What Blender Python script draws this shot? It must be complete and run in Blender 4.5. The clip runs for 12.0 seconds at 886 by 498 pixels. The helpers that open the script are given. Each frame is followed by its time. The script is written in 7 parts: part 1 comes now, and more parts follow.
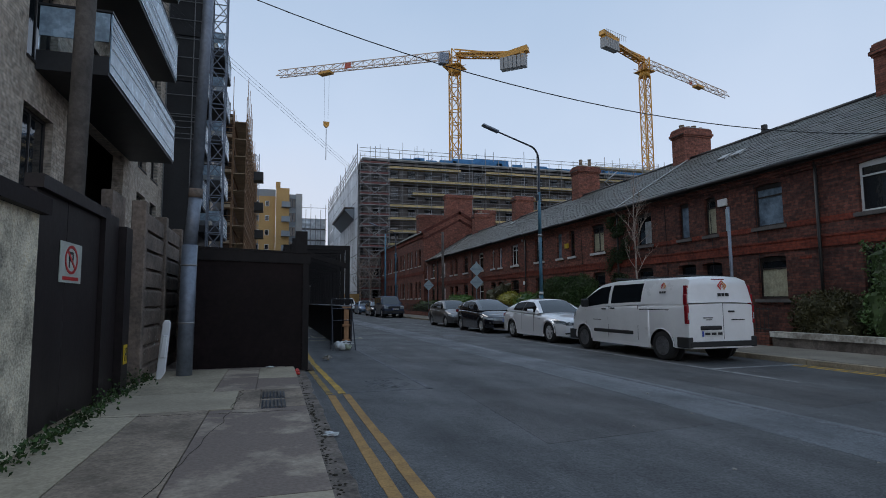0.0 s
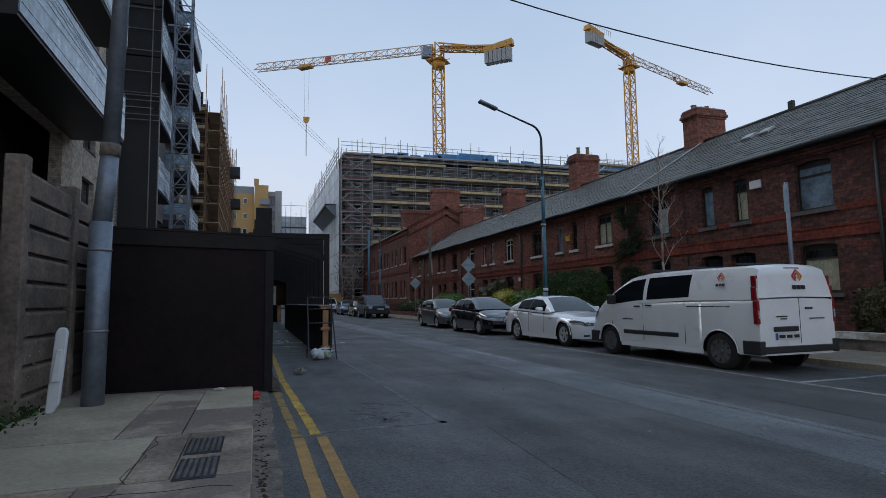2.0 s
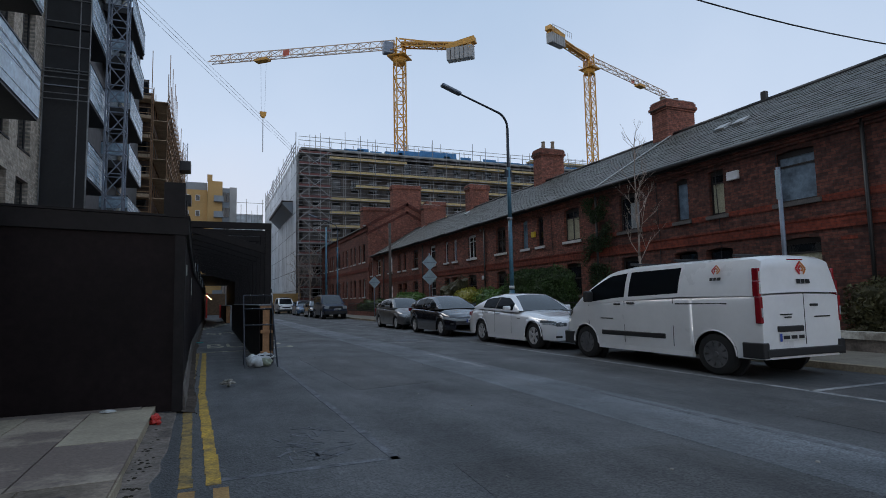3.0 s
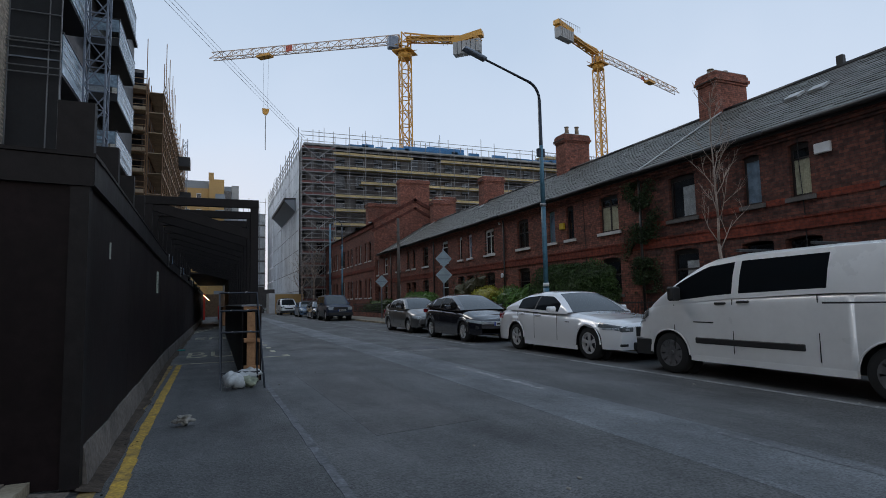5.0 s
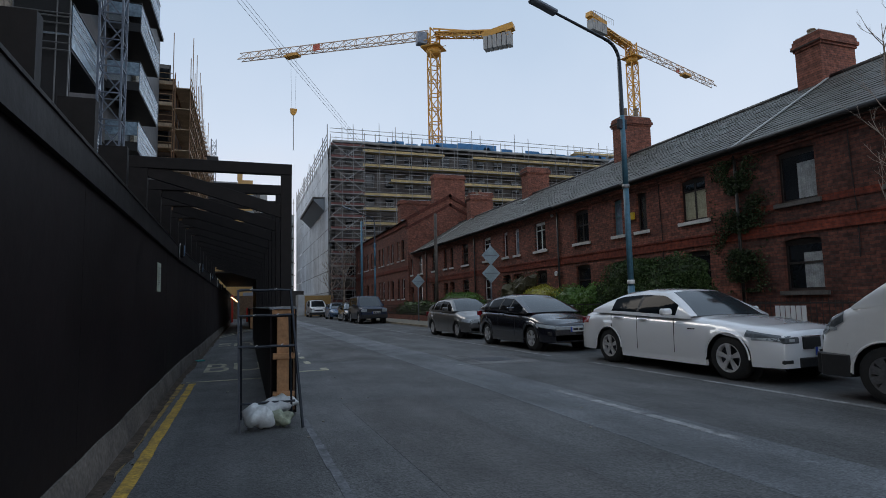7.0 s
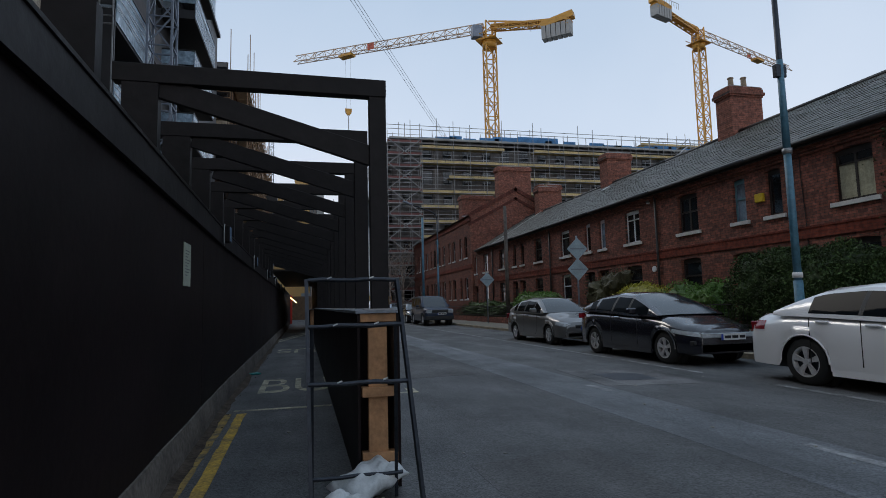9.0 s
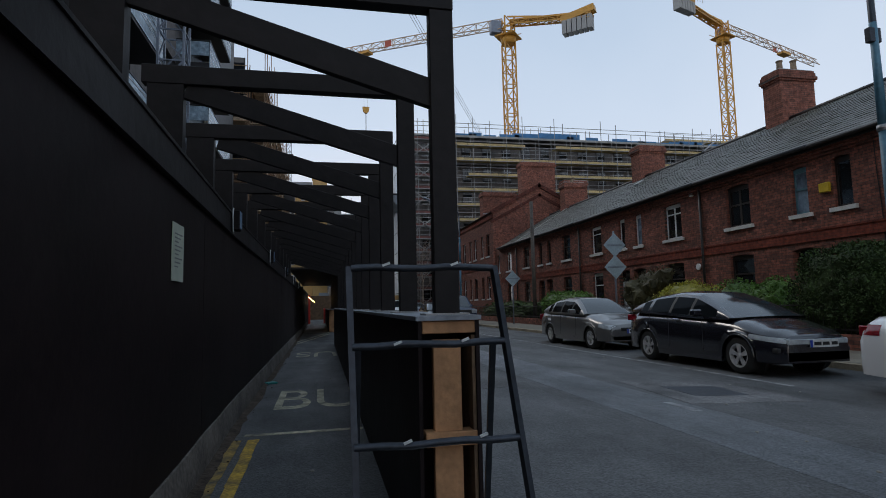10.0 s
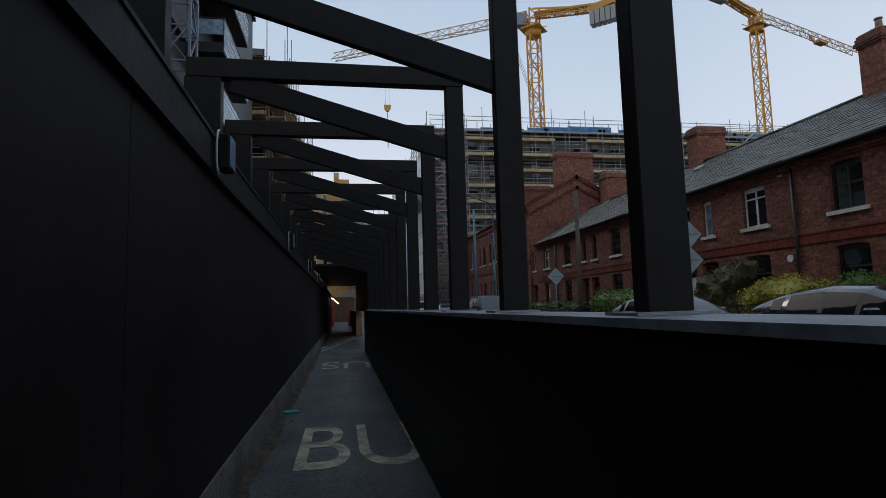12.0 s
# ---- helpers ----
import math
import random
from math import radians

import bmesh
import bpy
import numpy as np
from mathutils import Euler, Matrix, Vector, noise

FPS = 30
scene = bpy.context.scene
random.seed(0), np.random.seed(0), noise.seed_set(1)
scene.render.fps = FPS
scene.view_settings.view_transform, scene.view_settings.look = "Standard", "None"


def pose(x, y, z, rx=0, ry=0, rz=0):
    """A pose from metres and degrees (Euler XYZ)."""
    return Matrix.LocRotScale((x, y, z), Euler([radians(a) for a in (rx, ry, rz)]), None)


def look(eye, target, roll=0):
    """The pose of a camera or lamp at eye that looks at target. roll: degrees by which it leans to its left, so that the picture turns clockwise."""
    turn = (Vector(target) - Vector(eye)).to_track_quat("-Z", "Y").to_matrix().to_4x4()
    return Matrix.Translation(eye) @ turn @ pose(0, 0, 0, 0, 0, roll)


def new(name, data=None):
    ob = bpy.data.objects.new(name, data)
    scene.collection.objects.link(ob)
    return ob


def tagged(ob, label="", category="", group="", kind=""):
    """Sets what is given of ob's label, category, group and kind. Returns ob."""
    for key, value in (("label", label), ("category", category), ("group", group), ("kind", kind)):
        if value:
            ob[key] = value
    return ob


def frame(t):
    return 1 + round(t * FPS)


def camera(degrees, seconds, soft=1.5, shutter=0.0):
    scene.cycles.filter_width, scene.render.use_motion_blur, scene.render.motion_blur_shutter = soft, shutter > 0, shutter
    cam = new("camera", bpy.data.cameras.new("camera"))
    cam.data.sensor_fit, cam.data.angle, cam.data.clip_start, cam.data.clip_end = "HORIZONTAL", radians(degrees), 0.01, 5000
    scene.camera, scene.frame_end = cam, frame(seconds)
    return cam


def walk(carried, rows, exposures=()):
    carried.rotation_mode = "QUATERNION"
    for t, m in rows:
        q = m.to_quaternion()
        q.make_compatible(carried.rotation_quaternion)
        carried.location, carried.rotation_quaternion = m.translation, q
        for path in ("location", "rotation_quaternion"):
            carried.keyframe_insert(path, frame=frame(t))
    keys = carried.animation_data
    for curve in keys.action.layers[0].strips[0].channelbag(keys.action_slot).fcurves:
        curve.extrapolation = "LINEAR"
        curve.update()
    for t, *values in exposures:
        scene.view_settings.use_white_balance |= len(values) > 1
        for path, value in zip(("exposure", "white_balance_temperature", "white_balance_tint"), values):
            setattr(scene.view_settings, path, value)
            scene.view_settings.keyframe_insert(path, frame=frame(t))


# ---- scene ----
cam = camera(76.1, 12.0, soft=0.9)
PATH = [
    (0, (-0.204, -2.768, 1.291), (0.365, -0.859, 1.475), -0.4),
    (0.5, (-0.121, -2.141, 1.256), (0.467, -0.239, 1.442), -0.5),
    (1, (-0.134, -1.511, 1.27), (0.464, 0.388, 1.454), -0.6),
    (1.5, (0.027, -0.865, 1.237), (0.633, 1.032, 1.424), -0.7),
    (2, (0.182, -0.189, 1.259), (0.81, 1.701, 1.44), -0.9),
    (2.5, (0.503, 0.444, 1.219), (1.181, 2.316, 1.403), -1.0),
    (3, (0.712, 1.198, 1.215), (1.468, 3.041, 1.394), -1.1),
    (3.2, (0.837, 1.47, 1.171), (1.585, 3.316, 1.353), -1.1),
    (4.8, (1.185, 3.624, 1.212), (1.942, 5.466, 1.395), -1.3),
    (5, (1.242, 3.941, 1.192), (1.985, 5.789, 1.374), -1.2),
    (5.5, (1.301, 4.601, 1.175), (2.025, 6.456, 1.358), -1.1),
    (6, (1.304, 5.322, 1.18), (2.009, 7.184, 1.366), -1.2),
    (6.5, (1.392, 5.996, 1.179), (2.062, 7.871, 1.368), -1.3),
    (7, (1.367, 6.702, 1.199), (2.024, 8.582, 1.388), -1.3),
    (7.2, (1.388, 7.019, 1.178), (2.017, 8.908, 1.367), -1.2),
    (8.8, (1.285, 9.302, 1.211), (1.777, 11.231, 1.406), -1.5),
    (9, (1.279, 9.558, 1.216), (1.758, 11.49, 1.411), -1.4),
    (9.5, (1.29, 10.22, 1.22), (1.739, 12.159, 1.416), -1.4),
    (10, (1.202, 10.909, 1.241), (1.625, 12.854, 1.436), -1.3),
    (10.5, (1.148, 11.549, 1.218), (1.52, 13.504, 1.416), -1.2),
    (11, (1.044, 12.255, 1.245), (1.404, 14.212, 1.439), -1.3),
    (11.5, (1.071, 12.913, 1.222), (1.399, 14.876, 1.418), -1.3),
    (12, (1.02, 13.655, 1.225), (1.372, 15.614, 1.427), -1.6),
]
walk(cam, [(t, look(e, g, r)) for t, e, g, r in PATH], [(0, 0.0, 6500, 10), (3.0, 0.03, 6550, 10), (5.5, 0.11, 6850, 10), (9.5, 0.11, 6900, 10), (12.0, 0.04, 7000, 10)])

# ---- world and sun ----
world = bpy.data.worlds.new("overcast_dusk")
scene.world = world
world.use_nodes = True
wn, wl = world.node_tree.nodes, world.node_tree.links
wn.clear()
w_out, w_bg = wn.new("ShaderNodeOutputWorld"), wn.new("ShaderNodeBackground")
sky = wn.new("ShaderNodeTexSky")
sky.sky_type, sky.sun_disc = "NISHITA", False
sky.sun_elevation, sky.sun_rotation = radians(14), radians(200)
sky.dust_density, sky.ozone_density = 4.0, 2.0
w_scale = wn.new("ShaderNodeVectorMath")
w_scale.operation = "SCALE"
w_scale.inputs["Scale"].default_value = 0.045
w_tc, w_sep, w_ramp, w_mix = (wn.new("ShaderNodeTexCoord"), wn.new("ShaderNodeSeparateXYZ"),
                              wn.new("ShaderNodeValToRGB"), wn.new("ShaderNodeMix"))
w_noise = wn.new("ShaderNodeTexNoise")
w_noise.inputs["Scale"].default_value, w_noise.inputs["Detail"].default_value = 2.2, 4.0
w_add = wn.new("ShaderNodeMath")
w_add.operation = "MULTIPLY_ADD"
w_add.inputs[1].default_value = 0.34
e = w_ramp.color_ramp.elements
e[0].position, e[0].color = 0.12, (0.615, 0.61, 0.67, 1)
e[1].position, e[1].color = 0.74, (0.325, 0.435, 0.595, 1)
m_ = e.new(0.41)
m_.color = (0.475, 0.56, 0.70, 1)
w_mix.data_type = "RGBA"
w_mix.inputs["Factor"].default_value = 0.15
wl.new(w_tc.outputs["Generated"], w_sep.inputs[0])
wl.new(w_tc.outputs["Generated"], w_noise.inputs["Vector"])
wl.new(w_noise.outputs["Fac"], w_add.inputs[0])
wl.new(w_sep.outputs["Z"], w_add.inputs[2])
wl.new(w_add.outputs[0], w_ramp.inputs[0])
wl.new(sky.outputs[0], w_scale.inputs[0])
wl.new(w_ramp.outputs[0], w_mix.inputs["A"])
wl.new(w_scale.outputs[0], w_mix.inputs["B"])
wl.new(w_mix.outputs["Result"], w_bg.inputs[0])
w_bg.inputs[1].default_value = 1.42
wl.new(w_bg.outputs[0], w_out.inputs[0])
sun_data = bpy.data.lights.new("sun", "SUN")
sun_data.energy, sun_data.angle, sun_data.color = 0.5, radians(20), (1.0, 0.96, 0.92)
sun = new("sun", sun_data)
sun.matrix_world = look((0, 0, 50), (6, -12, 38))


# ---- materials ----
def material(name):
    m = bpy.data.materials.new(name)
    m.use_nodes = True
    n = m.node_tree.nodes
    return m, n, m.node_tree.links, n["Principled BSDF"]


def coords(n, l, scale=1.0, swap=""):
    """Object coordinates in metres; swap 'yz' lays a pattern on walls along y, 'xz' on walls along x."""
    tc = n.new("ShaderNodeTexCoord")
    src = tc.outputs["Object"]
    if swap:
        s, c = n.new("ShaderNodeSeparateXYZ"), n.new("ShaderNodeCombineXYZ")
        l.new(src, s.inputs[0])
        l.new(s.outputs[swap[0].upper()], c.inputs[0])
        l.new(s.outputs[swap[1].upper()], c.inputs[1])
        src = c.outputs[0]
    mp = n.new("ShaderNodeMapping")
    mp.inputs["Scale"].default_value = (scale, scale, scale)
    l.new(src, mp.inputs[0])
    return mp.outputs[0]


def surface(name, colour, rough=0.6, metal=0.0, vary=0.25, big=0.6, fine=25.0, bump=0.15, spec=0.5, second=None, island=False, each=0.0, coat=0.0):
    """A plain stuff with stains at metre size, grain at centimetre size and a little relief."""
    m, n, l, b = material(name)
    v = coords(n, l)
    n1, n2 = n.new("ShaderNodeTexNoise"), n.new("ShaderNodeTexNoise")
    n1.inputs["Scale"].default_value, n1.inputs["Detail"].default_value = big, 6.0
    n1.inputs["Roughness"].default_value = 0.65
    n2.inputs["Scale"].default_value, n2.inputs["Detail"].default_value = fine, 4.0
    l.new(v, n1.inputs["Vector"]), l.new(v, n2.inputs["Vector"])
    ramp = n.new("ShaderNodeValToRGB")
    c = colour
    d = second or tuple(x * (1 - vary) for x in c)
    ramp.color_ramp.elements[0].position, ramp.color_ramp.elements[0].color = 0.34, (*d, 1)
    ramp.color_ramp.elements[1].position, ramp.color_ramp.elements[1].color = 0.66, (*[min(1, x * (1 + vary * 0.4)) for x in c], 1)
    l.new(n1.outputs["Fac"], ramp.inputs[0])
    mx = n.new("ShaderNodeMix")
    mx.data_type, mx.blend_type = "RGBA", "OVERLAY"
    mx.inputs["Factor"].default_value = min(1.0, vary * 1.2)
    l.new(ramp.outputs[0], mx.inputs["A"])
    l.new(n2.outputs["Fac"], mx.inputs["B"])
    out = mx.outputs["Result"]
    if each:
        oi = n.new("ShaderNodeNewGeometry" if island else "ShaderNodeObjectInfo")
        mr = n.new("ShaderNodeMapRange")
        mr.inputs["To Min"].default_value, mr.inputs["To Max"].default_value = 1 - each, 1 + each
        l.new(oi.outputs["Random Per Island" if island else "Random"], mr.inputs["Value"])
        sc = n.new("ShaderNodeVectorMath")
        sc.operation = "SCALE"
        l.new(out, sc.inputs[0]), l.new(mr.outputs[0], sc.inputs["Scale"])
        out = sc.outputs[0]
    l.new(out, b.inputs["Base Color"])
    rr = n.new("ShaderNodeMapRange")
    rr.inputs["To Min"].default_value, rr.inputs["To Max"].default_value = max(0.02, rough - 0.12), min(1, rough + 0.12)
    l.new(n1.outputs["Fac"], rr.inputs["Value"]), l.new(rr.outputs[0], b.inputs["Roughness"])
    b.inputs["Metallic"].default_value = metal
    b.inputs["Specular IOR Level"].default_value = spec
    b.inputs["Coat Weight"].default_value = coat
    b.inputs["Coat Roughness"].default_value = 0.08
    if bump:
        bp = n.new("ShaderNodeBump")
        bp.inputs["Strength"].default_value, bp.inputs["Distance"].default_value = bump, 0.02
        l.new(n2.outputs["Fac"], bp.inputs["Height"]), l.new(bp.outputs[0], b.inputs["Normal"])
    return m


def brickwork(name, c1, c2, mortar, swap="yz", length=0.225, row=0.075, soot=0.35):
    m, n, l, b = material(name)
    v = coords(n, l, 1.0, swap)
    br = n.new("ShaderNodeTexBrick")
    br.inputs["Scale"].default_value = 1.0
    br.inputs["Brick Width"].default_value, br.inputs["Row Height"].default_value = length, row
    br.inputs["Mortar Size"].default_value, br.inputs["Mortar Smooth"].default_value = 0.006, 0.3
    br.inputs["Bias"].default_value = -0.1
    br.inputs["Color1"].default_value, br.inputs["Color2"].default_value, br.inputs["Mortar"].default_value = (*c1, 1), (*c2, 1), (*mortar, 1)
    l.new(v, br.inputs["Vector"])
    v2 = coords(n, l)
    n1, n2 = n.new("ShaderNodeTexNoise"), n.new("ShaderNodeTexNoise")
    n1.inputs["Scale"].default_value, n1.inputs["Detail"].default_value, n1.inputs["Roughness"].default_value = 0.7, 7.0, 0.7
    n2.inputs["Scale"].default_value, n2.inputs["Detail"].default_value = 9.0, 5.0
    l.new(v2, n1.inputs["Vector"]), l.new(v2, n2.inputs["Vector"])
    mr = n.new("ShaderNodeMapRange")
    mr.inputs["From Min"].default_value, mr.inputs["From Max"].default_value = 0.3, 0.7
    mr.inputs["To Min"].default_value, mr.inputs["To Max"].default_value = 1 - soot, 1.15
    l.new(n1.outputs["Fac"], mr.inputs["Value"])
    mr2 = n.new("ShaderNodeMapRange")
    mr2.inputs["From Min"].default_value, mr2.inputs["From Max"].default_value = 0.3, 0.7
    mr2.inputs["To Min"].default_value, mr2.inputs["To Max"].default_value = 0.6, 1.35
    l.new(n2.outputs["Fac"], mr2.inputs["Value"])
    mul = n.new("ShaderNodeMath")
    mul.operation = "MULTIPLY"
    l.new(mr.outputs[0], mul.inputs[0]), l.new(mr2.outputs[0], mul.inputs[1])
    sc = n.new("ShaderNodeVectorMath")
    sc.operation = "SCALE"
    l.new(br.outputs["Color"], sc.inputs[0]), l.new(mul.outputs[0], sc.inputs["Scale"])
    l.new(sc.outputs[0], b.inputs["Base Color"])
    b.inputs["Roughness"].default_value = 0.85
    b.inputs["Specular IOR Level"].default_value = 0.25
    bp = n.new("ShaderNodeBump")
    bp.inputs["Strength"].default_value, bp.inputs["Distance"].default_value = 0.5, 0.012
    bp.invert = True
    l.new(br.outputs["Fac"], bp.inputs["Height"]), l.new(bp.outputs[0], b.inputs["Normal"])
    return m


def glass(name, tint, rough=0.03):
    m, n, l, b = material(name)
    b.inputs["Base Color"].default_value = (*tint, 1)
    b.inputs["Roughness"].default_value = rough
    b.inputs["Specular IOR Level"].default_value = 0.7
    v = coords(n, l, 1.5)
    no, bp = n.new("ShaderNodeTexNoise"), n.new("ShaderNodeBump")
    l.new(v, no.inputs["Vector"])
    bp.inputs["Strength"].default_value, bp.inputs["Distance"].default_value = 0.05, 0.02
    l.new(no.outputs["Fac"], bp.inputs["Height"]), l.new(bp.outputs[0], b.inputs["Normal"])
    return m


def clear_glass(name, tint=(0.8, 0.9, 0.95)):
    m, n, l, b = material(name)
    b.inputs["Base Color"].default_value = (*tint, 1)
    b.inputs["Transmission Weight"].default_value = 1.0
    b.inputs["Roughness"].default_value = 0.05
    b.inputs["IOR"].default_value = 1.1
    return m


M = {}


def tarmac(name, base, pale, patchy, rough):
    """Asphalt: fine stones, blotches of wear, and long streaks where wheels run along the street."""
    m, n, l, b = material(name)
    tc = n.new("ShaderNodeTexCoord")

    def noisy(scale, stretch, detail, lo, hi, ta, tb):
        mp, no, mr = n.new("ShaderNodeMapping"), n.new("ShaderNodeTexNoise"), n.new("ShaderNodeMapRange")
        mp.inputs["Scale"].default_value = stretch
        no.inputs["Scale"].default_value, no.inputs["Detail"].default_value, no.inputs["Roughness"].default_value = scale, detail, 0.6
        l.new(tc.outputs["Object"], mp.inputs[0]), l.new(mp.outputs[0], no.inputs["Vector"]), l.new(no.outputs["Fac"], mr.inputs["Value"])
        mr.inputs["From Min"].default_value, mr.inputs["From Max"].default_value = lo, hi
        mr.inputs["To Min"].default_value, mr.inputs["To Max"].default_value = ta, tb
        return mr.outputs[0]
    streak = noisy(1.0, (1.6, 0.07, 1), 4, 0.3, 0.7, 0.72, 1.30)
    blotch = noisy(0.9, (1, 0.7, 1), 7, 0.35, 0.68, 1 - patchy, 1 + patchy)
    spots = noisy(7.0, (1, 1, 1), 3, 0.62, 0.78, 1.0, 1.5)
    vo, vr = n.new("ShaderNodeTexVoronoi"), n.new("ShaderNodeMapRange")
    vo.inputs["Scale"].default_value = 75.0
    l.new(tc.outputs["Object"], vo.inputs["Vector"])
    sp = n.new("ShaderNodeSeparateColor")
    l.new(vo.outputs["Color"], sp.inputs[0]), l.new(sp.outputs[0], vr.inputs["Value"])
    vr.inputs["To Min"].default_value, vr.inputs["To Max"].default_value = 0.55, 1.5
    acc = streak
    for o in (blotch, spots, vr.outputs[0]):
        mu = n.new("ShaderNodeMath")
        mu.operation = "MULTIPLY"
        l.new(acc, mu.inputs[0]), l.new(o, mu.inputs[1])
        acc = mu.outputs[0]
    sc = n.new("ShaderNodeVectorMath")
    sc.operation = "SCALE"
    sc.inputs[0].default_value = base
    l.new(acc, sc.inputs["Scale"]), l.new(sc.outputs[0], b.inputs["Base Color"])
    l.new(noisy(1.3, (1, 0.5, 1), 5, 0.3, 0.7, rough - 0.14, rough + 0.14), b.inputs["Roughness"])
    b.inputs["Specular IOR Level"].default_value = 0.4
    bp = n.new("ShaderNodeBump")
    bp.inputs["Strength"].default_value, bp.inputs["Distance"].default_value = 0.6, 0.006
    l.new(vo.outputs["Distance"], bp.inputs["Height"]), l.new(bp.outputs[0], b.inputs["Normal"])
    return m


M["asphalt"] = tarmac("asphalt", (0.079, 0.080, 0.080), 0.1, 0.30, 0.60)
M["asphalt_worn"] = tarmac("asphalt_worn", (0.110, 0.118, 0.125), 0.1, 0.34, 0.52)
M["asphalt_old"] = tarmac("asphalt_old", (0.125, 0.122, 0.122), 0.1, 0.60, 0.70)
M["asphalt_dark"] = tarmac("asphalt_dark", (0.068, 0.066, 0.064), 0.1, 0.25, 0.60)
M["concrete_path"] = surface("concrete_path", (0.44, 0.375, 0.275), 0.8, vary=0.38, big=0.9, fine=30, bump=0.2, spec=0.3, each=0.12)
M["concrete_dark"] = surface("concrete_dark", (0.37, 0.305, 0.235), 0.75, vary=0.3, big=0.9, fine=35, bump=0.25, spec=0.3, second=(0.205, 0.160, 0.134))
for node in M["concrete_dark"].node_tree.nodes:
    if node.type == "VALTORGB":
        node.color_ramp.elements[0].position, node.color_ramp.elements[1].position = 0.50, 0.60
M["concrete_mid"] = surface("concrete_mid", (0.30, 0.238, 0.182), 0.78, vary=0.55, big=1.6, fine=30, bump=0.25, spec=0.3)
M["concrete_light"] = surface("concrete_light", (0.43, 0.365, 0.27), 0.8, vary=0.25, big=1.0, fine=30, bump=0.2, spec=0.3, each=0.08)
M["concrete_walk"] = surface("concrete_walk", (0.21, 0.19, 0.155), 0.8, vary=0.3, big=1.0, fine=30, bump=0.2, spec=0.25, each=0.10)
M["concrete_post"] = surface("concrete_post", (0.205, 0.158, 0.127), 0.85, vary=0.5, big=2.2, fine=22, bump=0.35, spec=0.25, second=(0.11, 0.092, 0.078))
M["dirt"] = surface("dirt", (0.098, 0.076, 0.060), 0.95, vary=0.55, big=3.0, fine=26, bump=0.7, spec=0.12)
M["plinth"] = surface("plinth", (0.165, 0.142, 0.124), 0.9, vary=0.55, big=1.5, fine=25, bump=0.4, spec=0.25)
M["gutter_bed"] = surface("gutter_bed", (0.215, 0.178, 0.15), 0.9, vary=0.55, big=2.4, fine=28, bump=0.5, spec=0.2, second=(0.085, 0.072, 0.062))
M["kerb"] = surface("kerb", (0.36, 0.30, 0.215), 0.8, vary=0.4, big=1.5, fine=30, bump=0.3, spec=0.3, each=0.15)
M["soil"] = surface("soil", (0.05, 0.042, 0.03), 0.95, vary=0.5, big=2.0, fine=18, bump=0.8, spec=0.1)
M["earth_far"] = surface("earth_far", (0.075, 0.075, 0.072), 0.9, vary=0.3, big=0.05, fine=3, bump=0.1, spec=0.2)
M["black_paint"] = surface("black_paint", (0.0135, 0.0082, 0.0086), 0.55, vary=0.45, big=0.9, fine=14, bump=0.08, spec=0.13)
M["gate_paint"] = surface("gate_paint", (0.0205, 0.0145, 0.0145), 0.5, vary=0.4, big=1.6, fine=14, bump=0.1, spec=0.25)
M["black_timber"] = surface("black_timber", (0.0135, 0.0112, 0.0116), 0.55, vary=0.4, big=2.5, fine=12, bump=0.15, spec=0.2)
# capping grey, lightened so that its colour holds the sky's reflection
M["grey_sky_sheen"] = surface("grey_sky_sheen", (0.270, 0.297, 0.338), 0.45, vary=0.35, big=2.5, fine=20, bump=0.15, spec=0.4)
M["pine"] = surface("pine", (0.45, 0.235, 0.115), 0.7, vary=0.3, big=4.0, fine=30, bump=0.2, spec=0.3)
M["ply"] = surface("ply", (0.16, 0.10, 0.06), 0.8, vary=0.4, big=4.0, fine=30, bump=0.2, spec=0.3)
M["yellow_old"] = surface("yellow_old", (0.40, 0.235, 0.085), 0.8, vary=0.4, big=4.0, fine=50, bump=0.2, spec=0.3, second=(0.30, 0.175, 0.07))
M["yellow_line"] = surface("yellow_line", (0.56, 0.34, 0.05), 0.75, vary=0.55, big=5.0, fine=40, bump=0.2, spec=0.3, second=(0.22, 0.15, 0.06))
M["yellow_faded"] = surface("yellow_faded", (0.36, 0.23, 0.06), 0.8, vary=0.6, big=6.0, fine=40, bump=0.2, spec=0.3, second=(0.10, 0.085, 0.06))
M["white_faint"] = surface("white_faint", (0.17, 0.175, 0.185), 0.75, vary=0.6, big=6.0, fine=40, bump=0.2, spec=0.3, second=(0.075, 0.076, 0.08))
M["white_line"] = surface("white_line", (0.34, 0.342, 0.343), 0.75, vary=0.5, big=4.0, fine=40, bump=0.2, spec=0.3, second=(0.11, 0.112, 0.117))
M["bus_paint"] = surface("bus_paint", (0.58, 0.53, 0.37), 0.75, vary=0.5, big=4.0, fine=40, bump=0.2, spec=0.3, second=(0.16, 0.15, 0.12))
M["brick_red"] = brickwork("brick_red", (0.29, 0.105, 0.074), (0.125, 0.058, 0.048), (0.075, 0.058, 0.050))
M["brick_near"] = brickwork("brick_near", (0.178, 0.068, 0.051), (0.066, 0.036, 0.032), (0.062, 0.049, 0.043), soot=0.45)
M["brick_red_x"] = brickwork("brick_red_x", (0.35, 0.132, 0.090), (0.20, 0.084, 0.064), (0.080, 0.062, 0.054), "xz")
M["brick_band"] = brickwork("brick_band", (0.24, 0.052, 0.030), (0.18, 0.044, 0.028), (0.12, 0.042, 0.034), soot=0.5)
M["brick_band_x"] = brickwork("brick_band_x", (0.17, 0.052, 0.036), (0.12, 0.042, 0.032), (0.09, 0.046, 0.038), "xz", soot=0.45)
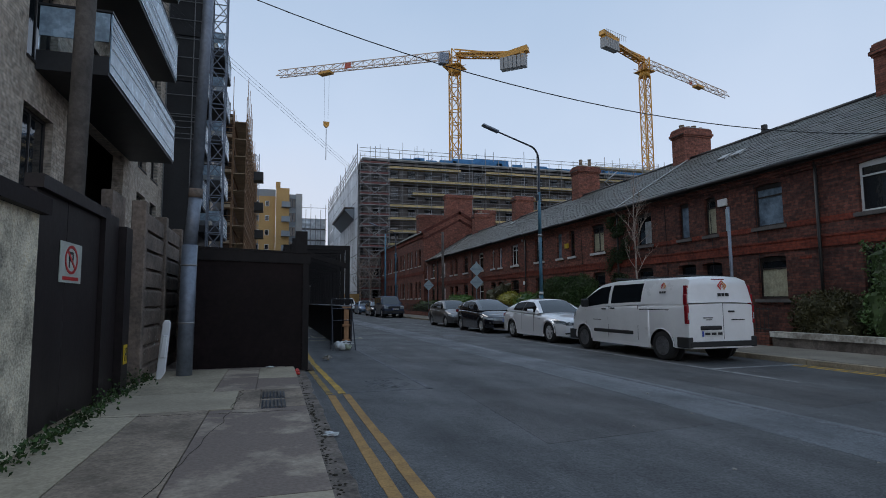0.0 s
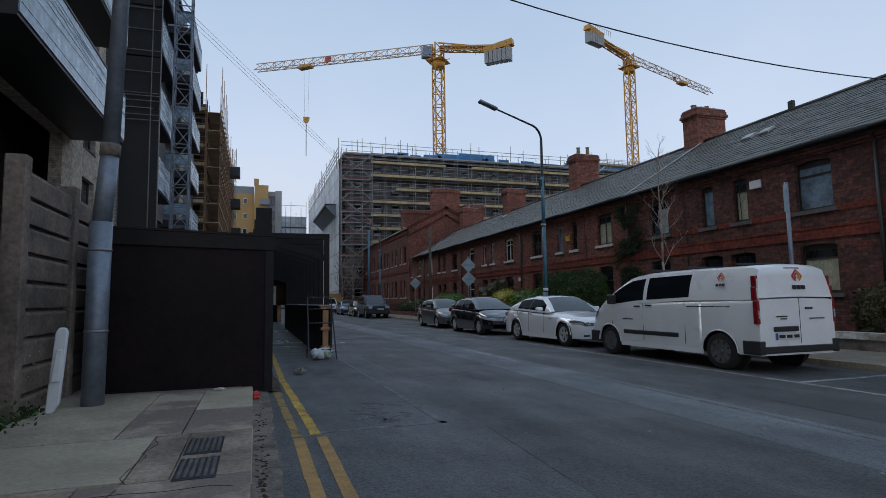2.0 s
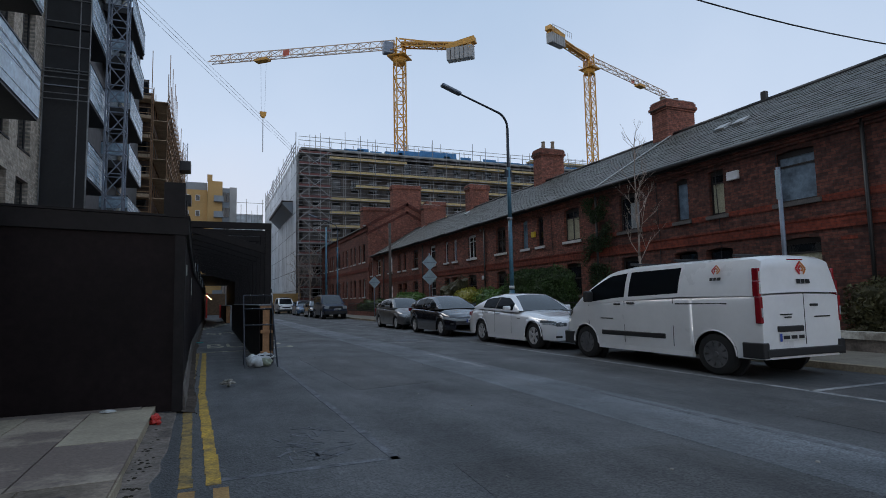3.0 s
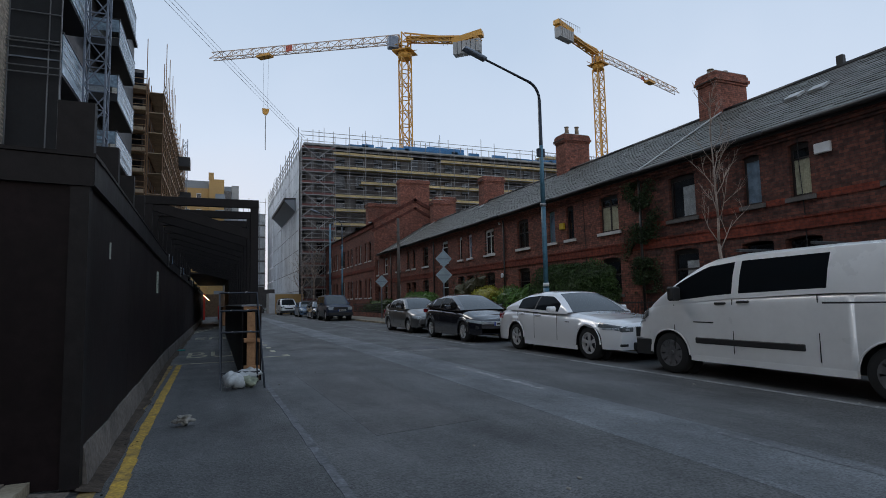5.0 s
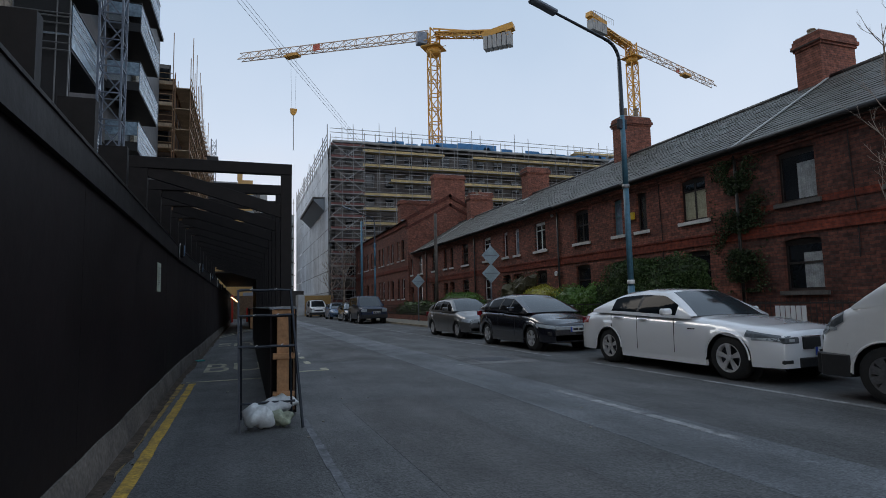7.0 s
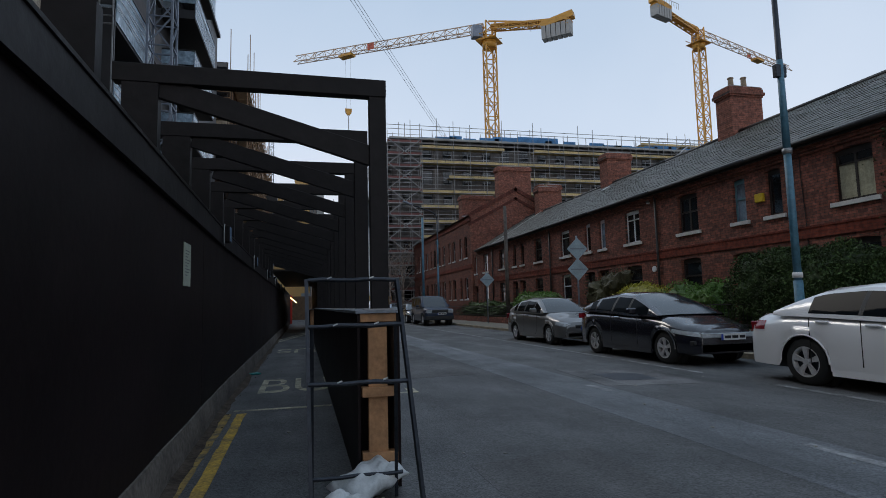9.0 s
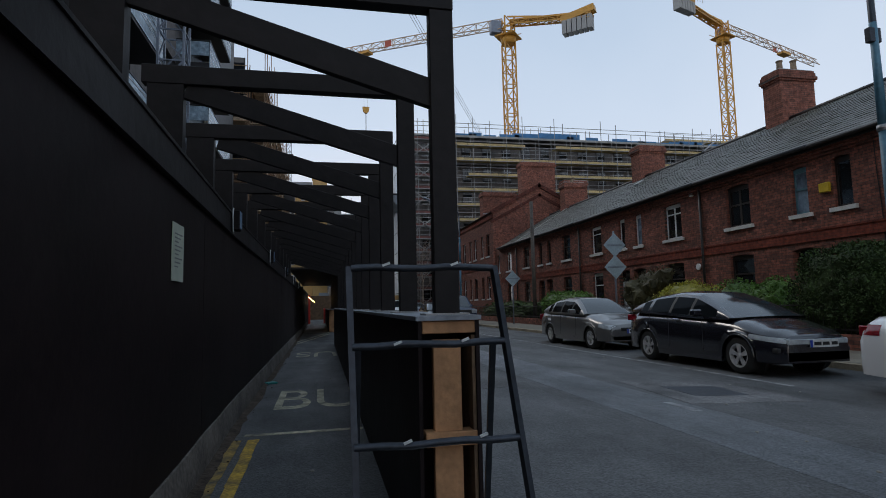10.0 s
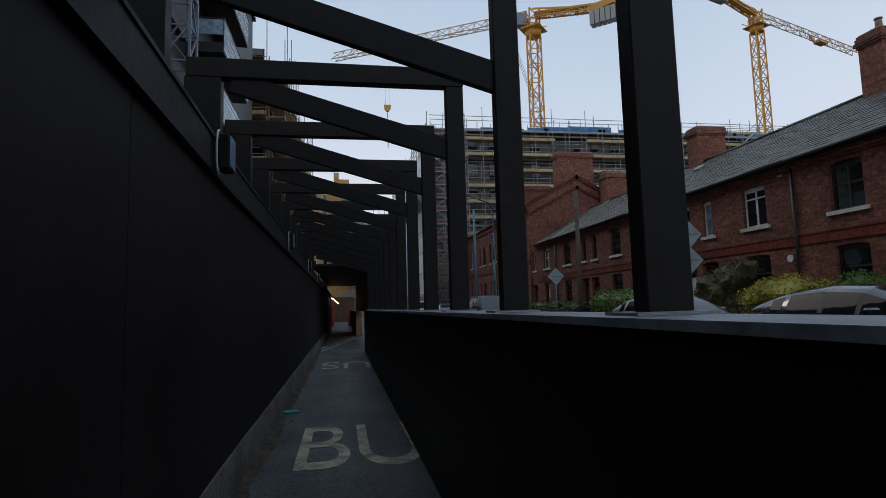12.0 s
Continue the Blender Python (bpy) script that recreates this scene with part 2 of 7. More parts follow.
M["brick_buff"] = brickwork("brick_buff", (0.55, 0.47, 0.38), (0.40, 0.32, 0.25), (0.30, 0.27, 0.23), soot=0.2)
M["brick_buff_x"] = brickwork("brick_buff_x", (0.55, 0.47, 0.38), (0.40, 0.32, 0.25), (0.30, 0.27, 0.23), "xz", soot=0.2)
M["slate"] = surface("slate", (0.112, 0.107, 0.100), 0.55, vary=0.35, big=0.7, fine=18, bump=0.2, spec=0.45, second=(0.080, 0.086, 0.068), island=True, each=0.22)
M["stone_sill"] = surface("stone_sill", (0.12, 0.11, 0.105), 0.85, vary=0.3, big=3, fine=30, bump=0.2)
M["white_sill"] = surface("white_sill", (0.62, 0.62, 0.60), 0.6, vary=0.2, big=3, fine=30, bump=0.1)
M["white_flaking"] = surface("white_flaking", (0.56, 0.55, 0.50), 0.8, vary=0.3, big=4.0, fine=20, bump=0.3, second=(0.20, 0.18, 0.15))
M["white_paint"] = surface("white_paint", (0.72, 0.73, 0.74), 0.45, vary=0.12, big=2, fine=20, bump=0.05)
M["frame_dark"] = surface("frame_dark", (0.035, 0.028, 0.025), 0.45, vary=0.2, big=3, fine=30, bump=0.05)
M["frame_teal"] = surface("frame_teal", (0.10, 0.22, 0.26), 0.5, vary=0.15, big=3, fine=30, bump=0.05)
M["window_dark"] = glass("window_dark", (0.012, 0.015, 0.018))
# pane with the sky's pale blue reflection painted into its colour
M["window_sky"] = surface("window_sky", (0.20, 0.27, 0.34), 0.06, vary=0.55, big=2.2, fine=3, bump=0.0, spec=0.8)
M["curtain"] = surface("curtain", (0.42, 0.40, 0.28), 0.85, vary=0.3, big=6, fine=20, bump=0.3)
M["net"] = surface("net", (0.34, 0.36, 0.37), 0.9, vary=0.35, big=5, fine=30, bump=0.2)
# dark door paint; also the colour that stands for shade inside rooms
M["door_room_shade"] = surface("door_room_shade", (0.03, 0.022, 0.02), 0.4, vary=0.3, big=3, fine=20, bump=0.05)
M["door_teal"] = surface("door_teal", (0.05, 0.22, 0.27), 0.4, vary=0.15, big=3, fine=20, bump=0.05)
M["pot"] = surface("pot", (0.30, 0.22, 0.15), 0.8, vary=0.4, big=6, fine=30, bump=0.2)
M["lead"] = surface("lead", (0.42, 0.43, 0.43), 0.6, vary=0.25, big=3, fine=20, bump=0.1)
M["gutter"] = surface("gutter", (0.02, 0.019, 0.019), 0.5, vary=0.2, big=3, fine=20, bump=0.05)
M["pebbledash"] = surface("pebbledash", (0.62, 0.56, 0.43), 0.95, vary=0.6, big=3.0, fine=38, bump=1.0, spec=0.2)
M["galvanised"] = surface("galvanised", (0.22, 0.25, 0.30), 0.5, metal=0.55, vary=0.25, big=3.0, fine=15, bump=0.05)
M["pole_blue"] = surface("pole_blue", (0.07, 0.19, 0.27), 0.5, vary=0.3, big=3.0, fine=15, bump=0.05)
M["wood_pole"] = surface("wood_pole", (0.115, 0.098, 0.085), 0.9, vary=0.4, big=3.0, fine=20, bump=0.5)
M["steel_dark"] = surface("steel_dark", (0.045, 0.052, 0.065), 0.45, metal=0.6, vary=0.35, big=6.0, fine=40, bump=0.1)
M["scaffold"] = surface("scaffold", (0.27, 0.272, 0.275), 0.45, metal=0.6, vary=0.2, big=2.0, fine=10, bump=0.0)
M["scaffold_rust"] = surface("scaffold_rust", (0.30, 0.17, 0.09), 0.6, metal=0.2, vary=0.3, big=2.0, fine=10, bump=0.0)
M["board"] = surface("board", (0.56, 0.42, 0.20), 0.8, vary=0.35, big=0.5, fine=8, bump=0.1)
M["board_brown"] = surface("board_brown", (0.46, 0.28, 0.15), 0.8, vary=0.35, big=0.5, fine=8, bump=0.1)
M["block_dark"] = surface("block_dark", (0.115, 0.104, 0.100), 0.85, vary=0.35, big=0.3, fine=4, bump=0.1)
M["board_pale"] = surface("board_pale", (0.50, 0.38, 0.26), 0.8, vary=0.35, big=0.5, fine=8, bump=0.1)
M["block_brown"] = surface("block_brown", (0.085, 0.052, 0.035), 0.85, vary=0.35, big=0.3, fine=4, bump=0.1)
M["sheeting"] = surface("sheeting", (0.74, 0.77, 0.80), 0.5, vary=0.34, big=0.22, fine=1.3, bump=0.7)
M["blue_net"] = surface("blue_net", (0.05, 0.20, 0.42), 0.6, vary=0.3, big=0.6, fine=5, bump=0.1)
M["crane_yellow"] = surface("crane_yellow", (0.62, 0.31, 0.05), 0.5, vary=0.2, big=0.6, fine=5, bump=0.0)
M["toe_red"] = surface("toe_red", (0.17, 0.062, 0.055), 0.7, vary=0.3, big=0.8, fine=5, bump=0.0)
M["crane_white"] = surface("crane_white", (0.62, 0.46, 0.34), 0.5, vary=0.25, big=0.6, fine=5, bump=0.0)
M["crane_red"] = surface("crane_red", (0.52, 0.10, 0.05), 0.5, vary=0.2, big=0.6, fine=5, bump=0.0)
M["ballast"] = surface("ballast", (0.36, 0.36, 0.35), 0.8, vary=0.15, big=0.6, fine=5, bump=0.1)
M["yellow_render"] = surface("yellow_render", (0.50, 0.31, 0.12), 0.8, vary=0.15, big=0.2, fine=4, bump=0.05)
M["grey_clad"] = surface("grey_clad", (0.24, 0.27, 0.30), 0.6, vary=0.15, big=0.2, fine=4, bump=0.05)
M["mesh_black"] = surface("mesh_black", (0.028, 0.029, 0.031), 0.75, vary=0.4, big=1.5, fine=60, bump=0.4)
M["balcony_wrap"] = surface("balcony_wrap", (0.31, 0.42, 0.51), 0.25, vary=0.40, big=1.5, fine=6, bump=0.6, spec=0.6)
M["balcony_dark"] = surface("balcony_dark", (0.022, 0.022, 0.024), 0.5, vary=0.25, big=1.5, fine=10, bump=0.05)
M["leaf_dark"] = surface("leaf_dark", (0.075, 0.128, 0.040), 0.6, vary=0.5, big=1.5, fine=8, bump=0.0, spec=0.25, island=True, each=0.45)
M["leaf_green"] = surface("leaf_green", (0.10, 0.20, 0.04), 0.5, vary=0.4, big=1.5, fine=8, bump=0.0, spec=0.25, island=True, each=0.45)
M["leaf_yellow"] = surface("leaf_yellow", (0.36, 0.34, 0.05), 0.5, vary=0.4, big=1.5, fine=8, bump=0.0, spec=0.25, island=True, each=0.45)
M["leaf_brown"] = surface("leaf_brown", (0.075, 0.070, 0.030), 0.6, vary=0.4, big=1.5, fine=8, bump=0.0, spec=0.25, island=True, each=0.45)
M["leaf_hedge"] = surface("leaf_hedge", (0.046, 0.082, 0.025), 0.65, vary=0.5, big=1.5, fine=8, bump=0.0, spec=0.25, island=True, each=0.5)
M["leaf_ivy"] = surface("leaf_ivy", (0.040, 0.062, 0.026), 0.65, vary=0.5, big=1.5, fine=8, bump=0.0, spec=0.25, island=True, each=0.45)
M["bark_pale"] = surface("bark_pale", (0.34, 0.27, 0.225), 0.9, vary=0.35, big=5, fine=30, bump=0.3)
M["bark"] = surface("bark", (0.17, 0.13, 0.11), 0.9, vary=0.4, big=5, fine=30, bump=0.4)
M["car_white"] = surface("car_white", (0.86, 0.86, 0.87), 0.22, vary=0.03, big=0.6, fine=3, bump=0.0, coat=1.0)
M["van_white"] = surface("van_white", (0.80, 0.80, 0.795), 0.30, vary=0.09, big=0.9, fine=12, bump=0.0, coat=0.6)
M["car_black"] = surface("car_black", (0.012, 0.012, 0.018), 0.22, vary=0.15, big=1.2, fine=3, bump=0.0, coat=0.8)
M["car_grey"] = surface("car_grey", (0.16, 0.155, 0.15), 0.3, metal=0.35, vary=0.10, big=1.2, fine=3, bump=0.0, coat=0.6)
M["car_navy"] = surface("car_navy", (0.014, 0.026, 0.055), 0.32, vary=0.15, big=1.2, fine=3, bump=0.0, spec=0.3, coat=0.15)
M["car_blue"] = surface("car_blue", (0.10, 0.17, 0.28), 0.3, vary=0.15, big=1.2, fine=3, bump=0.0, coat=0.6)
M["plastic"] = surface("plastic", (0.02, 0.02, 0.021), 0.6, vary=0.2, big=3, fine=20, bump=0.05)
M["tyre"] = surface("tyre", (0.018, 0.018, 0.018), 0.85, vary=0.3, big=6, fine=40, bump=0.2)
M["alloy"] = surface("alloy", (0.60, 0.60, 0.61), 0.35, metal=0.3, vary=0.2, big=6, fine=40, bump=0.0)
M["steel_wheel"] = surface("steel_wheel", (0.16, 0.16, 0.165), 0.5, metal=0.5, vary=0.3, big=6, fine=40, bump=0.0)
M["car_glass"] = glass("car_glass", (0.008, 0.010, 0.012))
M["car_glass"].node_tree.nodes["Principled BSDF"].inputs["Specular IOR Level"].default_value = 0.10
M["car_glass"].node_tree.nodes["Principled BSDF"].inputs["IOR"].default_value = 1.25
M["screen_glass"] = surface("screen_glass", (0.022, 0.030, 0.034), 0.05, vary=0.06, big=1.5, fine=3, bump=0.0, spec=0.9)
M["lamp_lens"] = surface("lamp_lens", (0.40, 0.43, 0.45), 0.12, vary=0.3, big=8, fine=20, bump=0.0, spec=0.8)
M["road_grime"] = surface("road_grime", (0.34, 0.31, 0.28), 0.8, vary=0.4, big=4, fine=20, bump=0.0)
M["notice_paper"] = surface("notice_paper", (0.50, 0.54, 0.44), 0.4, vary=0.15, big=3, fine=20, bump=0.0)
M["lamp_dark"] = surface("lamp_dark", (0.10, 0.11, 0.12), 0.08, vary=0.4, big=10, fine=30, bump=0.0, spec=0.9)
M["lamp_red"] = surface("lamp_red", (0.27, 0.012, 0.02), 0.15, vary=0.25, big=8, fine=20, bump=0.0, spec=0.8)
M["chrome"] = surface("chrome", (0.6, 0.6, 0.6), 0.15, metal=1.0, vary=0.1, big=8, fine=20, bump=0.0)
M["plate"] = surface("plate", (0.62, 0.62, 0.60), 0.4, vary=0.15, big=8, fine=30, bump=0.0)
M["eu_blue"] = surface("eu_blue", (0.02, 0.06, 0.35), 0.4, vary=0.1, big=8, fine=30, bump=0.0)
M["ink"] = surface("ink", (0.015, 0.015, 0.016), 0.5, vary=0.1, big=8, fine=30, bump=0.0)
M["logo_red"] = surface("logo_red", (0.50, 0.03, 0.03), 0.4, vary=0.1, big=8, fine=30, bump=0.0)
M["logo_orange"] = surface("logo_orange", (0.60, 0.22, 0.05), 0.4, vary=0.1, big=8, fine=30, bump=0.0)
M["red_plastic"] = surface("red_plastic", (0.55, 0.035, 0.025), 0.45, vary=0.2, big=4, fine=20, bump=0.05)
M["teal_litter"] = surface("teal_litter", (0.01, 0.30, 0.27), 0.5, vary=0.3, big=8, fine=30, bump=0.1)
M["bag_white"] = surface("bag_white", (0.58, 0.60, 0.60), 0.45, vary=0.2, big=8, fine=30, bump=0.3)
M["bag_green"] = surface("bag_green", (0.30, 0.33, 0.24), 0.6, vary=0.3, big=8, fine=30, bump=0.3)
M["stone"] = surface("stone", (0.34, 0.32, 0.28), 0.9, vary=0.4, big=9, fine=30, bump=0.5)
M["paper"] = surface("paper", (0.46, 0.49, 0.44), 0.5, vary=0.15, big=6, fine=60, bump=0.0)
M["paper_ink"] = surface("paper_ink", (0.22, 0.23, 0.23), 0.6, vary=0.2, big=6, fine=60, bump=0.0)
M["sign_back"] = surface("sign_back", (0.32, 0.41, 0.46), 0.5, metal=0.2, vary=0.2, big=4, fine=20, bump=0.0)
M["sign_yellow"] = surface("sign_yellow", (0.62, 0.42, 0.02), 0.5, vary=0.15, big=6, fine=20, bump=0.0)
M["cable"] = surface("cable", (0.012, 0.012, 0.014), 0.6, vary=0.1, big=3, fine=20, bump=0.0)
M["white_cable"] = surface("white_cable", (0.6, 0.6, 0.58), 0.5, vary=0.1, big=3, fine=20, bump=0.0)
M["led_pale"] = surface("led_pale", (0.28, 0.42, 0.58), 0.15, vary=0.1, big=3, fine=20, bump=0.0, spec=0.8)
glow, gn, gl, gb = material("site_lamp_glow")
gb.inputs["Base Color"].default_value = (1.0, 0.75, 0.4, 1)
gb.inputs["Emission Color"].default_value = (1.0, 0.62, 0.25, 1)
gb.inputs["Emission Strength"].default_value = 6.0
M["glow"] = glow
M["bglass"] = clear_glass("bglass")


# ---- mesh helpers ----
def box(bm, x0, x1, y0, y1, z0, z1):
    v = [bm.verts.new(p) for p in ((x0, y0, z0), (x1, y0, z0), (x1, y1, z0), (x0, y1, z0), (x0, y0, z1), (x1, y0, z1), (x1, y1, z1), (x0, y1, z1))]
    for f in ((3, 2, 1, 0), (4, 5, 6, 7), (0, 1, 5, 4), (1, 2, 6, 5), (2, 3, 7, 6), (3, 0, 4, 7)):
        bm.faces.new([v[i] for i in f])
    return v


def beam(bm, p, q, w, h=None, up=(0, 0, 1)):
    """A bar from p to q, w wide and h deep."""
    h = h or w
    p, q = Vector(p), Vector(q)
    d = (q - p).normalized()
    u = Vector(up)
    if abs(d.dot(u)) > 0.98:
        u = Vector((1, 0, 0))
    s = d.cross(u).normalized()
    u = s.cross(d)
    v = [bm.verts.new(a + s * i * w / 2 + u * j * h / 2) for a in (p, q) for i, j in ((-1, -1), (1, -1), (1, 1), (-1, 1))]
    for f in ((3, 2, 1, 0), (4, 5, 6, 7), (0, 1, 5, 4), (1, 2, 6, 5), (2, 3, 7, 6), (3, 0, 4, 7)):
        bm.faces.new([v[i] for i in f])


def tube(bm, p, q, r0, r1=None, n=10):
    r1 = r0 if r1 is None else r1
    p, q = Vector(p), Vector(q)
    d = (q - p).normalized()
    u = Vector((0, 0, 1)) if abs(d.z) < 0.95 else Vector((1, 0, 0))
    s = d.cross(u).normalized()
    u = s.cross(d)
    a = [bm.verts.new(p + (s * math.cos(k) + u * math.sin(k)) * r0) for k in (i * math.tau / n for i in range(n))]
    b = [bm.verts.new(q + (s * math.cos(k) + u * math.sin(k)) * r1) for k in (i * math.tau / n for i in range(n))]
    for i in range(n):
        f = bm.faces.new((a[i], a[(i + 1) % n], b[(i + 1) % n], b[i]))
        f.smooth = n > 6
    bm.faces.new(a[::-1]), bm.faces.new(b)


def prism(bm, pts, axis, a, b):
    """A polygon swept along an axis from a to b; pts lie in the other two axes in order."""
    def at(p, t):
        return {"x": (t, p[0], p[1]), "y": (p[0], t, p[1]), "z": (p[0], p[1], t)}[axis]
    u, v = [bm.verts.new(at(p, a)) for p in pts], [bm.verts.new(at(p, b)) for p in pts]
    n = len(pts)
    for i in range(n):
        bm.faces.new((u[i], u[(i + 1) % n], v[(i + 1) % n], v[i]))
    bm.faces.new(u[::-1]), bm.faces.new(v)


def finish(name, bm, mat, bevel=0.0):
    if bevel:
        bmesh.ops.bevel(bm, geom=bm.edges[:], offset=bevel, segments=1, affect="EDGES", clamp_overlap=True)
    bmesh.ops.recalc_face_normals(bm, faces=bm.faces[:])
    me = bpy.data.meshes.new(name)
    bm.to_mesh(me)
    bm.free()
    me.materials.append(M[mat])
    return me


def part(name, bm, mat, parent, label="", bevel=0.0):
    ob = new(name, finish(name, bm, mat, bevel))
    if parent is not None:
        w = parent.matrix_basis if parent.parent is None else Matrix.Identity(4)
        ob.parent = parent
        ob.matrix_parent_inverse = w.inverted() if parent.parent is None else Matrix.Identity(4)
    return tagged(ob, label)


def empty(name, at, label, category, group="", kind=""):
    ob = new(name)
    ob.matrix_basis = Matrix.Translation(at)
    return tagged(ob, label, category, group, kind)


def solo(name, bm, mat, label, category, group="", kind="", bevel=0.0):
    return tagged(part(name, bm, mat, None, "", bevel), label, category, group, kind)


def B(*boxes):
    bm = bmesh.new()
    for b in boxes:
        box(bm, *b)
    return bm


# ---- ground, road, paths ----
solo("ground", B((-900, 1200, -400, 1800, -0.6, -0.03)), "earth_far", "grey bare ground out to the horizon", "ground", kind="structure")
road_x0, road_x1 = 0.22, 9.85
road = solo("road", B((road_x0 - 0.3, road_x1 + 0.3, -30, 170, -0.25, 0.0)), "asphalt", "dark grey worn asphalt street", "road", kind="structure")


def strip(name, boxes, mat, label):
    return solo(name, B(*boxes), mat, label, "road marking", kind="structure")


def slant_line(x0, y0, x1, y1, w, rng, gaps=0.0):
    """A painted line that drifts sideways, in short pieces with breaks."""
    out, y = [], y0
    while y < y1:
        d = rng.uniform(0.18, 0.34)
        x = x0 + (x1 - x0) * (y - y0) / (y1 - y0)
        if rng.random() >= gaps:
            out.append((x - w / 2 + rng.uniform(-0.006, 0.006), x + w / 2 + rng.uniform(-0.006, 0.006), y, min(y1, y + d), 0.0, 0.004))
        y += d
    return out


def worn_line(x, y0, y1, w, rng, gaps=0.0):
    """Pieces of a painted line, with its breaks."""
    out, y = [], y0
    while y < y1:
        d = rng.uniform(0.5, 1.6)
        if rng.random() >= gaps:
            out.append((x - w / 2 + rng.uniform(-0.006, 0.006), x + w / 2 + rng.uniform(-0.006, 0.006), y, min(y1, y + d) - 0.002, 0.0, 0.004))
        y += d
    return out


rng = random.Random(3)
strip("yellow_line", worn_line(0.79, -12, 5.36, 0.10, rng) + worn_line(0.59, -12, 5.36, 0.10, rng), "yellow_old", "dull orange-yellow no-parking lines on asphalt")
strip("yellow_line", slant_line(0.75, 5.45, 0.62, 9.5, 0.10, rng) + slant_line(0.62, 9.5, 0.58, 16.7, 0.095, rng), "yellow_line", "worn yellow no-parking line on asphalt")
strip("yellow_line", slant_line(0.57, 5.45, 0.45, 9.5, 0.09, rng, 0.06) + slant_line(0.45, 9.5, 0.43, 16.7, 0.085, rng, 0.06), "yellow_faded", "faded second yellow no-parking line on asphalt")
strip("white_line", slant_line(2.05, 5.5, 1.96, 13.2, 0.07, rng, 0.08) + [(0.80, 2.09, 5.50, 5.57, 0, 0.004)], "white_faint", "worn white outline of a bus bay")
strip("white_line", [(0.47, 1.62, 16.86, 16.95, 0, 0.004), (2.0, 2.85, 17.5, 17.6, 0, 0.004), (2.72, 2.85, 17.6, 17.95, 0, 0.004)]
      + [(2.55, 2.67, 18.9 + 1.25 * k, 19.4 + 1.25 * k, 0, 0.004) for k in range(9)], "bus_paint", "white dashes and cross line of a bus bay")
strip("white_line", [(5.28, 5.35, -12, 7.75, 0.0, 0.0045)], "white_faint", "worn thin white centre line")
strip("white_line", [(5.24, 5.35, 10.5 + 6.1 * k, 13.5 + 6.1 * k - (2.4 if k == 1 else 0), 0.0, 0.0045) for k in range(12)], "white_line", "white dashed centre line")
strip("white_line", worn_line(7.62, 4.2, 60, 0.08, rng, 0.05) + [(7.62, 9.8, 6.05, 6.14, 0, 0.004)], "white_line", "thin worn white parking bay line")
strip("yellow_line", worn_line(9.52, -10, 6.0, 0.08, rng) + worn_line(9.70, -10, 6.0, 0.08, rng), "yellow_line", "pale double yellow line along the kerb")
bm = bmesh.new()
prism(bm, [(4.35, -10.0), (5.42, -10.0), (5.48, 14.0), (5.40, 34.0), (5.6, 90.0), (4.7, 90.0), (4.45, 30.0), (4.52, 14.0)], "z", -0.05, 0.002)
solo("asphalt_patch", bm, "asphalt_worn", "paler resurfaced trench strip in the street", "asphalt patch", kind="structure")
bm = bmesh.new()
prism(bm, [(5.67, 19.1), (7.25, 18.5), (6.9, 16.7), (5.5, 17.0)], "z", -0.05, 0.0035)
solo("asphalt_patch", bm, "asphalt_old", "rough crumbling asphalt patch in the street", "asphalt patch", kind="structure")
bm = bmesh.new()
prism(bm, [(5.95, 18.3), (6.65, 18.1), (6.55, 17.3), (5.9, 17.45)], "z", -0.05, 0.007)
solo("manhole_cover", bm, "steel_dark", "dark iron manhole cover in a rough patch", "manhole cover", kind="structure")
scuff = random.Random(19)
bm = bmesh.new()
for k in range(46):
    x, y, a = scuff.uniform(1.25, 1.82), scuff.uniform(5.75, 6.9), scuff.uniform(0, 3.1)
    l, w = scuff.uniform(0.04, 0.16), scuff.uniform(0.012, 0.035)
    beam(bm, (x - l * math.cos(a), y - l * math.sin(a), 0.002), (x + l * math.cos(a), y + l * math.sin(a), 0.002), w, 0.004)
solo("paint_scuff", bm, "white_faint", "scuffed remains of white paint on the bus bay", "road marking", kind="stuff")

for pts in ([(2.2, 2.0), (4.2, 2.2), (4.3, 4.9), (2.4, 5.2)], [(2.6, 9.0), (3.7, 9.2), (3.6, 14.0), (2.5, 13.8)], [(6.0, 2.5), (7.5, 2.7), (7.3, 5.4), (6.1, 5.2)], [(3.0, 19.0), (4.2, 19.1), (4.1, 26), (3.1, 26)]):
    bm = bmesh.new()
    prism(bm, pts, "z", -0.05, 0.0025)
    solo("asphalt_patch", bm, "asphalt_dark", "slightly darker mended patch of asphalt", "asphalt patch", kind="structure")
sp_ = random.Random(77)
bm = bmesh.new()
for k in range(130):
    s_ = sp_.uniform(0.006, 0.02)
    bmesh.ops.create_icosphere(bm, subdivisions=1, radius=s_, matrix=Matrix.Translation((sp_.uniform(0.6, 9.5), sp_.uniform(0, 30), s_ * 0.3)) @ Matrix.Diagonal((1, sp_.uniform(0.5, 1.8), 0.5, 1)))
solo("road_grit", bm, "stone", "scattered pale grit and scraps on the street", "grit", kind="stuff")
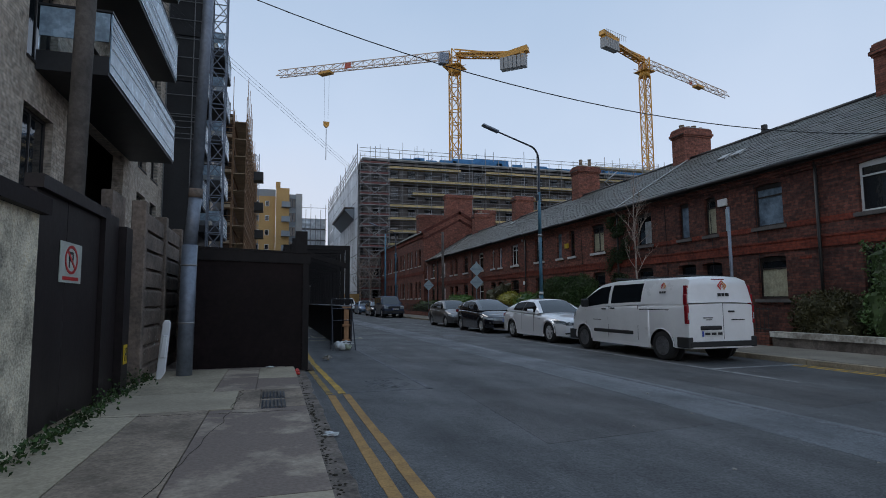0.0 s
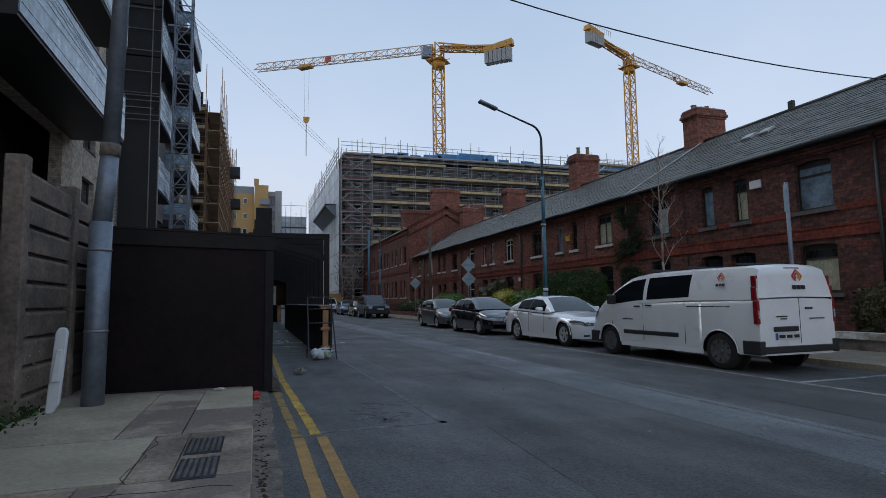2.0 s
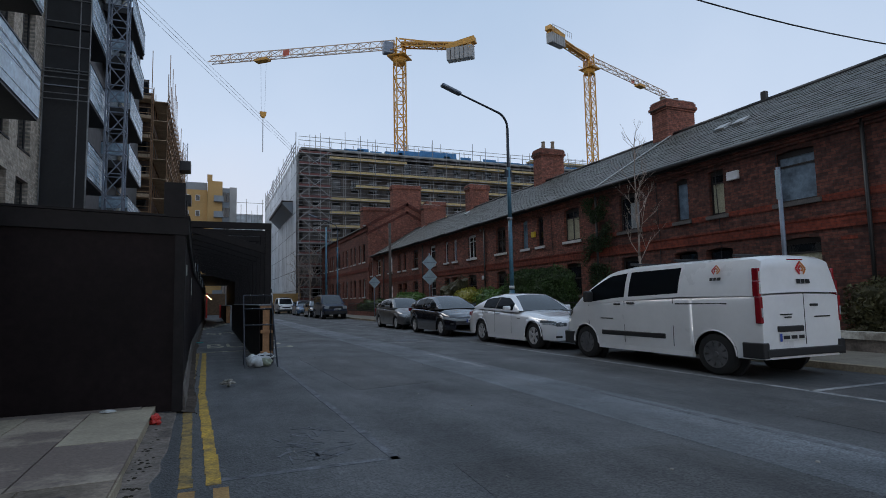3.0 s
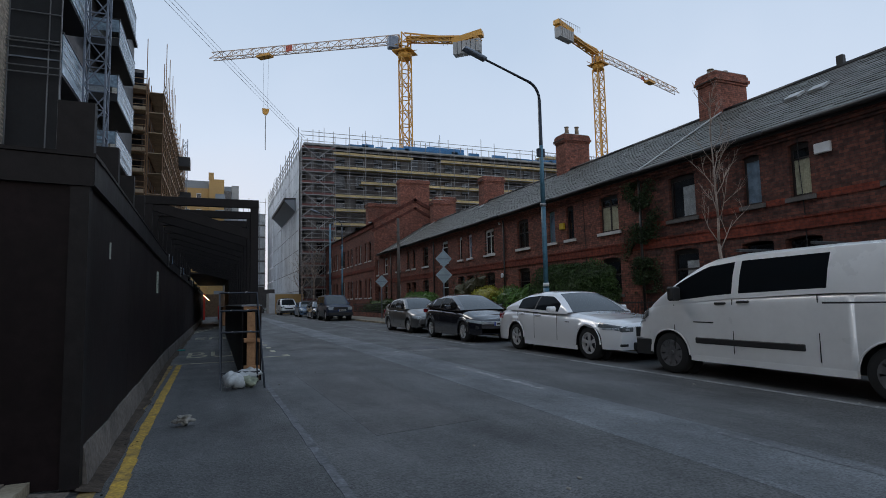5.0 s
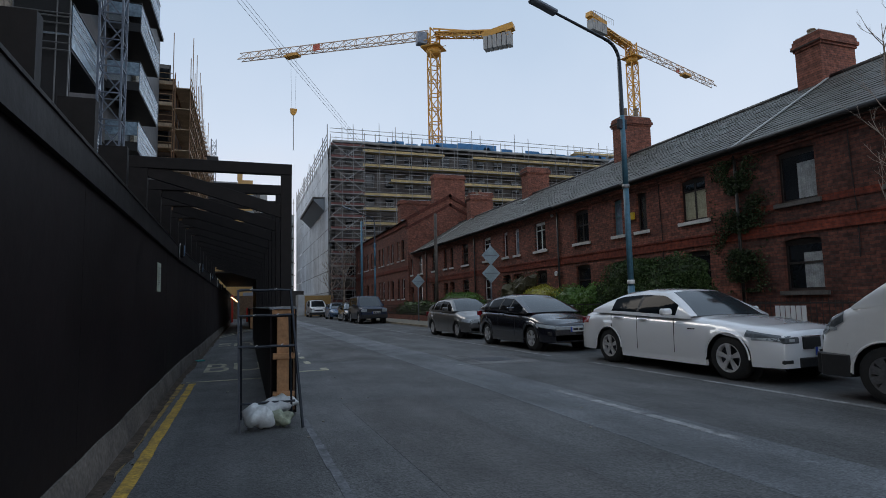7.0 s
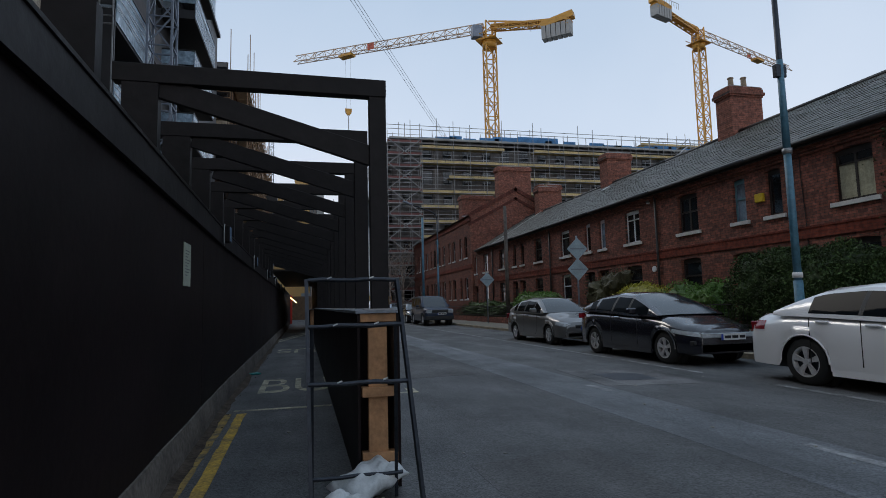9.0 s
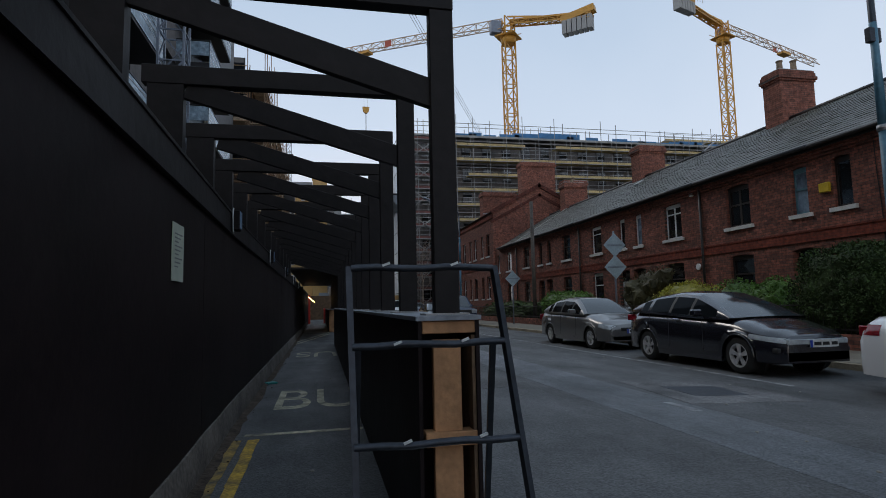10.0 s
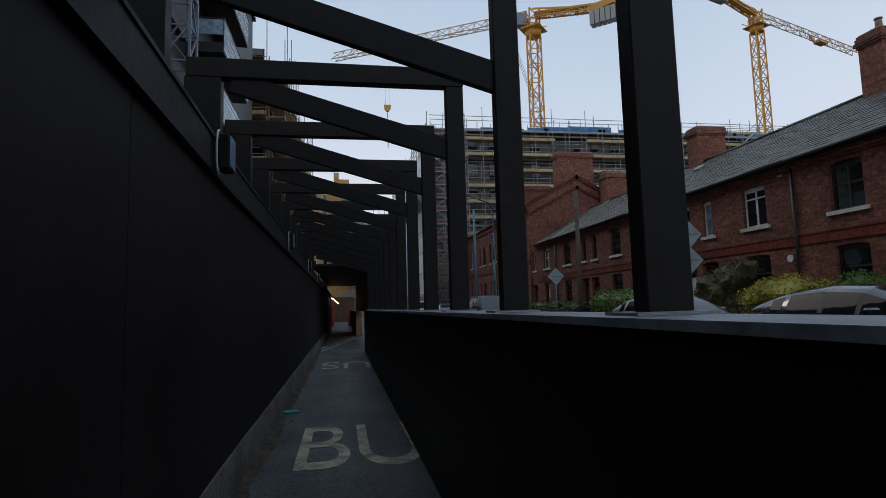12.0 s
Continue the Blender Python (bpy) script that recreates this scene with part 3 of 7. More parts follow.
# letters of the bus bay, nearer word upright, farther word upside down
def letters(text, x0, y0, w, h, turn=False):
    cu = bpy.data.curves.new("road_letters", "FONT")
    cu.body, cu.size, cu.extrude = text, 1.0, 0.0
    tmp = bpy.data.objects.new("tmp", cu)
    scene.collection.objects.link(tmp)
    bpy.context.view_layer.update()
    me = bpy.data.meshes.new_from_object(tmp.evaluated_get(bpy.context.evaluated_depsgraph_get()))
    bpy.data.objects.remove(tmp)
    co = np.array([v.co for v in me.vertices])
    lo, hi = co.min(0), co.max(0)
    for v in me.vertices:
        u, t = (v.co.x - lo[0]) / (hi[0] - lo[0]), (v.co.y - lo[1]) / (hi[1] - lo[1])
        if turn:
            u, t = 1 - u, 1 - t
        v.co = (x0 + u * w, y0 + t * h, 0.005)
    me.materials.append(M["bus_paint"])
    ob = new("road_letters", me)
    return tagged(ob, "worn cream painted word BUS on the asphalt", "road marking", kind="structure")


letters("BUS", 0.63, 18.25, 1.54, 1.65)
letters("BUS", 0.56, 25.75, 1.58, 1.5, True)
for a in (0.0, 1.5):
    bm = bmesh.new()
    prism(bm, [(0.30, 30.4 + a), (0.30, 30.8 + a), (1.62, 38.3 + a), (1.62, 37.9 + a)], "z", -0.05, 0.004)
    solo("white_line", bm, "bus_paint", "slanted pale line across the covered walkway", "road marking", kind="structure")

# left footpath: a bed, slabs cast in bays, kerb stones
PZ = 0.12
left_path = solo("pavement", B((-2.35, 0.02, -14, 46, -0.2, PZ - 0.02)), "concrete_dark", "old concrete footpath with patched bays", "pavement", kind="structure")
right_path = solo("pavement", B((10.0, 12.05, -14, 120, -0.2, 0.095)), "concrete_walk", "pale concrete footpath before the terrace", "pavement", kind="structure")
LEFT_SLABS = [  # x0, x1, y0, y1, material
    (-2.3, -1.25, -6, -1.2, "concrete_path"), (-1.24, 0.175, -6, -1.2, "concrete_dark"), (-2.3, -1.1, -1.19, 0.95, "concrete_path"), (-1.09, 0.175, -1.19, 0.95, "concrete_light"),
    (-2.3, -1.55, 0.96, 4.05, "concrete_path"), (-1.54, -0.86, 0.96, 4.05, "concrete_mid"), (-0.85, 0.175, 0.96, 4.0, "concrete_dark"),
    (-2.3, -0.62, 4.06, 5.4, "concrete_light"), (-0.61, -0.34, 4.01, 5.4, "concrete_mid"), (-0.33, 0.175, 4.01, 5.4, "concrete_mid"), (-2.3, -0.95, 5.41, 8.1, "concrete_path"),
    (-0.94, -0.42, 5.41, 8.1, "concrete_dark"), (-0.41, 0.175, 5.41, 6.6, "concrete_dark"), (-0.41, 0.175, 6.61, 8.1, "concrete_light")]
for x0, x1, y0, y1, mt in LEFT_SLABS:
    part("slab", B((x0, x1 - 0.004, y0, y1 - 0.004, PZ - 0.018, PZ)), mt, left_path)
for k in range(20):
    y = -10 + 0.92 * k
    part("kerb_stone", B((0.03, 0.168 + rng.uniform(-0.02, 0.012), y, y + 0.91, -0.1, PZ - 0.022 + rng.uniform(-0.004, 0.0))), "kerb", left_path)
for k in range(60):
    y = -12 + 1.5 * k
    part("kerb_stone", B((9.83 + rng.uniform(-0.008, 0.008), 9.99, y, y + 1.49, -0.1, 0.10 + rng.uniform(-0.006, 0.004))), "kerb", right_path)
    if k < 40:
        part("slab", B((10.0, 12.0, y, y + 1.49, 0.09, 0.102)), "concrete_walk", right_path)
for y0 in (3.95, 4.62):
    c = empty("drain_cover", (-0.18, y0 + 0.3, PZ), "rusty slotted iron drain cover in the footpath", "drain cover", "covers in the footpath")
    part("frame", B((-0.32, -0.05, y0, y0 + 0.55, PZ - 0.01, PZ + 0.004)), "steel_dark", c)
    for k in range(6):
        part("bar", B((-0.30 + 0.042 * k, -0.275 + 0.042 * k, y0 + 0.04, y0 + 0.51, PZ, PZ + 0.010)), "wood_pole", c)
# broken concrete channel along the kerb, its outer edge crumbled
bm = bmesh.new()
rows_ = []
for k in range(150):
    y = -8 + 0.11 * k
    w = 0.39 + 0.035 * noise.noise(Vector((y * 0.8, 0, 3))) + 0.03 * noise.noise(Vector((y * 3.1, 5, 0)))
    rows_.append([bm.verts.new((x, y, z + 0.004 * noise.noise(Vector((y * 4, x * 9, 1))))) for x, z in ((0.15, 0.022), (0.26, 0.010), (w - 0.02, 0.010), (w, -0.01))])
for a, b in zip(rows_, rows_[1:]):
    for k in range(3):
        bm.faces.new((a[k], a[k + 1], b[k + 1], b[k]))
solo("gutter_channel", bm, "gutter_bed", "crumbling brown-grey concrete channel along the kerb", "gutter", kind="structure")
# thin cracks that wander over the footpath
bm = bmesh.new()
for x0, y0, x1, y1 in ((-0.95, 0.9, -0.62, 3.9), (-2.2, 3.98, 0.05, 3.72), (-0.62, 4.0, -0.58, 5.4)):
    prev = None
    for k in range(31):
        t = k / 30
        p = (x0 + (x1 - x0) * t + 0.07 * noise.noise(Vector((t * 7, x0, 2))), y0 + (y1 - y0) * t + 0.07 * noise.noise(Vector((t * 7, y0, 9))), PZ + 0.0015)
        if prev:
            beam(bm, prev, p, 0.005, 0.002)
        prev = p
solo("pavement_crack", bm, "soil", "dark wandering cracks in the concrete footpath", "crack", kind="structure")
# gutter debris and weeds
bm = bmesh.new()
for k in range(700):
    y = rng.gauss(3.6, 1.6) if k % 3 else rng.uniform(-1, 8.2)
    x = 0.19 + abs(rng.gauss(0, 0.055))
    s = rng.uniform(0.004, 0.020)
    bm_v = bmesh.ops.create_icosphere(bm, subdivisions=1, radius=s, matrix=Matrix.Translation((x, y, s * 0.5)) @ Matrix.Diagonal((1, rng.uniform(0.6, 1.6), 0.6, 1)))
solo("gutter_debris", bm, "soil", "dark crumbled grit and leaf mould in the gutter", "debris", kind="stuff")
bm = bmesh.new()
rows_ = []
for k in range(190):
    y = 8.3 + 0.22 * k
    foot = 0.25 + 0.17 * max(0.0, (17.5 - y) / 9.1)
    w = 0.15 + 0.07 * noise.noise(Vector((y * 0.7, 2, 3))) + 0.05 * noise.noise(Vector((y * 3.3, 5, 0)))
    rows_.append([bm.verts.new((foot + dx, y, z)) for dx, z in ((0.0, 0.03), (0.06, 0.016), (w * 0.8, 0.006), (w, -0.004))])
for a, b in zip(rows_, rows_[1:]):
    for k in range(3):
        bm.faces.new((a[k], a[k + 1], b[k + 1], b[k])).smooth = True
solo("dirt_bank", bm, "dirt", "thin bank of brown dirt along the hoarding's foot", "dirt", kind="stuff")
bm = bmesh.new()
for k in range(260):
    y = rng.uniform(8.2, 30)
    x = 0.29 + 0.17 * max(0.0, (17.5 - y) / 9.1) + abs(rng.gauss(0, 0.07))
    s = rng.uniform(0.003, 0.012)
    bmesh.ops.create_icosphere(bm, subdivisions=1, radius=s, matrix=Matrix.Translation((x, y, s * 0.5)) @ Matrix.Diagonal((1, rng.uniform(0.6, 1.6), 0.6, 1)))
solo("gutter_debris", bm, "soil", "dirt and dead leaves along the hoarding", "debris", kind="stuff")


def leaves(bm, pts, size, rng, flat=0.0):
    """Small folded leaves round the given points."""
    for p in pts:
        s = size * rng.uniform(0.6, 1.4)
        r = Euler((rng.uniform(-1.3, 1.3), rng.uniform(-1.3, 1.3), rng.uniform(0, 6.28))).to_matrix()
        q = [p + r @ Vector(c) * s for c in ((-0.5, 0, 0), (0, -0.32, 0.1), (0.6, 0, 0), (0, 0.32, 0.1))]
        v = [bm.verts.new(c) for c in q]
        bm.faces.new(v)


bm = bmesh.new()
pts = []
for k in range(950):
    y = rng.uniform(1.8, 7.2)
    pts.append(Vector((-2.12 + abs(rng.gauss(0, 0.10)), y, PZ + abs(rng.gauss(0, 0.06)) * (1.6 if 4.5 < y < 6.8 else 0.8))))
leaves(bm, pts, 0.045, rng)
solo("weeds", bm, "leaf_hedge", "low green weeds at the foot of the boundary", "weeds", kind="stuff")

# ---- left boundary ----
LX = -2.18
bm = B((LX - 0.45, LX + 0.05, -8, 2.78, 0, 2.05))
wall = solo("boundary_wall", bm, "pebbledash", "cream pebbledashed boundary wall beside a black gate", "wall", kind="structure")
part("coping", B((LX - 0.5, LX + 0.13, -8, 2.82, 2.05, 2.19)), "black_paint", wall, "black capping board")
gate = empty("gate", (LX, 3.7, PZ), "black painted solid double gate, closed", "gate")
for y0, y1 in ((2.84, 3.62), (3.63, 4.72)):
    part("leaf", B((LX - 0.06, LX, y0, y1, PZ + 0.04, 2.30)), "gate_paint", gate, bevel=0.004)
part("top_rail", B((LX - 0.10, LX + 0.05, 2.84, 4.76, 2.30, 2.42)), "gate_paint", gate)
part("post", B((LX - 0.10, LX + 0.05, 4.74, 4.92, PZ, 2.44)), "gate_paint", gate)
part("side_panel", B((LX - 0.06, LX + 0.01, 4.94, 5.5, PZ + 0.02, 2.40)), "gate_paint", gate)
part("post", B((LX - 0.10, LX + 0.10, 5.52, 5.85, PZ, 2.30)), "gate_paint", gate)
sg = empty("no_parking_sign", (LX, 3.75, 1.7), "white no parking sign with red ring on the gate", "sign")
part("plate", B((LX + 0.004, LX + 0.012, 3.44, 4.06, 1.50, 1.90)), "paper", sg)
bm = bmesh.new()
for k in range(32):
    a, b = k * math.tau / 32, (k + 1) * math.tau / 32
    beam(bm, (LX + 0.014, 3.75 + 0.17 * math.cos(a), 1.73 + 0.13 * math.sin(a)), (LX + 0.014, 3.75 + 0.17 * math.cos(b), 1.73 + 0.13 * math.sin(b)), 0.028, 0.006, (1, 0, 0))
beam(bm, (LX + 0.014, 3.63, 1.82), (LX + 0.014, 3.87, 1.64), 0.028, 0.006, (1, 0, 0))
part("ring", bm, "logo_red", sg)
bm = B((LX + 0.012, LX + 0.016, 3.68, 3.705, 1.65, 1.81), (LX + 0.012, LX + 0.016, 3.705, 3.80, 1.785, 1.81), (LX + 0.012, LX + 0.016, 3.705, 3.80, 1.715, 1.74), (LX + 0.012, LX + 0.016, 3.78, 3.805, 1.74, 1.785))
part("letter", bm, "ink", sg)
part("lettering", B((LX + 0.012, LX + 0.015, 3.52, 3.98, 1.525, 1.56)), "logo_red", sg)
hb = empty("hydrant_marker", (LX + 0.1, 5.68, 0.5), "small yellow hydrant marker plate on a black post", "sign")
part("plate", B((LX + 0.104, LX + 0.112, 5.59, 5.76, 0.50, 0.75)), "sign_yellow", hb)
part("letter", B((LX + 0.112, LX + 0.116, 5.63, 5.65, 0.54, 0.71), (LX + 0.112, LX + 0.116, 5.70, 5.72, 0.54, 0.71), (LX + 0.112, LX + 0.116, 5.65, 5.70, 0.615, 0.635)), "ink", hb)
fence = empty("concrete_fence", (LX, 7.5, PZ), "weathered grey concrete post and plank fence", "fence")
for y in (6.62, 8.35, 10.1):
    bm = B((LX - 0.10, LX + 0.10, y, y + 0.17, 0.0, 2.84))
    part("post", bm, "concrete_post", fence, bevel=0.012)
for k in range(9):
    for y0, y1 in ((6.80, 8.34), (8.53, 10.09)):
        bm = bmesh.new()
        prism(bm, [(LX - 0.04, 0.05 + 0.30 * k), (LX + 0.055, 0.05 + 0.30 * k), (LX + 0.06, 0.27 + 0.30 * k), (LX + 0.045, 0.30 + 0.30 * k), (LX - 0.01, 0.325 + 0.30 * k), (LX - 0.01, 0.349 + 0.30 * k), (LX - 0.04, 0.349 + 0.30 * k)], "y", y0, y1)
        part("plank", bm, "concrete_post", fence)
scr = random.Random(6)
for k in range(9):
    bm = bmesh.new()
    yy, zz = 6.95 + scr.uniform(0, 1.2), 0.45 + scr.uniform(0, 0.35)
    beam(bm, (LX + 0.063, yy, zz), (LX + 0.063, yy + scr.uniform(-0.08, 0.08), zz + scr.uniform(-0.05, 0.08)), 0.012, 0.004, (1, 0, 0))
    part("chalk_mark", bm, "paper", fence)
rear_wall = solo("wall_west", B((-2.5, -2.36, 5.9, 6.6, 0, 2.86)), "concrete_post", "short grey concrete wall beside the fence", "wall", kind="structure")
# poles
up = empty("utility_pole", (-1.55, 7.3, PZ), "galvanised steel sleeve with a leaning grey pole", "pole")
bm = bmesh.new()
tube(bm, (-1.585, 7.42, PZ - 0.02), (-1.565, 7.42, 2.25), 0.122, 0.122, 18)
part("sleeve", bm, "galvanised", up)
bm = bmesh.new()
tube(bm, (-1.565, 7.42, 2.2), (-1.50, 7.42, 3.1), 0.105, 0.102, 14)
tube(bm, (-1.50, 7.42, 3.1), (-1.32, 7.40, 9.2), 0.097, 0.075, 14)
part("pole", bm, "galvanised", up)
bm = bmesh.new()
tube(bm, (-1.503, 7.42, 3.05), (-1.497, 7.42, 3.2), 0.112, 0.112, 14)
part("collar", bm, "concrete_post", up)
for z in (0.95, 1.9):
    bm = bmesh.new()
    tube(bm, (-1.585 + 0.009 * z, 7.42, z), (-1.585 + 0.009 * z, 7.42, z + 0.03), 0.128, n=18)
    part("strap", bm, "scaffold", up)
bm = bmesh.new()
tube(bm, (-2.68, 5.3, 0.0), (-2.57, 5.3, 9.4), 0.125, 0.105, 14)
solo("utility_pole", bm, "wood_pole", "dark weathered wooden utility pole behind the fence", "pole")
bm = bmesh.new()
prism(bm, [(-1.93, PZ), (-1.86, PZ), (-1.80, PZ + 0.10), (-1.745, 0.98), (-1.77, 1.03), (-1.83, 1.03), (-1.86, 0.98)], "y", 6.98, 7.05)
prism(bm, [(-1.885, 0.45), (-1.80, 0.45), (-1.775, 0.80), (-1.84, 0.80)], "y", 6.95, 6.978)
solo("white_plank", bm, "white_paint", "scuffed white plastic trim leaning by the pole", "plank", bevel=0.012)


def wire(bm, pts, r, n=5):
    """One continuous thin round wire along a line of points."""
    pts = [Vector(p) for p in pts]
    rows_ = []
    for i, p in enumerate(pts):
        d = (pts[min(i + 1, len(pts) - 1)] - pts[max(i - 1, 0)]).normalized()
        side = d.cross(Vector((0, 0, 1)) if abs(d.z) < 0.9 else Vector((1, 0, 0))).normalized()
        up_ = side.cross(d)
        rows_.append([bm.verts.new(p + (side * math.cos(k * math.tau / n) + up_ * math.sin(k * math.tau / n)) * r) for k in range(n)])
    for a, b in zip(rows_, rows_[1:]):
        for k in range(n):
            bm.faces.new((a[k], a[(k + 1) % n], b[(k + 1) % n], b[k])).smooth = True


# ---- hoarding ----
HX, HY = 0.25, 8.40


def face_x(y):
    """The hoarding's face: it leans away from the street along its first nine metres, then runs straight."""
    return HX + 0.17 * max(0.0, (17.5 - y) / 9.1)


def run_along(bm, dx0, dx1, y0, y1, z0, z1):
    """A board that follows the hoarding's face from y0 to y1."""
    ys = [y0] + ([17.5] if y0 < 17.5 < y1 else []) + [y1]
    for a, b in zip(ys, ys[1:]):
        prism(bm, [(face_x(a) + dx0, a), (face_x(a) + dx1, a), (face_x(b) + dx1, b), (face_x(b) + dx0, b)], "z", z0, z1)
    return bm


hoarding = empty("hoarding", (HX, HY, 0), "matt black plywood site hoarding along the footpath", "hoarding", kind="structure")
bm = bmesh.new()
prism(bm, [(-1.76, 0.06), (face_x(HY), 0.02), (face_x(HY), 2.03), (-1.76, 2.10)], "y", HY, HY + 0.06)
part("end_wall", bm, "black_paint", hoarding)
for k in range(18):
    y = HY + 0.064 + 2.44 * k
    part("panel", run_along(bmesh.new(), -0.06, rng.uniform(-0.001, 0.001), y, y + 2.4388, 0.20, 2.06), "black_paint", hoarding)
part("fascia", run_along(bmesh.new(), 0.005, 0.04, HY - 0.04, 52, 2.03, 2.225), "black_timber", hoarding)
bm = bmesh.new()
prism(bm, [(-1.76, 2.09), (face_x(HY) + 0.036, 2.02), (face_x(HY) + 0.036, 2.215), (-1.76, 2.30)], "y", HY - 0.045, HY - 0.002)
part("fascia", bm, "black_timber", hoarding)
bm = bmesh.new()
prism(bm, [(-1.78, 2.304), (face_x(HY) + 0.05, 2.219), (face_x(HY) + 0.05, 2.245), (-1.78, 2.33)], "y", HY - 0.06, HY + 0.3)
part("capping", bm, "black_timber", hoarding)
part("capping", run_along(bmesh.new(), -0.24, 0.05, HY + 0.302, 52, 2.228, 2.25), "black_timber", hoarding)
part("return_panel", B((-1.82, -1.765, HY - 0.02, 13, 0.1, 2.28)), "black_paint", hoarding)
part("corner_post", B((face_x(HY) - 0.10, face_x(HY) + 0.012, HY - 0.03, HY + 0.062, 0.02, 2.02)), "black_timber", hoarding)
for y0, y1 in ((HY + 0.07, 17.5), (17.5, 52.0)):
    bm = bmesh.new()
    rows_ = []
    for k in range(41):
        y = y0 + (y1 - y0) * k / 40
        w = 0.012 * noise.noise(Vector((0, y * 2.3, 1)))
        h = 0.018 * noise.noise(Vector((4, y * 1.1, 1)))
        rows_.append([bm.verts.new((face_x(y) + dx, y, z)) for dx, z in ((-0.10, -0.02), (0.05 + w, -0.02), (0.035 + w, 0.12), (0.016, 0.25 + h), (-0.10, 0.25 + h))])
    for a, b in zip(rows_, rows_[1:]):
        for k in range(5):
            bm.faces.new((a[k], a[(k + 1) % 5], b[(k + 1) % 5], b[k]))
    bm.faces.new(rows_[0]), bm.faces.new(rows_[-1])
    part("plinth", bm, "plinth", hoarding, "rough grey concrete footing")
for k in range(4):
    y = 8.60 + 1.267 * k
    part("rear_post", B((face_x(y) - 0.24, face_x(y) - 0.01, y, y + 0.09, 2.252, 2.68)), "black_timber", hoarding)
NX = face_x(14.8)
nt = empty("notice", (NX, 14.8, 1.6), "white printed notice in a clear frame on the hoarding", "notice")
part("sheet", B((NX + 0.007, NX + 0.014, 14.64, 14.925, 1.425, 1.79)), "notice_paper", nt)
for k in range(9):
    part("text_line", B((NX + 0.0145, NX + 0.017, 14.69, 14.875 - 0.05 * (k % 3), 1.72 - 0.026 * k, 1.728 - 0.026 * k)), "paper_ink", nt)
part("slit", B((face_x(9.4) + 0.002, face_x(9.4) + 0.014, 9.4, 9.412, 1.60, 1.74)), "paper", hoarding)
for k in range(6):
    y = 17.05 + 4.4 * k
    fl = empty("floodlight", (HX, y, 2.3), "small black floodlight with a looped white cable", "floodlight", "lights on the hoarding")
    part("housing", B((HX + 0.06, HX + 0.13, y, y + 0.16, 2.06, 2.27)), "black_timber", fl, bevel=0.008)
    part("lens", B((HX + 0.131, HX + 0.137, y + 0.012, y + 0.148, 2.075, 2.255)), "led_pale", fl)
    bm = bmesh.new()
    loop = [(HX + 0.075, y - 0.02 - 0.06 * math.sin(a), 2.15 + 0.13 * math.cos(a)) for a in (i * math.pi / 8 for i in range(9))]
    wire(bm, loop, 0.007)
    part("cable", bm, "white_cable", fl)

# ---- pergola walkway cover and its low wall ----
WX0, WX1, WY0, WZ = 1.635, 1.925, 13.48, 1.178
low = empty("low_wall", (1.78, 14, 0), "black boxed timber barrier wall with open end, grey capping painted with sky sheen", "barrier", kind="structure")
for k in range(13):
    y = WY0 + 1.28 * k
    part("panel", B((WX0, WX0 + 0.018, y, y + 1.2785, 0.0, WZ - 0.012)), "black_paint", low)
    part("panel", B((WX1 - 0.018, WX1, y, y + 1.2785, 0.0, WZ - 0.012)), "black_paint", low)
for k in range(7):
    y = WY0 - 0.02 + 2.38 * k
    part("capping", B((WX0 - 0.012, WX1 + 0.006, y, y + 2.375, WZ - 0.01, WZ + 0.011)), "grey_sky_sheen", low)
part("stud", B((1.71, 1.842, WY0 + 0.03, WY0 + 0.075, 0.04, WZ - 0.10)), "pine", low, "bare pine stud", bevel=0.004)
part("top_plate", B((WX0 + 0.02, WX1 - 0.02, WY0 + 0.0, WY0 + 0.06, WZ - 0.07, WZ - 0.012)), "pine", low, "bare pine plate", bevel=0.004)
part("block", B((WX0 + 0.03, WX1 - 0.02, WY0 + 0.0, WY0 + 0.09, 0.60, 0.665)), "pine", low, "bare pine noggin", bevel=0.004)
part("block", B((WX0 + 0.03, WX1 - 0.02, WY0 + 0.0, WY0 + 0.09, 0.17, 0.235)), "pine", low, "bare pine noggin", bevel=0.004)
part("lining", B((WX1 - 0.036, WX1 - 0.02, WY0 + 0.01, WY0 + 0.6, 0.02, WZ - 0.08)), "ply", low)
part("back_board", B((WX0 + 0.02, WX1 - 0.04, WY0 + 0.30, WY0 + 0.32, 0.0, WZ - 0.02)), "black_paint", low)
for k in range(14):
    y = 13.67 + 1.267 * k
    fr = empty("pergola_frame", (1.78, y, WZ), "black painted timber portal frame with a knee brace over the walkway", "pergola", "frames over the walkway")
    part("post", B((1.755, 1.882, y, y + 0.07, WZ + 0.012, 2.780)), "black_timber", fr, bevel=0.004)
    part("rear_post", B((face_x(y) - 0.24, face_x(y) - 0.01, y, y + 0.09, 2.252, 2.779)), "black_timber", fr)
    part("beam", B((0.02, 1.884, y - 0.005, y + 0.085, 2.781, 2.912)), "black_timber", fr, bevel=0.004)
    bm = bmesh.new()
    beam(bm, (0.30, y + 0.045, 2.765), (1.80, y + 0.045, 2.325), 0.045, 0.15)
    part("brace", bm, "black_timber", fr, bevel=0.004)
    part("bracket", B((1.70, 1.915, y - 0.05, y + 0.12, WZ + 0.012, WZ + 0.020)), "scaffold", fr)
far_wall = solo("low_wall", B((1.60, 1.86, 39.7, 62, 0, 1.1)), "black_paint", "black barrier wall further along the walkway", "barrier", kind="structure")
part("end_board", B((1.62, 1.84, 39.66, 39.695, 0.02, 1.08)), "pine", far_wall, "bare pine end")
solo("hoarding", B((-0.4, HX + 0.03, 52, 64, 0, 2.25)), "black_paint", "far black site hoarding", "hoarding", kind="structure")
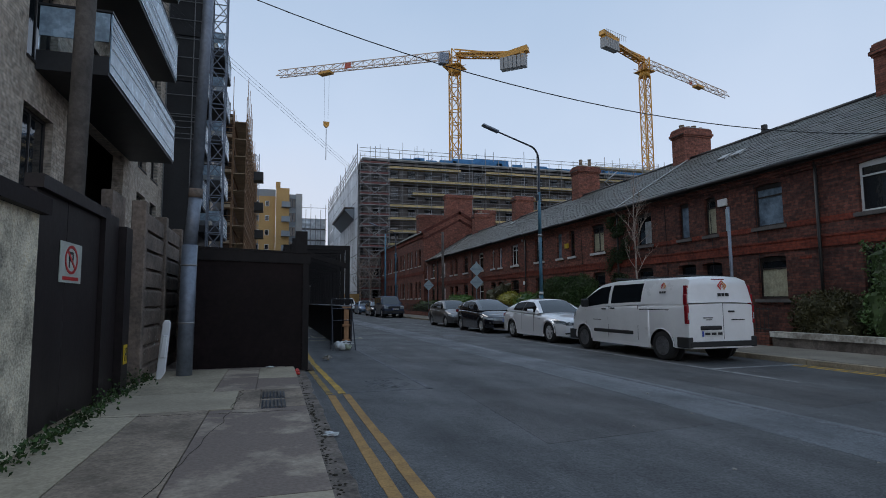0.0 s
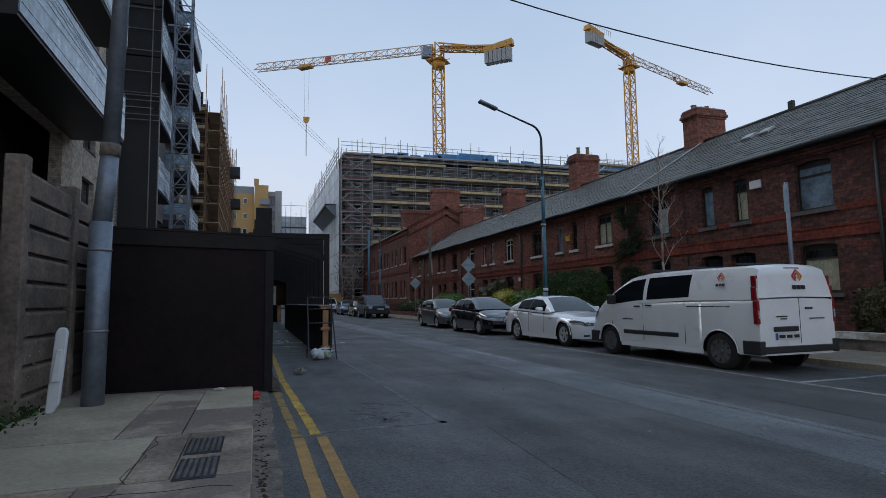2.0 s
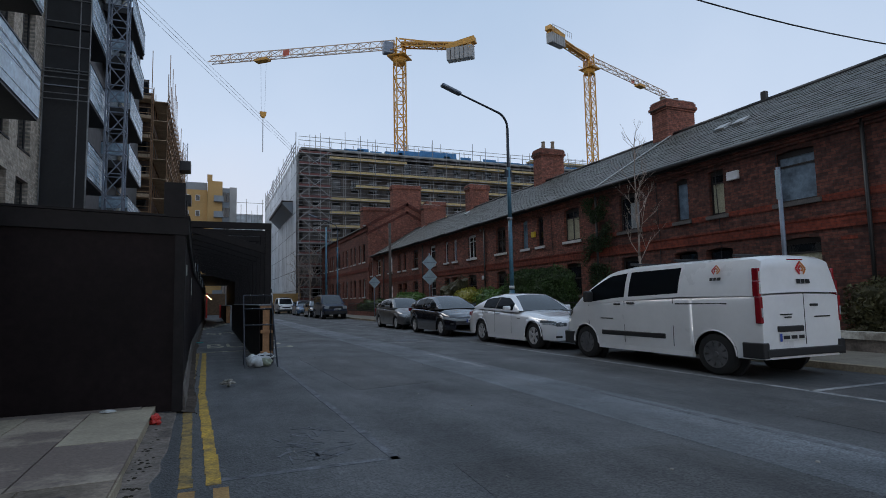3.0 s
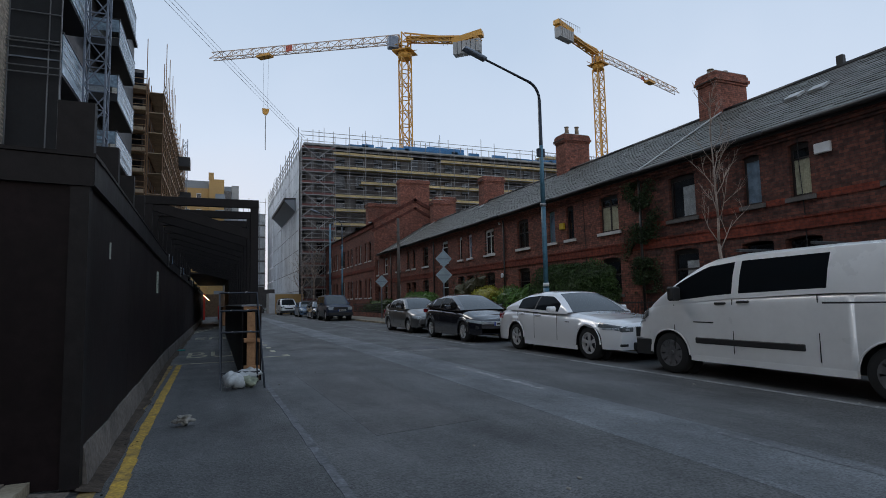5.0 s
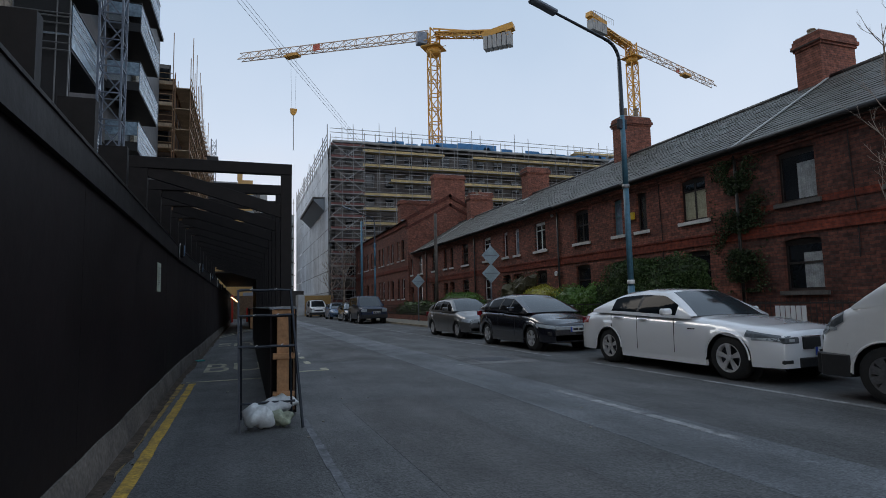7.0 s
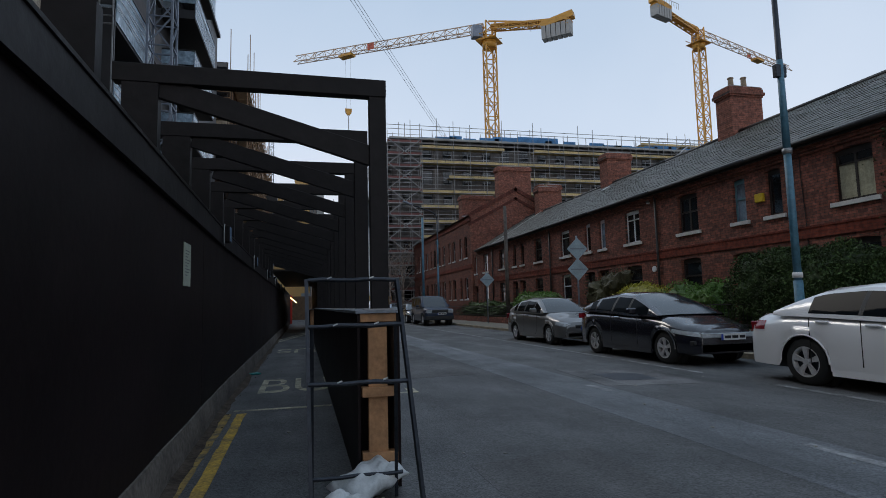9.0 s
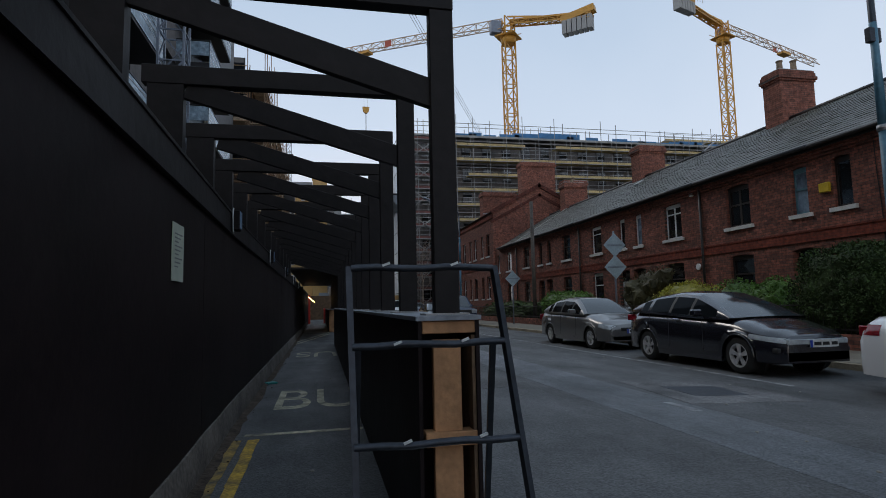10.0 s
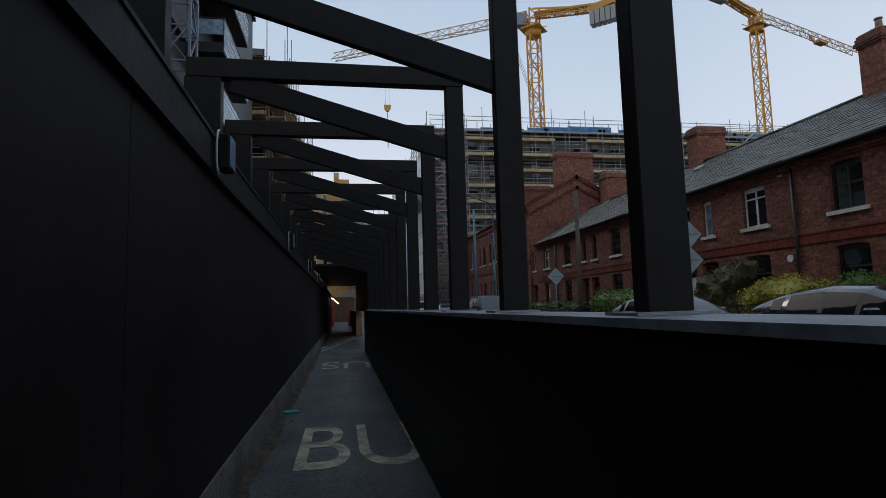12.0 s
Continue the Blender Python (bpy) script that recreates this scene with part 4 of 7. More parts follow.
for x, h in ((HX + 0.04, 2.2), (1.42, 1.15)):
    solo("barrier_post", B((x, x + 0.14, 55.6, 55.8, 0, h)), "red_plastic", "red plastic barrier board at the walkway end", "barrier", "red boards")
tn = empty("covered_way", (0.9, 45, 0), "dark boarded roof and side over the far walkway", "canopy", kind="structure")
for k in range(7):
    y = 33.2 + 2.5 * k
    part("roof_board", B((0.02, 1.90, y, y + 2.46, 2.70, 2.78)), "black_timber", tn)
    part("side_board", B((1.87, 1.90, y, y + 2.46, 1.12, 2.69)), "black_timber", tn)
solo("site_gate", B((-0.2, 2.2, 70, 70.2, 0, 2.4)), "ply", "brown boarded site gate at the far end", "gate", kind="structure")
bm = bmesh.new()
for a, b in zip([(0.36 + 0.10 * k, 54, 1.98 - 0.09 * k) for k in range(5)], [(0.36 + 0.10 * k, 54, 1.98 - 0.09 * k) for k in range(1, 5)]):
    tube(bm, a, b, 0.035, n=6)
tube(bm, (0.27, 54, 2.02), (0.36, 54, 1.98), 0.02, n=6)
solo("string_lamp", bm, "glow", "glowing warm festoon lamps on the hoarding", "lamp")
# trestle stand
ts = empty("trestle", (1.6, 12.5, 0), "dark steel folding trestle stand with bent rungs", "trestle")
TR = 1.375


def front_y(z):
    return 12.60 + 0.26 * z / TR


for p, q in (((1.32, 12.60, 0.0), (1.295, 12.86, TR)), ((1.915, 12.60, 0.0), (1.81, 12.86, TR)), ((1.33, 13.30, 0.0), (1.325, 12.86, 1.11)), ((1.86, 13.30, 0.0), (1.80, 12.86, 1.11))):
    bm = bmesh.new()
    beam(bm, p, q, 0.021)
    part("leg", bm, "steel_dark", ts)
for z, rear in ((TR - 0.005, 0), (1.11, 0), (0.80, 0), (0.17, 1)):
    bm = bmesh.new()
    t = z / TR
    y = front_y(z) if not rear else 13.30 - 0.44 * z / 1.11
    xs = [1.303 + (0.60 - 0.10 * t) * i / 6 for i in range(7)]
    zs = [z + 0.0035 * math.sin(i * 1.9 + z * 9) for i in range(7)]
    wire(bm, [(xs[i], y - 0.012, zs[i]) for i in range(7)], 0.0125, 4)
    part("rung", bm, "steel_dark", ts)
for x, z in ((1.42, TR + 0.006), (1.66, TR + 0.006), (1.45, 1.116), (1.68, 1.12), (1.47, 0.81), (1.72, 0.815)):
    bm = bmesh.new()
    y = front_y(z) - 0.026
    beam(bm, (x - 0.012, y + 0.004, z - 0.004), (x + 0.014, y + 0.004, z + 0.006), 0.008)
    part("cable_tie", bm, "bag_white", ts)


def sack(at, size, turn, mat, label, seed):
    """A slack, half-filled sack: a flattened pillow with pinched corners and folds, lying on the ground."""
    bm = bmesh.new()
    n = 16
    grid = {}
    for side in (1, -1):
        for i in range(n + 1):
            for j in range(n + 1):
                u, v = i / n * 2 - 1, j / n * 2 - 1
                if side < 0 and (abs(u) == 1 or abs(v) == 1):
                    grid[side, i, j] = grid[1, i, j]
                    continue
                puff = (1 - abs(u) ** 2.6) ** 0.5 * (1 - abs(v) ** 2.6) ** 0.5
                pinch = 1 - 0.10 * (1 - abs(u)) * abs(v) - 0.06 * (1 - abs(v))
                fold = 0.16 * noise.noise(Vector((u * 3, v * 3, seed))) + 0.07 * noise.noise(Vector((u * 8, v * 8, seed + 3)))
                p = Vector((u * size[0] * pinch, v * size[1] * pinch, side * size[2] * puff * (1 + fold * 2) + 0.05 * noise.noise(Vector((u * 2, v * 2, seed + 7)))))
                grid[side, i, j] = bm.verts.new(p)
        for i in range(n):
            for j in range(n):
                bm.faces.new((grid[side, i, j], grid[side, i + 1, j], grid[side, i + 1, j + 1], grid[side, i, j + 1])).smooth = True
    bmesh.ops.transform(bm, verts=bm.verts[:], matrix=Euler(turn).to_matrix().to_4x4())
    lo = min(v.co.z for v in bm.verts)
    bmesh.ops.translate(bm, verts=bm.verts[:], vec=(at[0], at[1], at[2] - lo))
    return solo("rubbish_bag", bm, mat, label, "bag")


def lump(name, at, size, mat, label, category, seed, flat=0.6):
    bm = bmesh.new()
    bmesh.ops.create_icosphere(bm, subdivisions=4, radius=1.0)
    for v in bm.verts:
        d = 0.62 + 0.75 * noise.noise(v.co * 1.6 + Vector((seed, 0, 0))) + 0.22 * noise.noise(v.co * 5 + Vector((0, seed, 0)))
        v.co = Vector((v.co.x * size[0], v.co.y * size[1], max(-0.9, v.co.z) * size[2])) * max(0.35, d + 0.3)
    lo = min(v.co.z for v in bm.verts)
    for v in bm.verts:
        v.co += Vector((at[0], at[1], at[2] - lo))
    for f in bm.faces:
        f.smooth = True
    return solo(name, bm, mat, label, category)


sack((1.50, 12.70, 0), (0.14, 0.12, 0.10), (0.35, 0.2, 0.5), "bag_white", "crumpled white plastic rubbish sack on the road", 1.3)
sack((1.68, 13.30, 0), (0.24, 0.16, 0.075), (0.12, -0.18, 0.6), "bag_white", "torn white plastic rubbish sack by the barrier", 5.1)
sack((1.70, 12.74, 0), (0.13, 0.09, 0.06), (0.1, 0.1, -0.3), "bag_green", "small dull green bag by the trestle", 8.4)
lump("stone", (0.96, 10.3, 0), (0.085, 0.06, 0.05), "stone", "pale broken lump of concrete on the road", "stone", 2.2)
lump("litter", (0.20, 7.75, 0.0), (0.06, 0.06, 0.05), "red_plastic", "crushed red drink can in the gutter", "litter", 3.2)
lump("litter", (0.34, 2.9, 0.0), (0.07, 0.05, 0.02), "bag_white", "scrap of white paper in the gutter", "litter", 4.2)
lump("litter", (-0.25, 8.0, PZ), (0.06, 0.03, 0.015), "bag_white", "scrap of white paper on the footpath", "litter", 7.2)
bm = B((0.33, 0.50, 20.75, 20.90, 0.0, 0.03))
bmesh.ops.rotate(bm, verts=bm.verts[:], cent=(0.40, 20.8, 0), matrix=Matrix.Rotation(0.5, 3, "Z"))
solo("litter", bm, "teal_litter", "flattened teal carton by the hoarding", "litter", bevel=0.008)

# ---- terrace of brick houses ----
TX, PER, Y0, EZ = 14.12, 9.47, 9.0, 5.22       # front face, length of a mirrored pair, a pair's start, eaves
RX, RZ = 18.1, 7.75
TEND = 50.4
PAIRS = [-1, 0, 1, 2, 3, 4]


def wall_with_holes(bm, x0, x1, ya, yb, z0, z1, holes):
    """A wall slab along y between x0 and x1 with rectangular openings right through it."""
    ys = sorted({ya, yb, *[h[0] for h in holes], *[h[1] for h in holes]})
    for a, b in zip(ys, ys[1:]):
        cuts = sorted((h[2], h[3]) for h in holes if h[0] <= a + 1e-6 and h[1] >= b - 1e-6)
        z = z0
        for c, d in cuts:
            if c > z:
                box(bm, x0, x1, a, b, z, c)
            z = d
        if z < z1:
            box(bm, x0, x1, a, b, z, z1)


def arched_head(bm, x0, x1, y0, y1, z, rise=0.05):
    """Brick filling above a shallow arch, so that an opening has a bowed head."""
    n = 8
    pts = [(y0, z + 0.004), (y0, z - rise)]
    pts += [(y0 + (y1 - y0) * k / n, z - rise + rise * 0.92 * math.sin(math.pi * k / n)) for k in range(1, n)]
    pts += [(y1, z - rise), (y1, z + 0.004)]
    for a, b in zip(pts[1:-1], pts[2:-1]):
        prism(bm, [(a[0], z + 0.004), a, b, (b[0], z + 0.004)], "x", x0, x1)


def window(parent, y0, y1, z0, z1, frame_mat, glass_mat, sill_mat, style, curtain=""):
    w = part("window", B((TX + 0.10, TX + 0.15, y0, y0 + 0.05, z0, z1), (TX + 0.10, TX + 0.15, y1 - 0.05, y1, z0, z1),
                         (TX + 0.10, TX + 0.15, y0 + 0.05, y1 - 0.05, z0, z0 + 0.06), (TX + 0.10, TX + 0.15, y0 + 0.05, y1 - 0.05, z1 - 0.14, z1)), frame_mat, parent)
    bars = []
    if style in ("mullion", "sash_mullion"):
        bars.append((TX + 0.10, TX + 0.145, (y0 + y1) / 2 - 0.03, (y0 + y1) / 2 + 0.03, z0 + 0.06, z1 - 0.14))
    if style in ("sash", "sash_mullion"):
        zz = z0 + (z1 - z0) * 0.52
        bars.append((TX + 0.095, TX + 0.144, y0 + 0.05, y1 - 0.05, zz, zz + 0.05))
    if style in ("top", "mullion"):
        zz = z0 + (z1 - z0) * 0.70
        bars.append((TX + 0.096, TX + 0.142, y0 + 0.05, y1 - 0.05, zz, zz + 0.045))
    if bars:
        part("glazing_bar", B(*bars), frame_mat, w)
    part("pane", B((TX + 0.125, TX + 0.13, y0 + 0.04, y1 - 0.04, z0 + 0.05, z1 - 0.1)), glass_mat, w)
    if curtain:
        n = 14
        bm = bmesh.new()
        ya, yb = y0 + 0.06, y1 - 0.06
        ranges = [(ya, yb)] if curtain == "full" else [(ya, ya + (yb - ya) * 0.36), (yb - (yb - ya) * 0.36, yb)] if curtain == "sides" else [(ya, ya + (yb - ya) * 0.55)]
        for a, b in ranges:
            row = []
            for k in range(n * 2 + 1):
                yy = a + (b - a) * k / (2 * n)
                xx = TX + 0.1225 - 0.006 * (0.5 + 0.5 * math.sin(k * 1.9))
                row.append((bm.verts.new((xx, yy, z0 + 0.07)), bm.verts.new((xx, yy, z1 - 0.34 if glass_mat != "window_sky" else z1 - 0.16))))
            for p, q in zip(row, row[1:]):
                bm.faces.new((p[0], q[0], q[1], p[1]))
        part("curtain", bm, "curtain" if curtain != "half" else "net", w)
    part("sill", B((TX - 0.07, TX + 0.10, y0 - 0.12, y1 + 0.12, z0 - 0.11, z0 - 0.004)), sill_mat, w)
    return w


slate_rng = random.Random(11)
for pr in PAIRS:
    base = Y0 + PER * pr
    for mir in (0, 1):
        ya, yb = base + (PER / 2) * mir, base + (PER / 2) * (mir + 1)
        if ya > TEND - 1:
            continue
        yb = min(yb, TEND)
        near = pr <= 0
        lab = "two-storey red brick terraced house with slate roof" + (", dark stone sills" if near else ", white painted sills")
        hs = empty("house", (TX, (ya + yb) / 2, 0.1), lab, "house", "terrace of brick houses")

        def place(c, w):
            c = c if not mir else PER - c
            return base + c - w / 2, base + c + w / 2
        wide, nar = place(1.70, 1.02), place(4.08, 0.52)
        if pr == -1 and mir == 1:
            wide = (base + 6.95, base + 8.40)
        door = place(4.12, 0.92)
        z0u, z1u, z0g, z1g = 3.49, 4.80, 1.30, 2.58
        holes = [(wide[0], wide[1], z0u, z1u), (nar[0], nar[1], z0u, z1u), (wide[0], wide[1], z0g, z1g), (door[0], door[1], 0.1, 2.55)]
        bm = bmesh.new()
        wall_with_holes(bm, TX, TX + 0.30, ya, yb, 0.0, EZ - 0.02, holes)
        for h in holes:
            arched_head(bm, TX + 0.004, TX + 0.29, h[0], h[1], h[3])
        part("front_wall", bm, "brick_near" if near else "brick_red", hs)
        part("back_wall", B((RX + RX - TX - 0.3, RX + RX - TX, ya, yb, 0, EZ - 0.02)), "brick_red", hs)
        # near-black sheets added behind the openings, coloured as the rooms' shade
        part("room_shade_wall", B((TX + 0.9, TX + 1.0, ya + 0.01, yb - 0.01, 0.1, EZ - 0.1), (TX + 0.31, TX + 0.9, ya + 0.01, yb - 0.01, 2.9, 3.0)), "door_room_shade", hs)
        part("string_course", B((TX - 0.035, TX + 0.002, ya, yb, 2.70, 3.02)), "brick_band", hs, "bright red brick band")
        part("drip_course", B((TX - 0.055, TX - 0.036, ya, yb, 2.97, 3.018)), "brick_band", hs)
        if near:
            edges = sorted([wide, nar])
            segs = [(ya, edges[0][0] - 0.12), (edges[0][1] + 0.12, edges[1][0] - 0.12), (edges[1][1] + 0.12, yb)]
            for a, b in segs:
                if b > a:
                    part("string_course", B((TX - 0.02, TX + 0.002, a, b, 3.36, 3.52)), "brick_band", hs, "bright red brick band")
        for dx, za, zb in ((0.05, 4.90, 4.97), (0.09, 4.975, 5.06), (0.14, 5.065, 5.14)):
            part("cornice_course", B((TX - dx, TX + 0.003, ya, yb, za, zb)), "brick_near" if near else "brick_red", hs)
        part("fascia", B((TX - 0.20, TX - 0.14, ya, yb, 5.10, 5.24)), "gutter", hs)
        bm = bmesh.new()
        tube(bm, (TX - 0.28, ya, 5.20), (TX - 0.28, yb, 5.20), 0.065, n=8)
        part("gutter", bm, "gutter", hs)
        fm, sm = "frame_dark", ("stone_sill" if near else "white_sill")
        pale = (pr, mir) in ((2, 0), (2, 1), (-1, 1), (4, 0))
        st = {(-1, 1): "top", (0, 0): "top", (0, 1): "plain", (1, 0): "mullion", (1, 1): "sash_mullion", (2, 0): "mullion", (2, 1): "top"}.get((pr, mir), "sash")
        # some upper panes take the colour with the sky reflection painted in
        g_up = "window_sky" if (pr, mir) in ((0, 0),) else "window_dark"
        window(hs, wide[0], wide[1], z0u, z1u - 0.02, "white_paint" if pale else fm, g_up, sm, st, {(0, 1): "half", (1, 0): "full"}.get((pr, mir), ""))
        window(hs, nar[0], nar[1], z0u, z1u - 0.02, "white_paint" if pale else ("frame_teal" if (pr, mir) == (1, 1) else fm),
               "window_sky" if (pr, mir) in ((0, 1), (1, 1), (2, 0)) else "window_dark", sm, "sash" if (pr, mir) in ((1, 1),) else "top" if (pr, mir) == (0, 0) else "plain",
               "full" if (pr, mir) == (0, 0) else "")
        window(hs, wide[0], wide[1], z0g, z1g - 0.02, "white_paint" if (pr, mir) in ((2, 1),) else fm, "window_dark", "stone_sill", "top" if (pr, mir) == (0, 0) else "sash",
               "full" if (pr, mir) == (0, 0) else "half" if (pr, mir) == (0, 1) else "")
        dr = part("door", B((TX + 0.16, TX + 0.21, door[0] + 0.04, door[1] - 0.04, 0.12, 2.05)), "white_paint" if (pr, mir) == (2, 1) else "door_teal" if (pr, mir) == (2, 0) else "door_room_shade", hs)
        part("fanlight", B((TX + 0.165, TX + 0.18, door[0] + 0.05, door[1] - 0.05, 2.09, 2.46)), "window_dark", dr)
        part("panel_moulding", B(*[(TX + 0.152, TX + 0.162, door[0] + 0.14 + 0.36 * i, door[0] + 0.40 + 0.36 * i, 0.3 + 0.85 * j, 1.0 + 0.85 * j) for i in (0, 1) for j in (0, 1)]), "white_paint" if (pr, mir) == (2, 1) else "door_room_shade", dr)
        # roof planes
        bm = bmesh.new()
        prism(bm, [(TX - 0.24, EZ - 0.02), (RX, RZ), (2 * RX - TX + 0.24, EZ - 0.02), (RX, RZ - 0.14)], "y", ya, yb)
        roof = part("roof", bm, "slate", hs)
        # slates in courses
        bm = bmesh.new()
        L = math.hypot(RX - TX + 0.24, RZ - EZ + 0.02)
        ux, uz = (RX - TX + 0.24) / L, (RZ - EZ + 0.02) / L
        rows_ = 22
        stp = L / rows_
        wd = 0.34
        for r in range(rows_):
            n = int((yb - ya) / wd)
            off = 0.5 * (r % 2)
            k = -off
            while k < n + 0.5:
                a = max(ya, ya + k * (yb - ya) / n)
                b = min(yb, ya + (k + 1) * (yb - ya) / n) - 0.008
                k += 1
                if b - a < 0.05:
                    continue
                s0, s1 = r * stp - 0.01, min(L, (r + 1) * stp + 0.05)
                lift = 0.022 + slate_rng.uniform(-0.006, 0.010)
                lo = [(TX - 0.24 + ux * s0 - uz * lift, EZ - 0.02 + uz * s0 + ux * lift), (TX - 0.24 + ux * s1 - uz * 0.008, EZ - 0.02 + uz * s1 + ux * 0.008)]
                v = [bm.verts.new((lo[0][0], a, lo[0][1])), bm.verts.new((lo[0][0], b, lo[0][1])), bm.verts.new((lo[1][0], b, lo[1][1])), bm.verts.new((lo[1][0], a, lo[1][1]))]
                g = [bm.verts.new((lo[0][0] + uz * 0.02, a, lo[0][1] - ux * 0.02)), bm.verts.new((lo[0][0] + uz * 0.02, b, lo[0][1] - ux * 0.02))]
                bm.faces.new(v), bm.faces.new((v[1], v[0], g[0], g[1]))
        tagged(part("slate_cover", bm, "slate", roof), kind="stuff")
        bm = bmesh.new()
        tube(bm, (RX, ya, RZ + 0.01), (RX, yb, RZ + 0.01), 0.09, n=8)
        part("ridge_tiles", bm, "gutter", roof)
    # down pipe at the start of each pair
    bm = bmesh.new()
    tube(bm, (TX - 0.06, base + 0.04, 0.1), (TX - 0.06, base + 0.04, 5.1), 0.045, n=8)
    solo("down_pipe", bm, "gutter", "black cast iron rainwater pipe on brick wall", "pipe", "rainwater pipes")


def chimney(x0, x1, y0, y1, z0, z1, pots, label, bm_mat="brick_red_x"):
    ch = empty("chimney", ((x0 + x1) / 2, (y0 + y1) / 2, z0), label, "chimney", "chimneys of the terrace")
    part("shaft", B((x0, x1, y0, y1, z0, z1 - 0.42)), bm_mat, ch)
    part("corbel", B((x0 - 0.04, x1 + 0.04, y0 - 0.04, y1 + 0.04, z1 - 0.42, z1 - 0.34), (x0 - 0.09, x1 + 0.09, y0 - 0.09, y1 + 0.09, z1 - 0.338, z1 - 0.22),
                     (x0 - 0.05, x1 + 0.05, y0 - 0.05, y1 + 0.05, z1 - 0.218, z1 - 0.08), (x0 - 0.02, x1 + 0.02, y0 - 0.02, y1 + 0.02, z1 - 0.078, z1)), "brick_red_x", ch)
    part("cap", B((x0 + 0.02, x1 - 0.02, y0 + 0.02, y1 - 0.02, z1 + 0.001, z1 + 0.04)), "lead", ch)
    for k, h in enumerate(pots):
        bm = bmesh.new()
        px = x0 + (x1 - x0) * (k + 0.7) / (len(pots) + 0.4)
        tube(bm, (px, (y0 + y1) / 2, z1 + 0.03), (px, (y0 + y1) / 2, z1 + h), 0.12, 0.095, 10)
        tube(bm, (px, (y0 + y1) / 2, z1 + h - 0.04), (px, (y0 + y1) / 2, z1 + h), 0.125, 0.12, 10)
        part("pot", bm, "pot", ch)
    part("flashing", B((x0 - 0.03, x1 + 0.03, y0 - 0.03, y0 + 0.012, z0 + 0.32, z0 + 0.42)), "lead", ch)
    return ch


for k, (y, z1, pots) in enumerate(((9.0, 9.25, (0.3, 0.25, 0.3)), (18.47, 9.22, (0.22, 0.18, 0.24, 0.18)), (27.94, 9.62, (0.50, 0.56)), (37.41, 9.45, ()), (46.88, 9.5, (0.3,)))):
    chimney(17.75, 19.25, y + 0.02, y + 0.85, 6.6, z1, pots, "large red brick chimney with corbelled head")
for y in (18.40, 46.80):
    bm = bmesh.new()
    beam(bm, (TX - 0.20, y, EZ + 0.055), (RX - 0.3, y, RZ - 0.10), 0.10, 0.03)
    solo("lead_flashing", bm, "lead", "pale lead strip down the slate roof", "flashing")
# skylights, vents
for y, x in ((14.4, 16.3), (13.7, 16.3), (36.2, 17.0)):
    z = EZ + (x - TX + 0.24) * (RZ - EZ) / (RX - TX + 0.24)
    bm = B((x - 0.20, x + 0.20, y, y + 0.42, z + 0.02, z + 0.10))
    bmesh.ops.rotate(bm, verts=bm.verts[:], cent=(x, y, z + 0.03), matrix=Matrix.Rotation(-math.atan2(RZ - EZ, RX - TX + 0.24), 3, "Y"))
    solo("roof_vent", bm, "lead", "small grey rooflight in slate roof", "rooflight", bevel=0.006)
solo("roof_vent", B((RX - 0.08, RX + 0.08, 14.3, 14.5, RZ, RZ + 0.35)), "gutter", "short dark vent pipe on the ridge", "vent", bevel=0.02)
solo("alarm_box", B((TX - 0.08, TX, 12.28, 12.66, 4.38, 4.62)), "white_paint", "white burglar alarm box on brick wall", "alarm", bevel=0.012)
solo("alarm_box", B((TX - 0.09, TX, 22.88, 23.18, 3.93, 4.18)), "sign_yellow", "yellow burglar alarm box on brick wall", "alarm", bevel=0.012)
solo("wall_vent", B((TX - 0.012, TX + 0.01, 9.35, 9.72, 2.42, 2.50)), "brick_band", "small terracotta air vent in brick wall", "vent")
for y, z in ((28.45, 4.95), (28.3, 2.35)):
    bm = bmesh.new()
    tube(bm, (TX - 0.05, y, z), (TX + 0.01, y, z), 0.11, n=14)
    solo("wall_vent", bm, "white_paint", "round white vent cover on brick wall", "vent")
for y, za, zb in ((13.05, 0.9, 4.9), (11.15, 1.6, 4.85), (15.4, 2.0, 4.9), (21.6, 2.2, 4.9)):
    bm = bmesh.new()
    wire(bm, [(TX - 0.014, y + 0.03 * math.sin(z * 1.7), z) for z in np.linspace(za, zb, 12)], 0.011, 5)
    solo("wall_cable", bm, "cable", "black cable clipped down the brick wall", "cable", "cables on the house fronts")
# gable house beyond
gh = empty("house", (17.5, 60, 0.1), "taller red brick house with stepped gable and chimneys", "house")
GY0, GY1 = 51.6, 75.0
bm = bmesh.new()
prism(bm, [(14.0, 0), (21.6, 0), (21.6, 8.2), (17.8, 10.25), (14.0, 8.2)], "y", GY0, GY0 + 0.3)
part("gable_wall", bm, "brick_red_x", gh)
bm = bmesh.new()
for a, b in (((13.8, 8.12), (17.9, 10.32)), ((17.7, 10.32), (21.8, 8.12))):
    beam(bm, (a[0], GY0 - 0.03, a[1]), (b[0], GY0 - 0.03, b[1]), 0.12, 0.28)
    beam(bm, (a[0], GY0 - 0.02, a[1] - 0.75), (b[0], GY0 - 0.02, b[1] - 0.75), 0.06, 0.22)
part("verge", bm, "brick_band_x", gh, "bright red brick verge bands")
holes = []
for k in range(6):
    for z0, z1 in ((4.9, 6.6), (1.6, 3.3)):
        holes.append((GY0 + 1.2 + 3.7 * k, GY0 + 2.1 + 3.7 * k, z0, z1))
        holes.append((GY0 + 2.9 + 3.7 * k, GY0 + 3.5 + 3.7 * k, z0, z1))
bm = bmesh.new()
wall_with_holes(bm, 14.0, 14.3, GY0 + 0.3, GY1, 0, 8.2, holes)
part("front_wall", bm, "brick_red", gh)
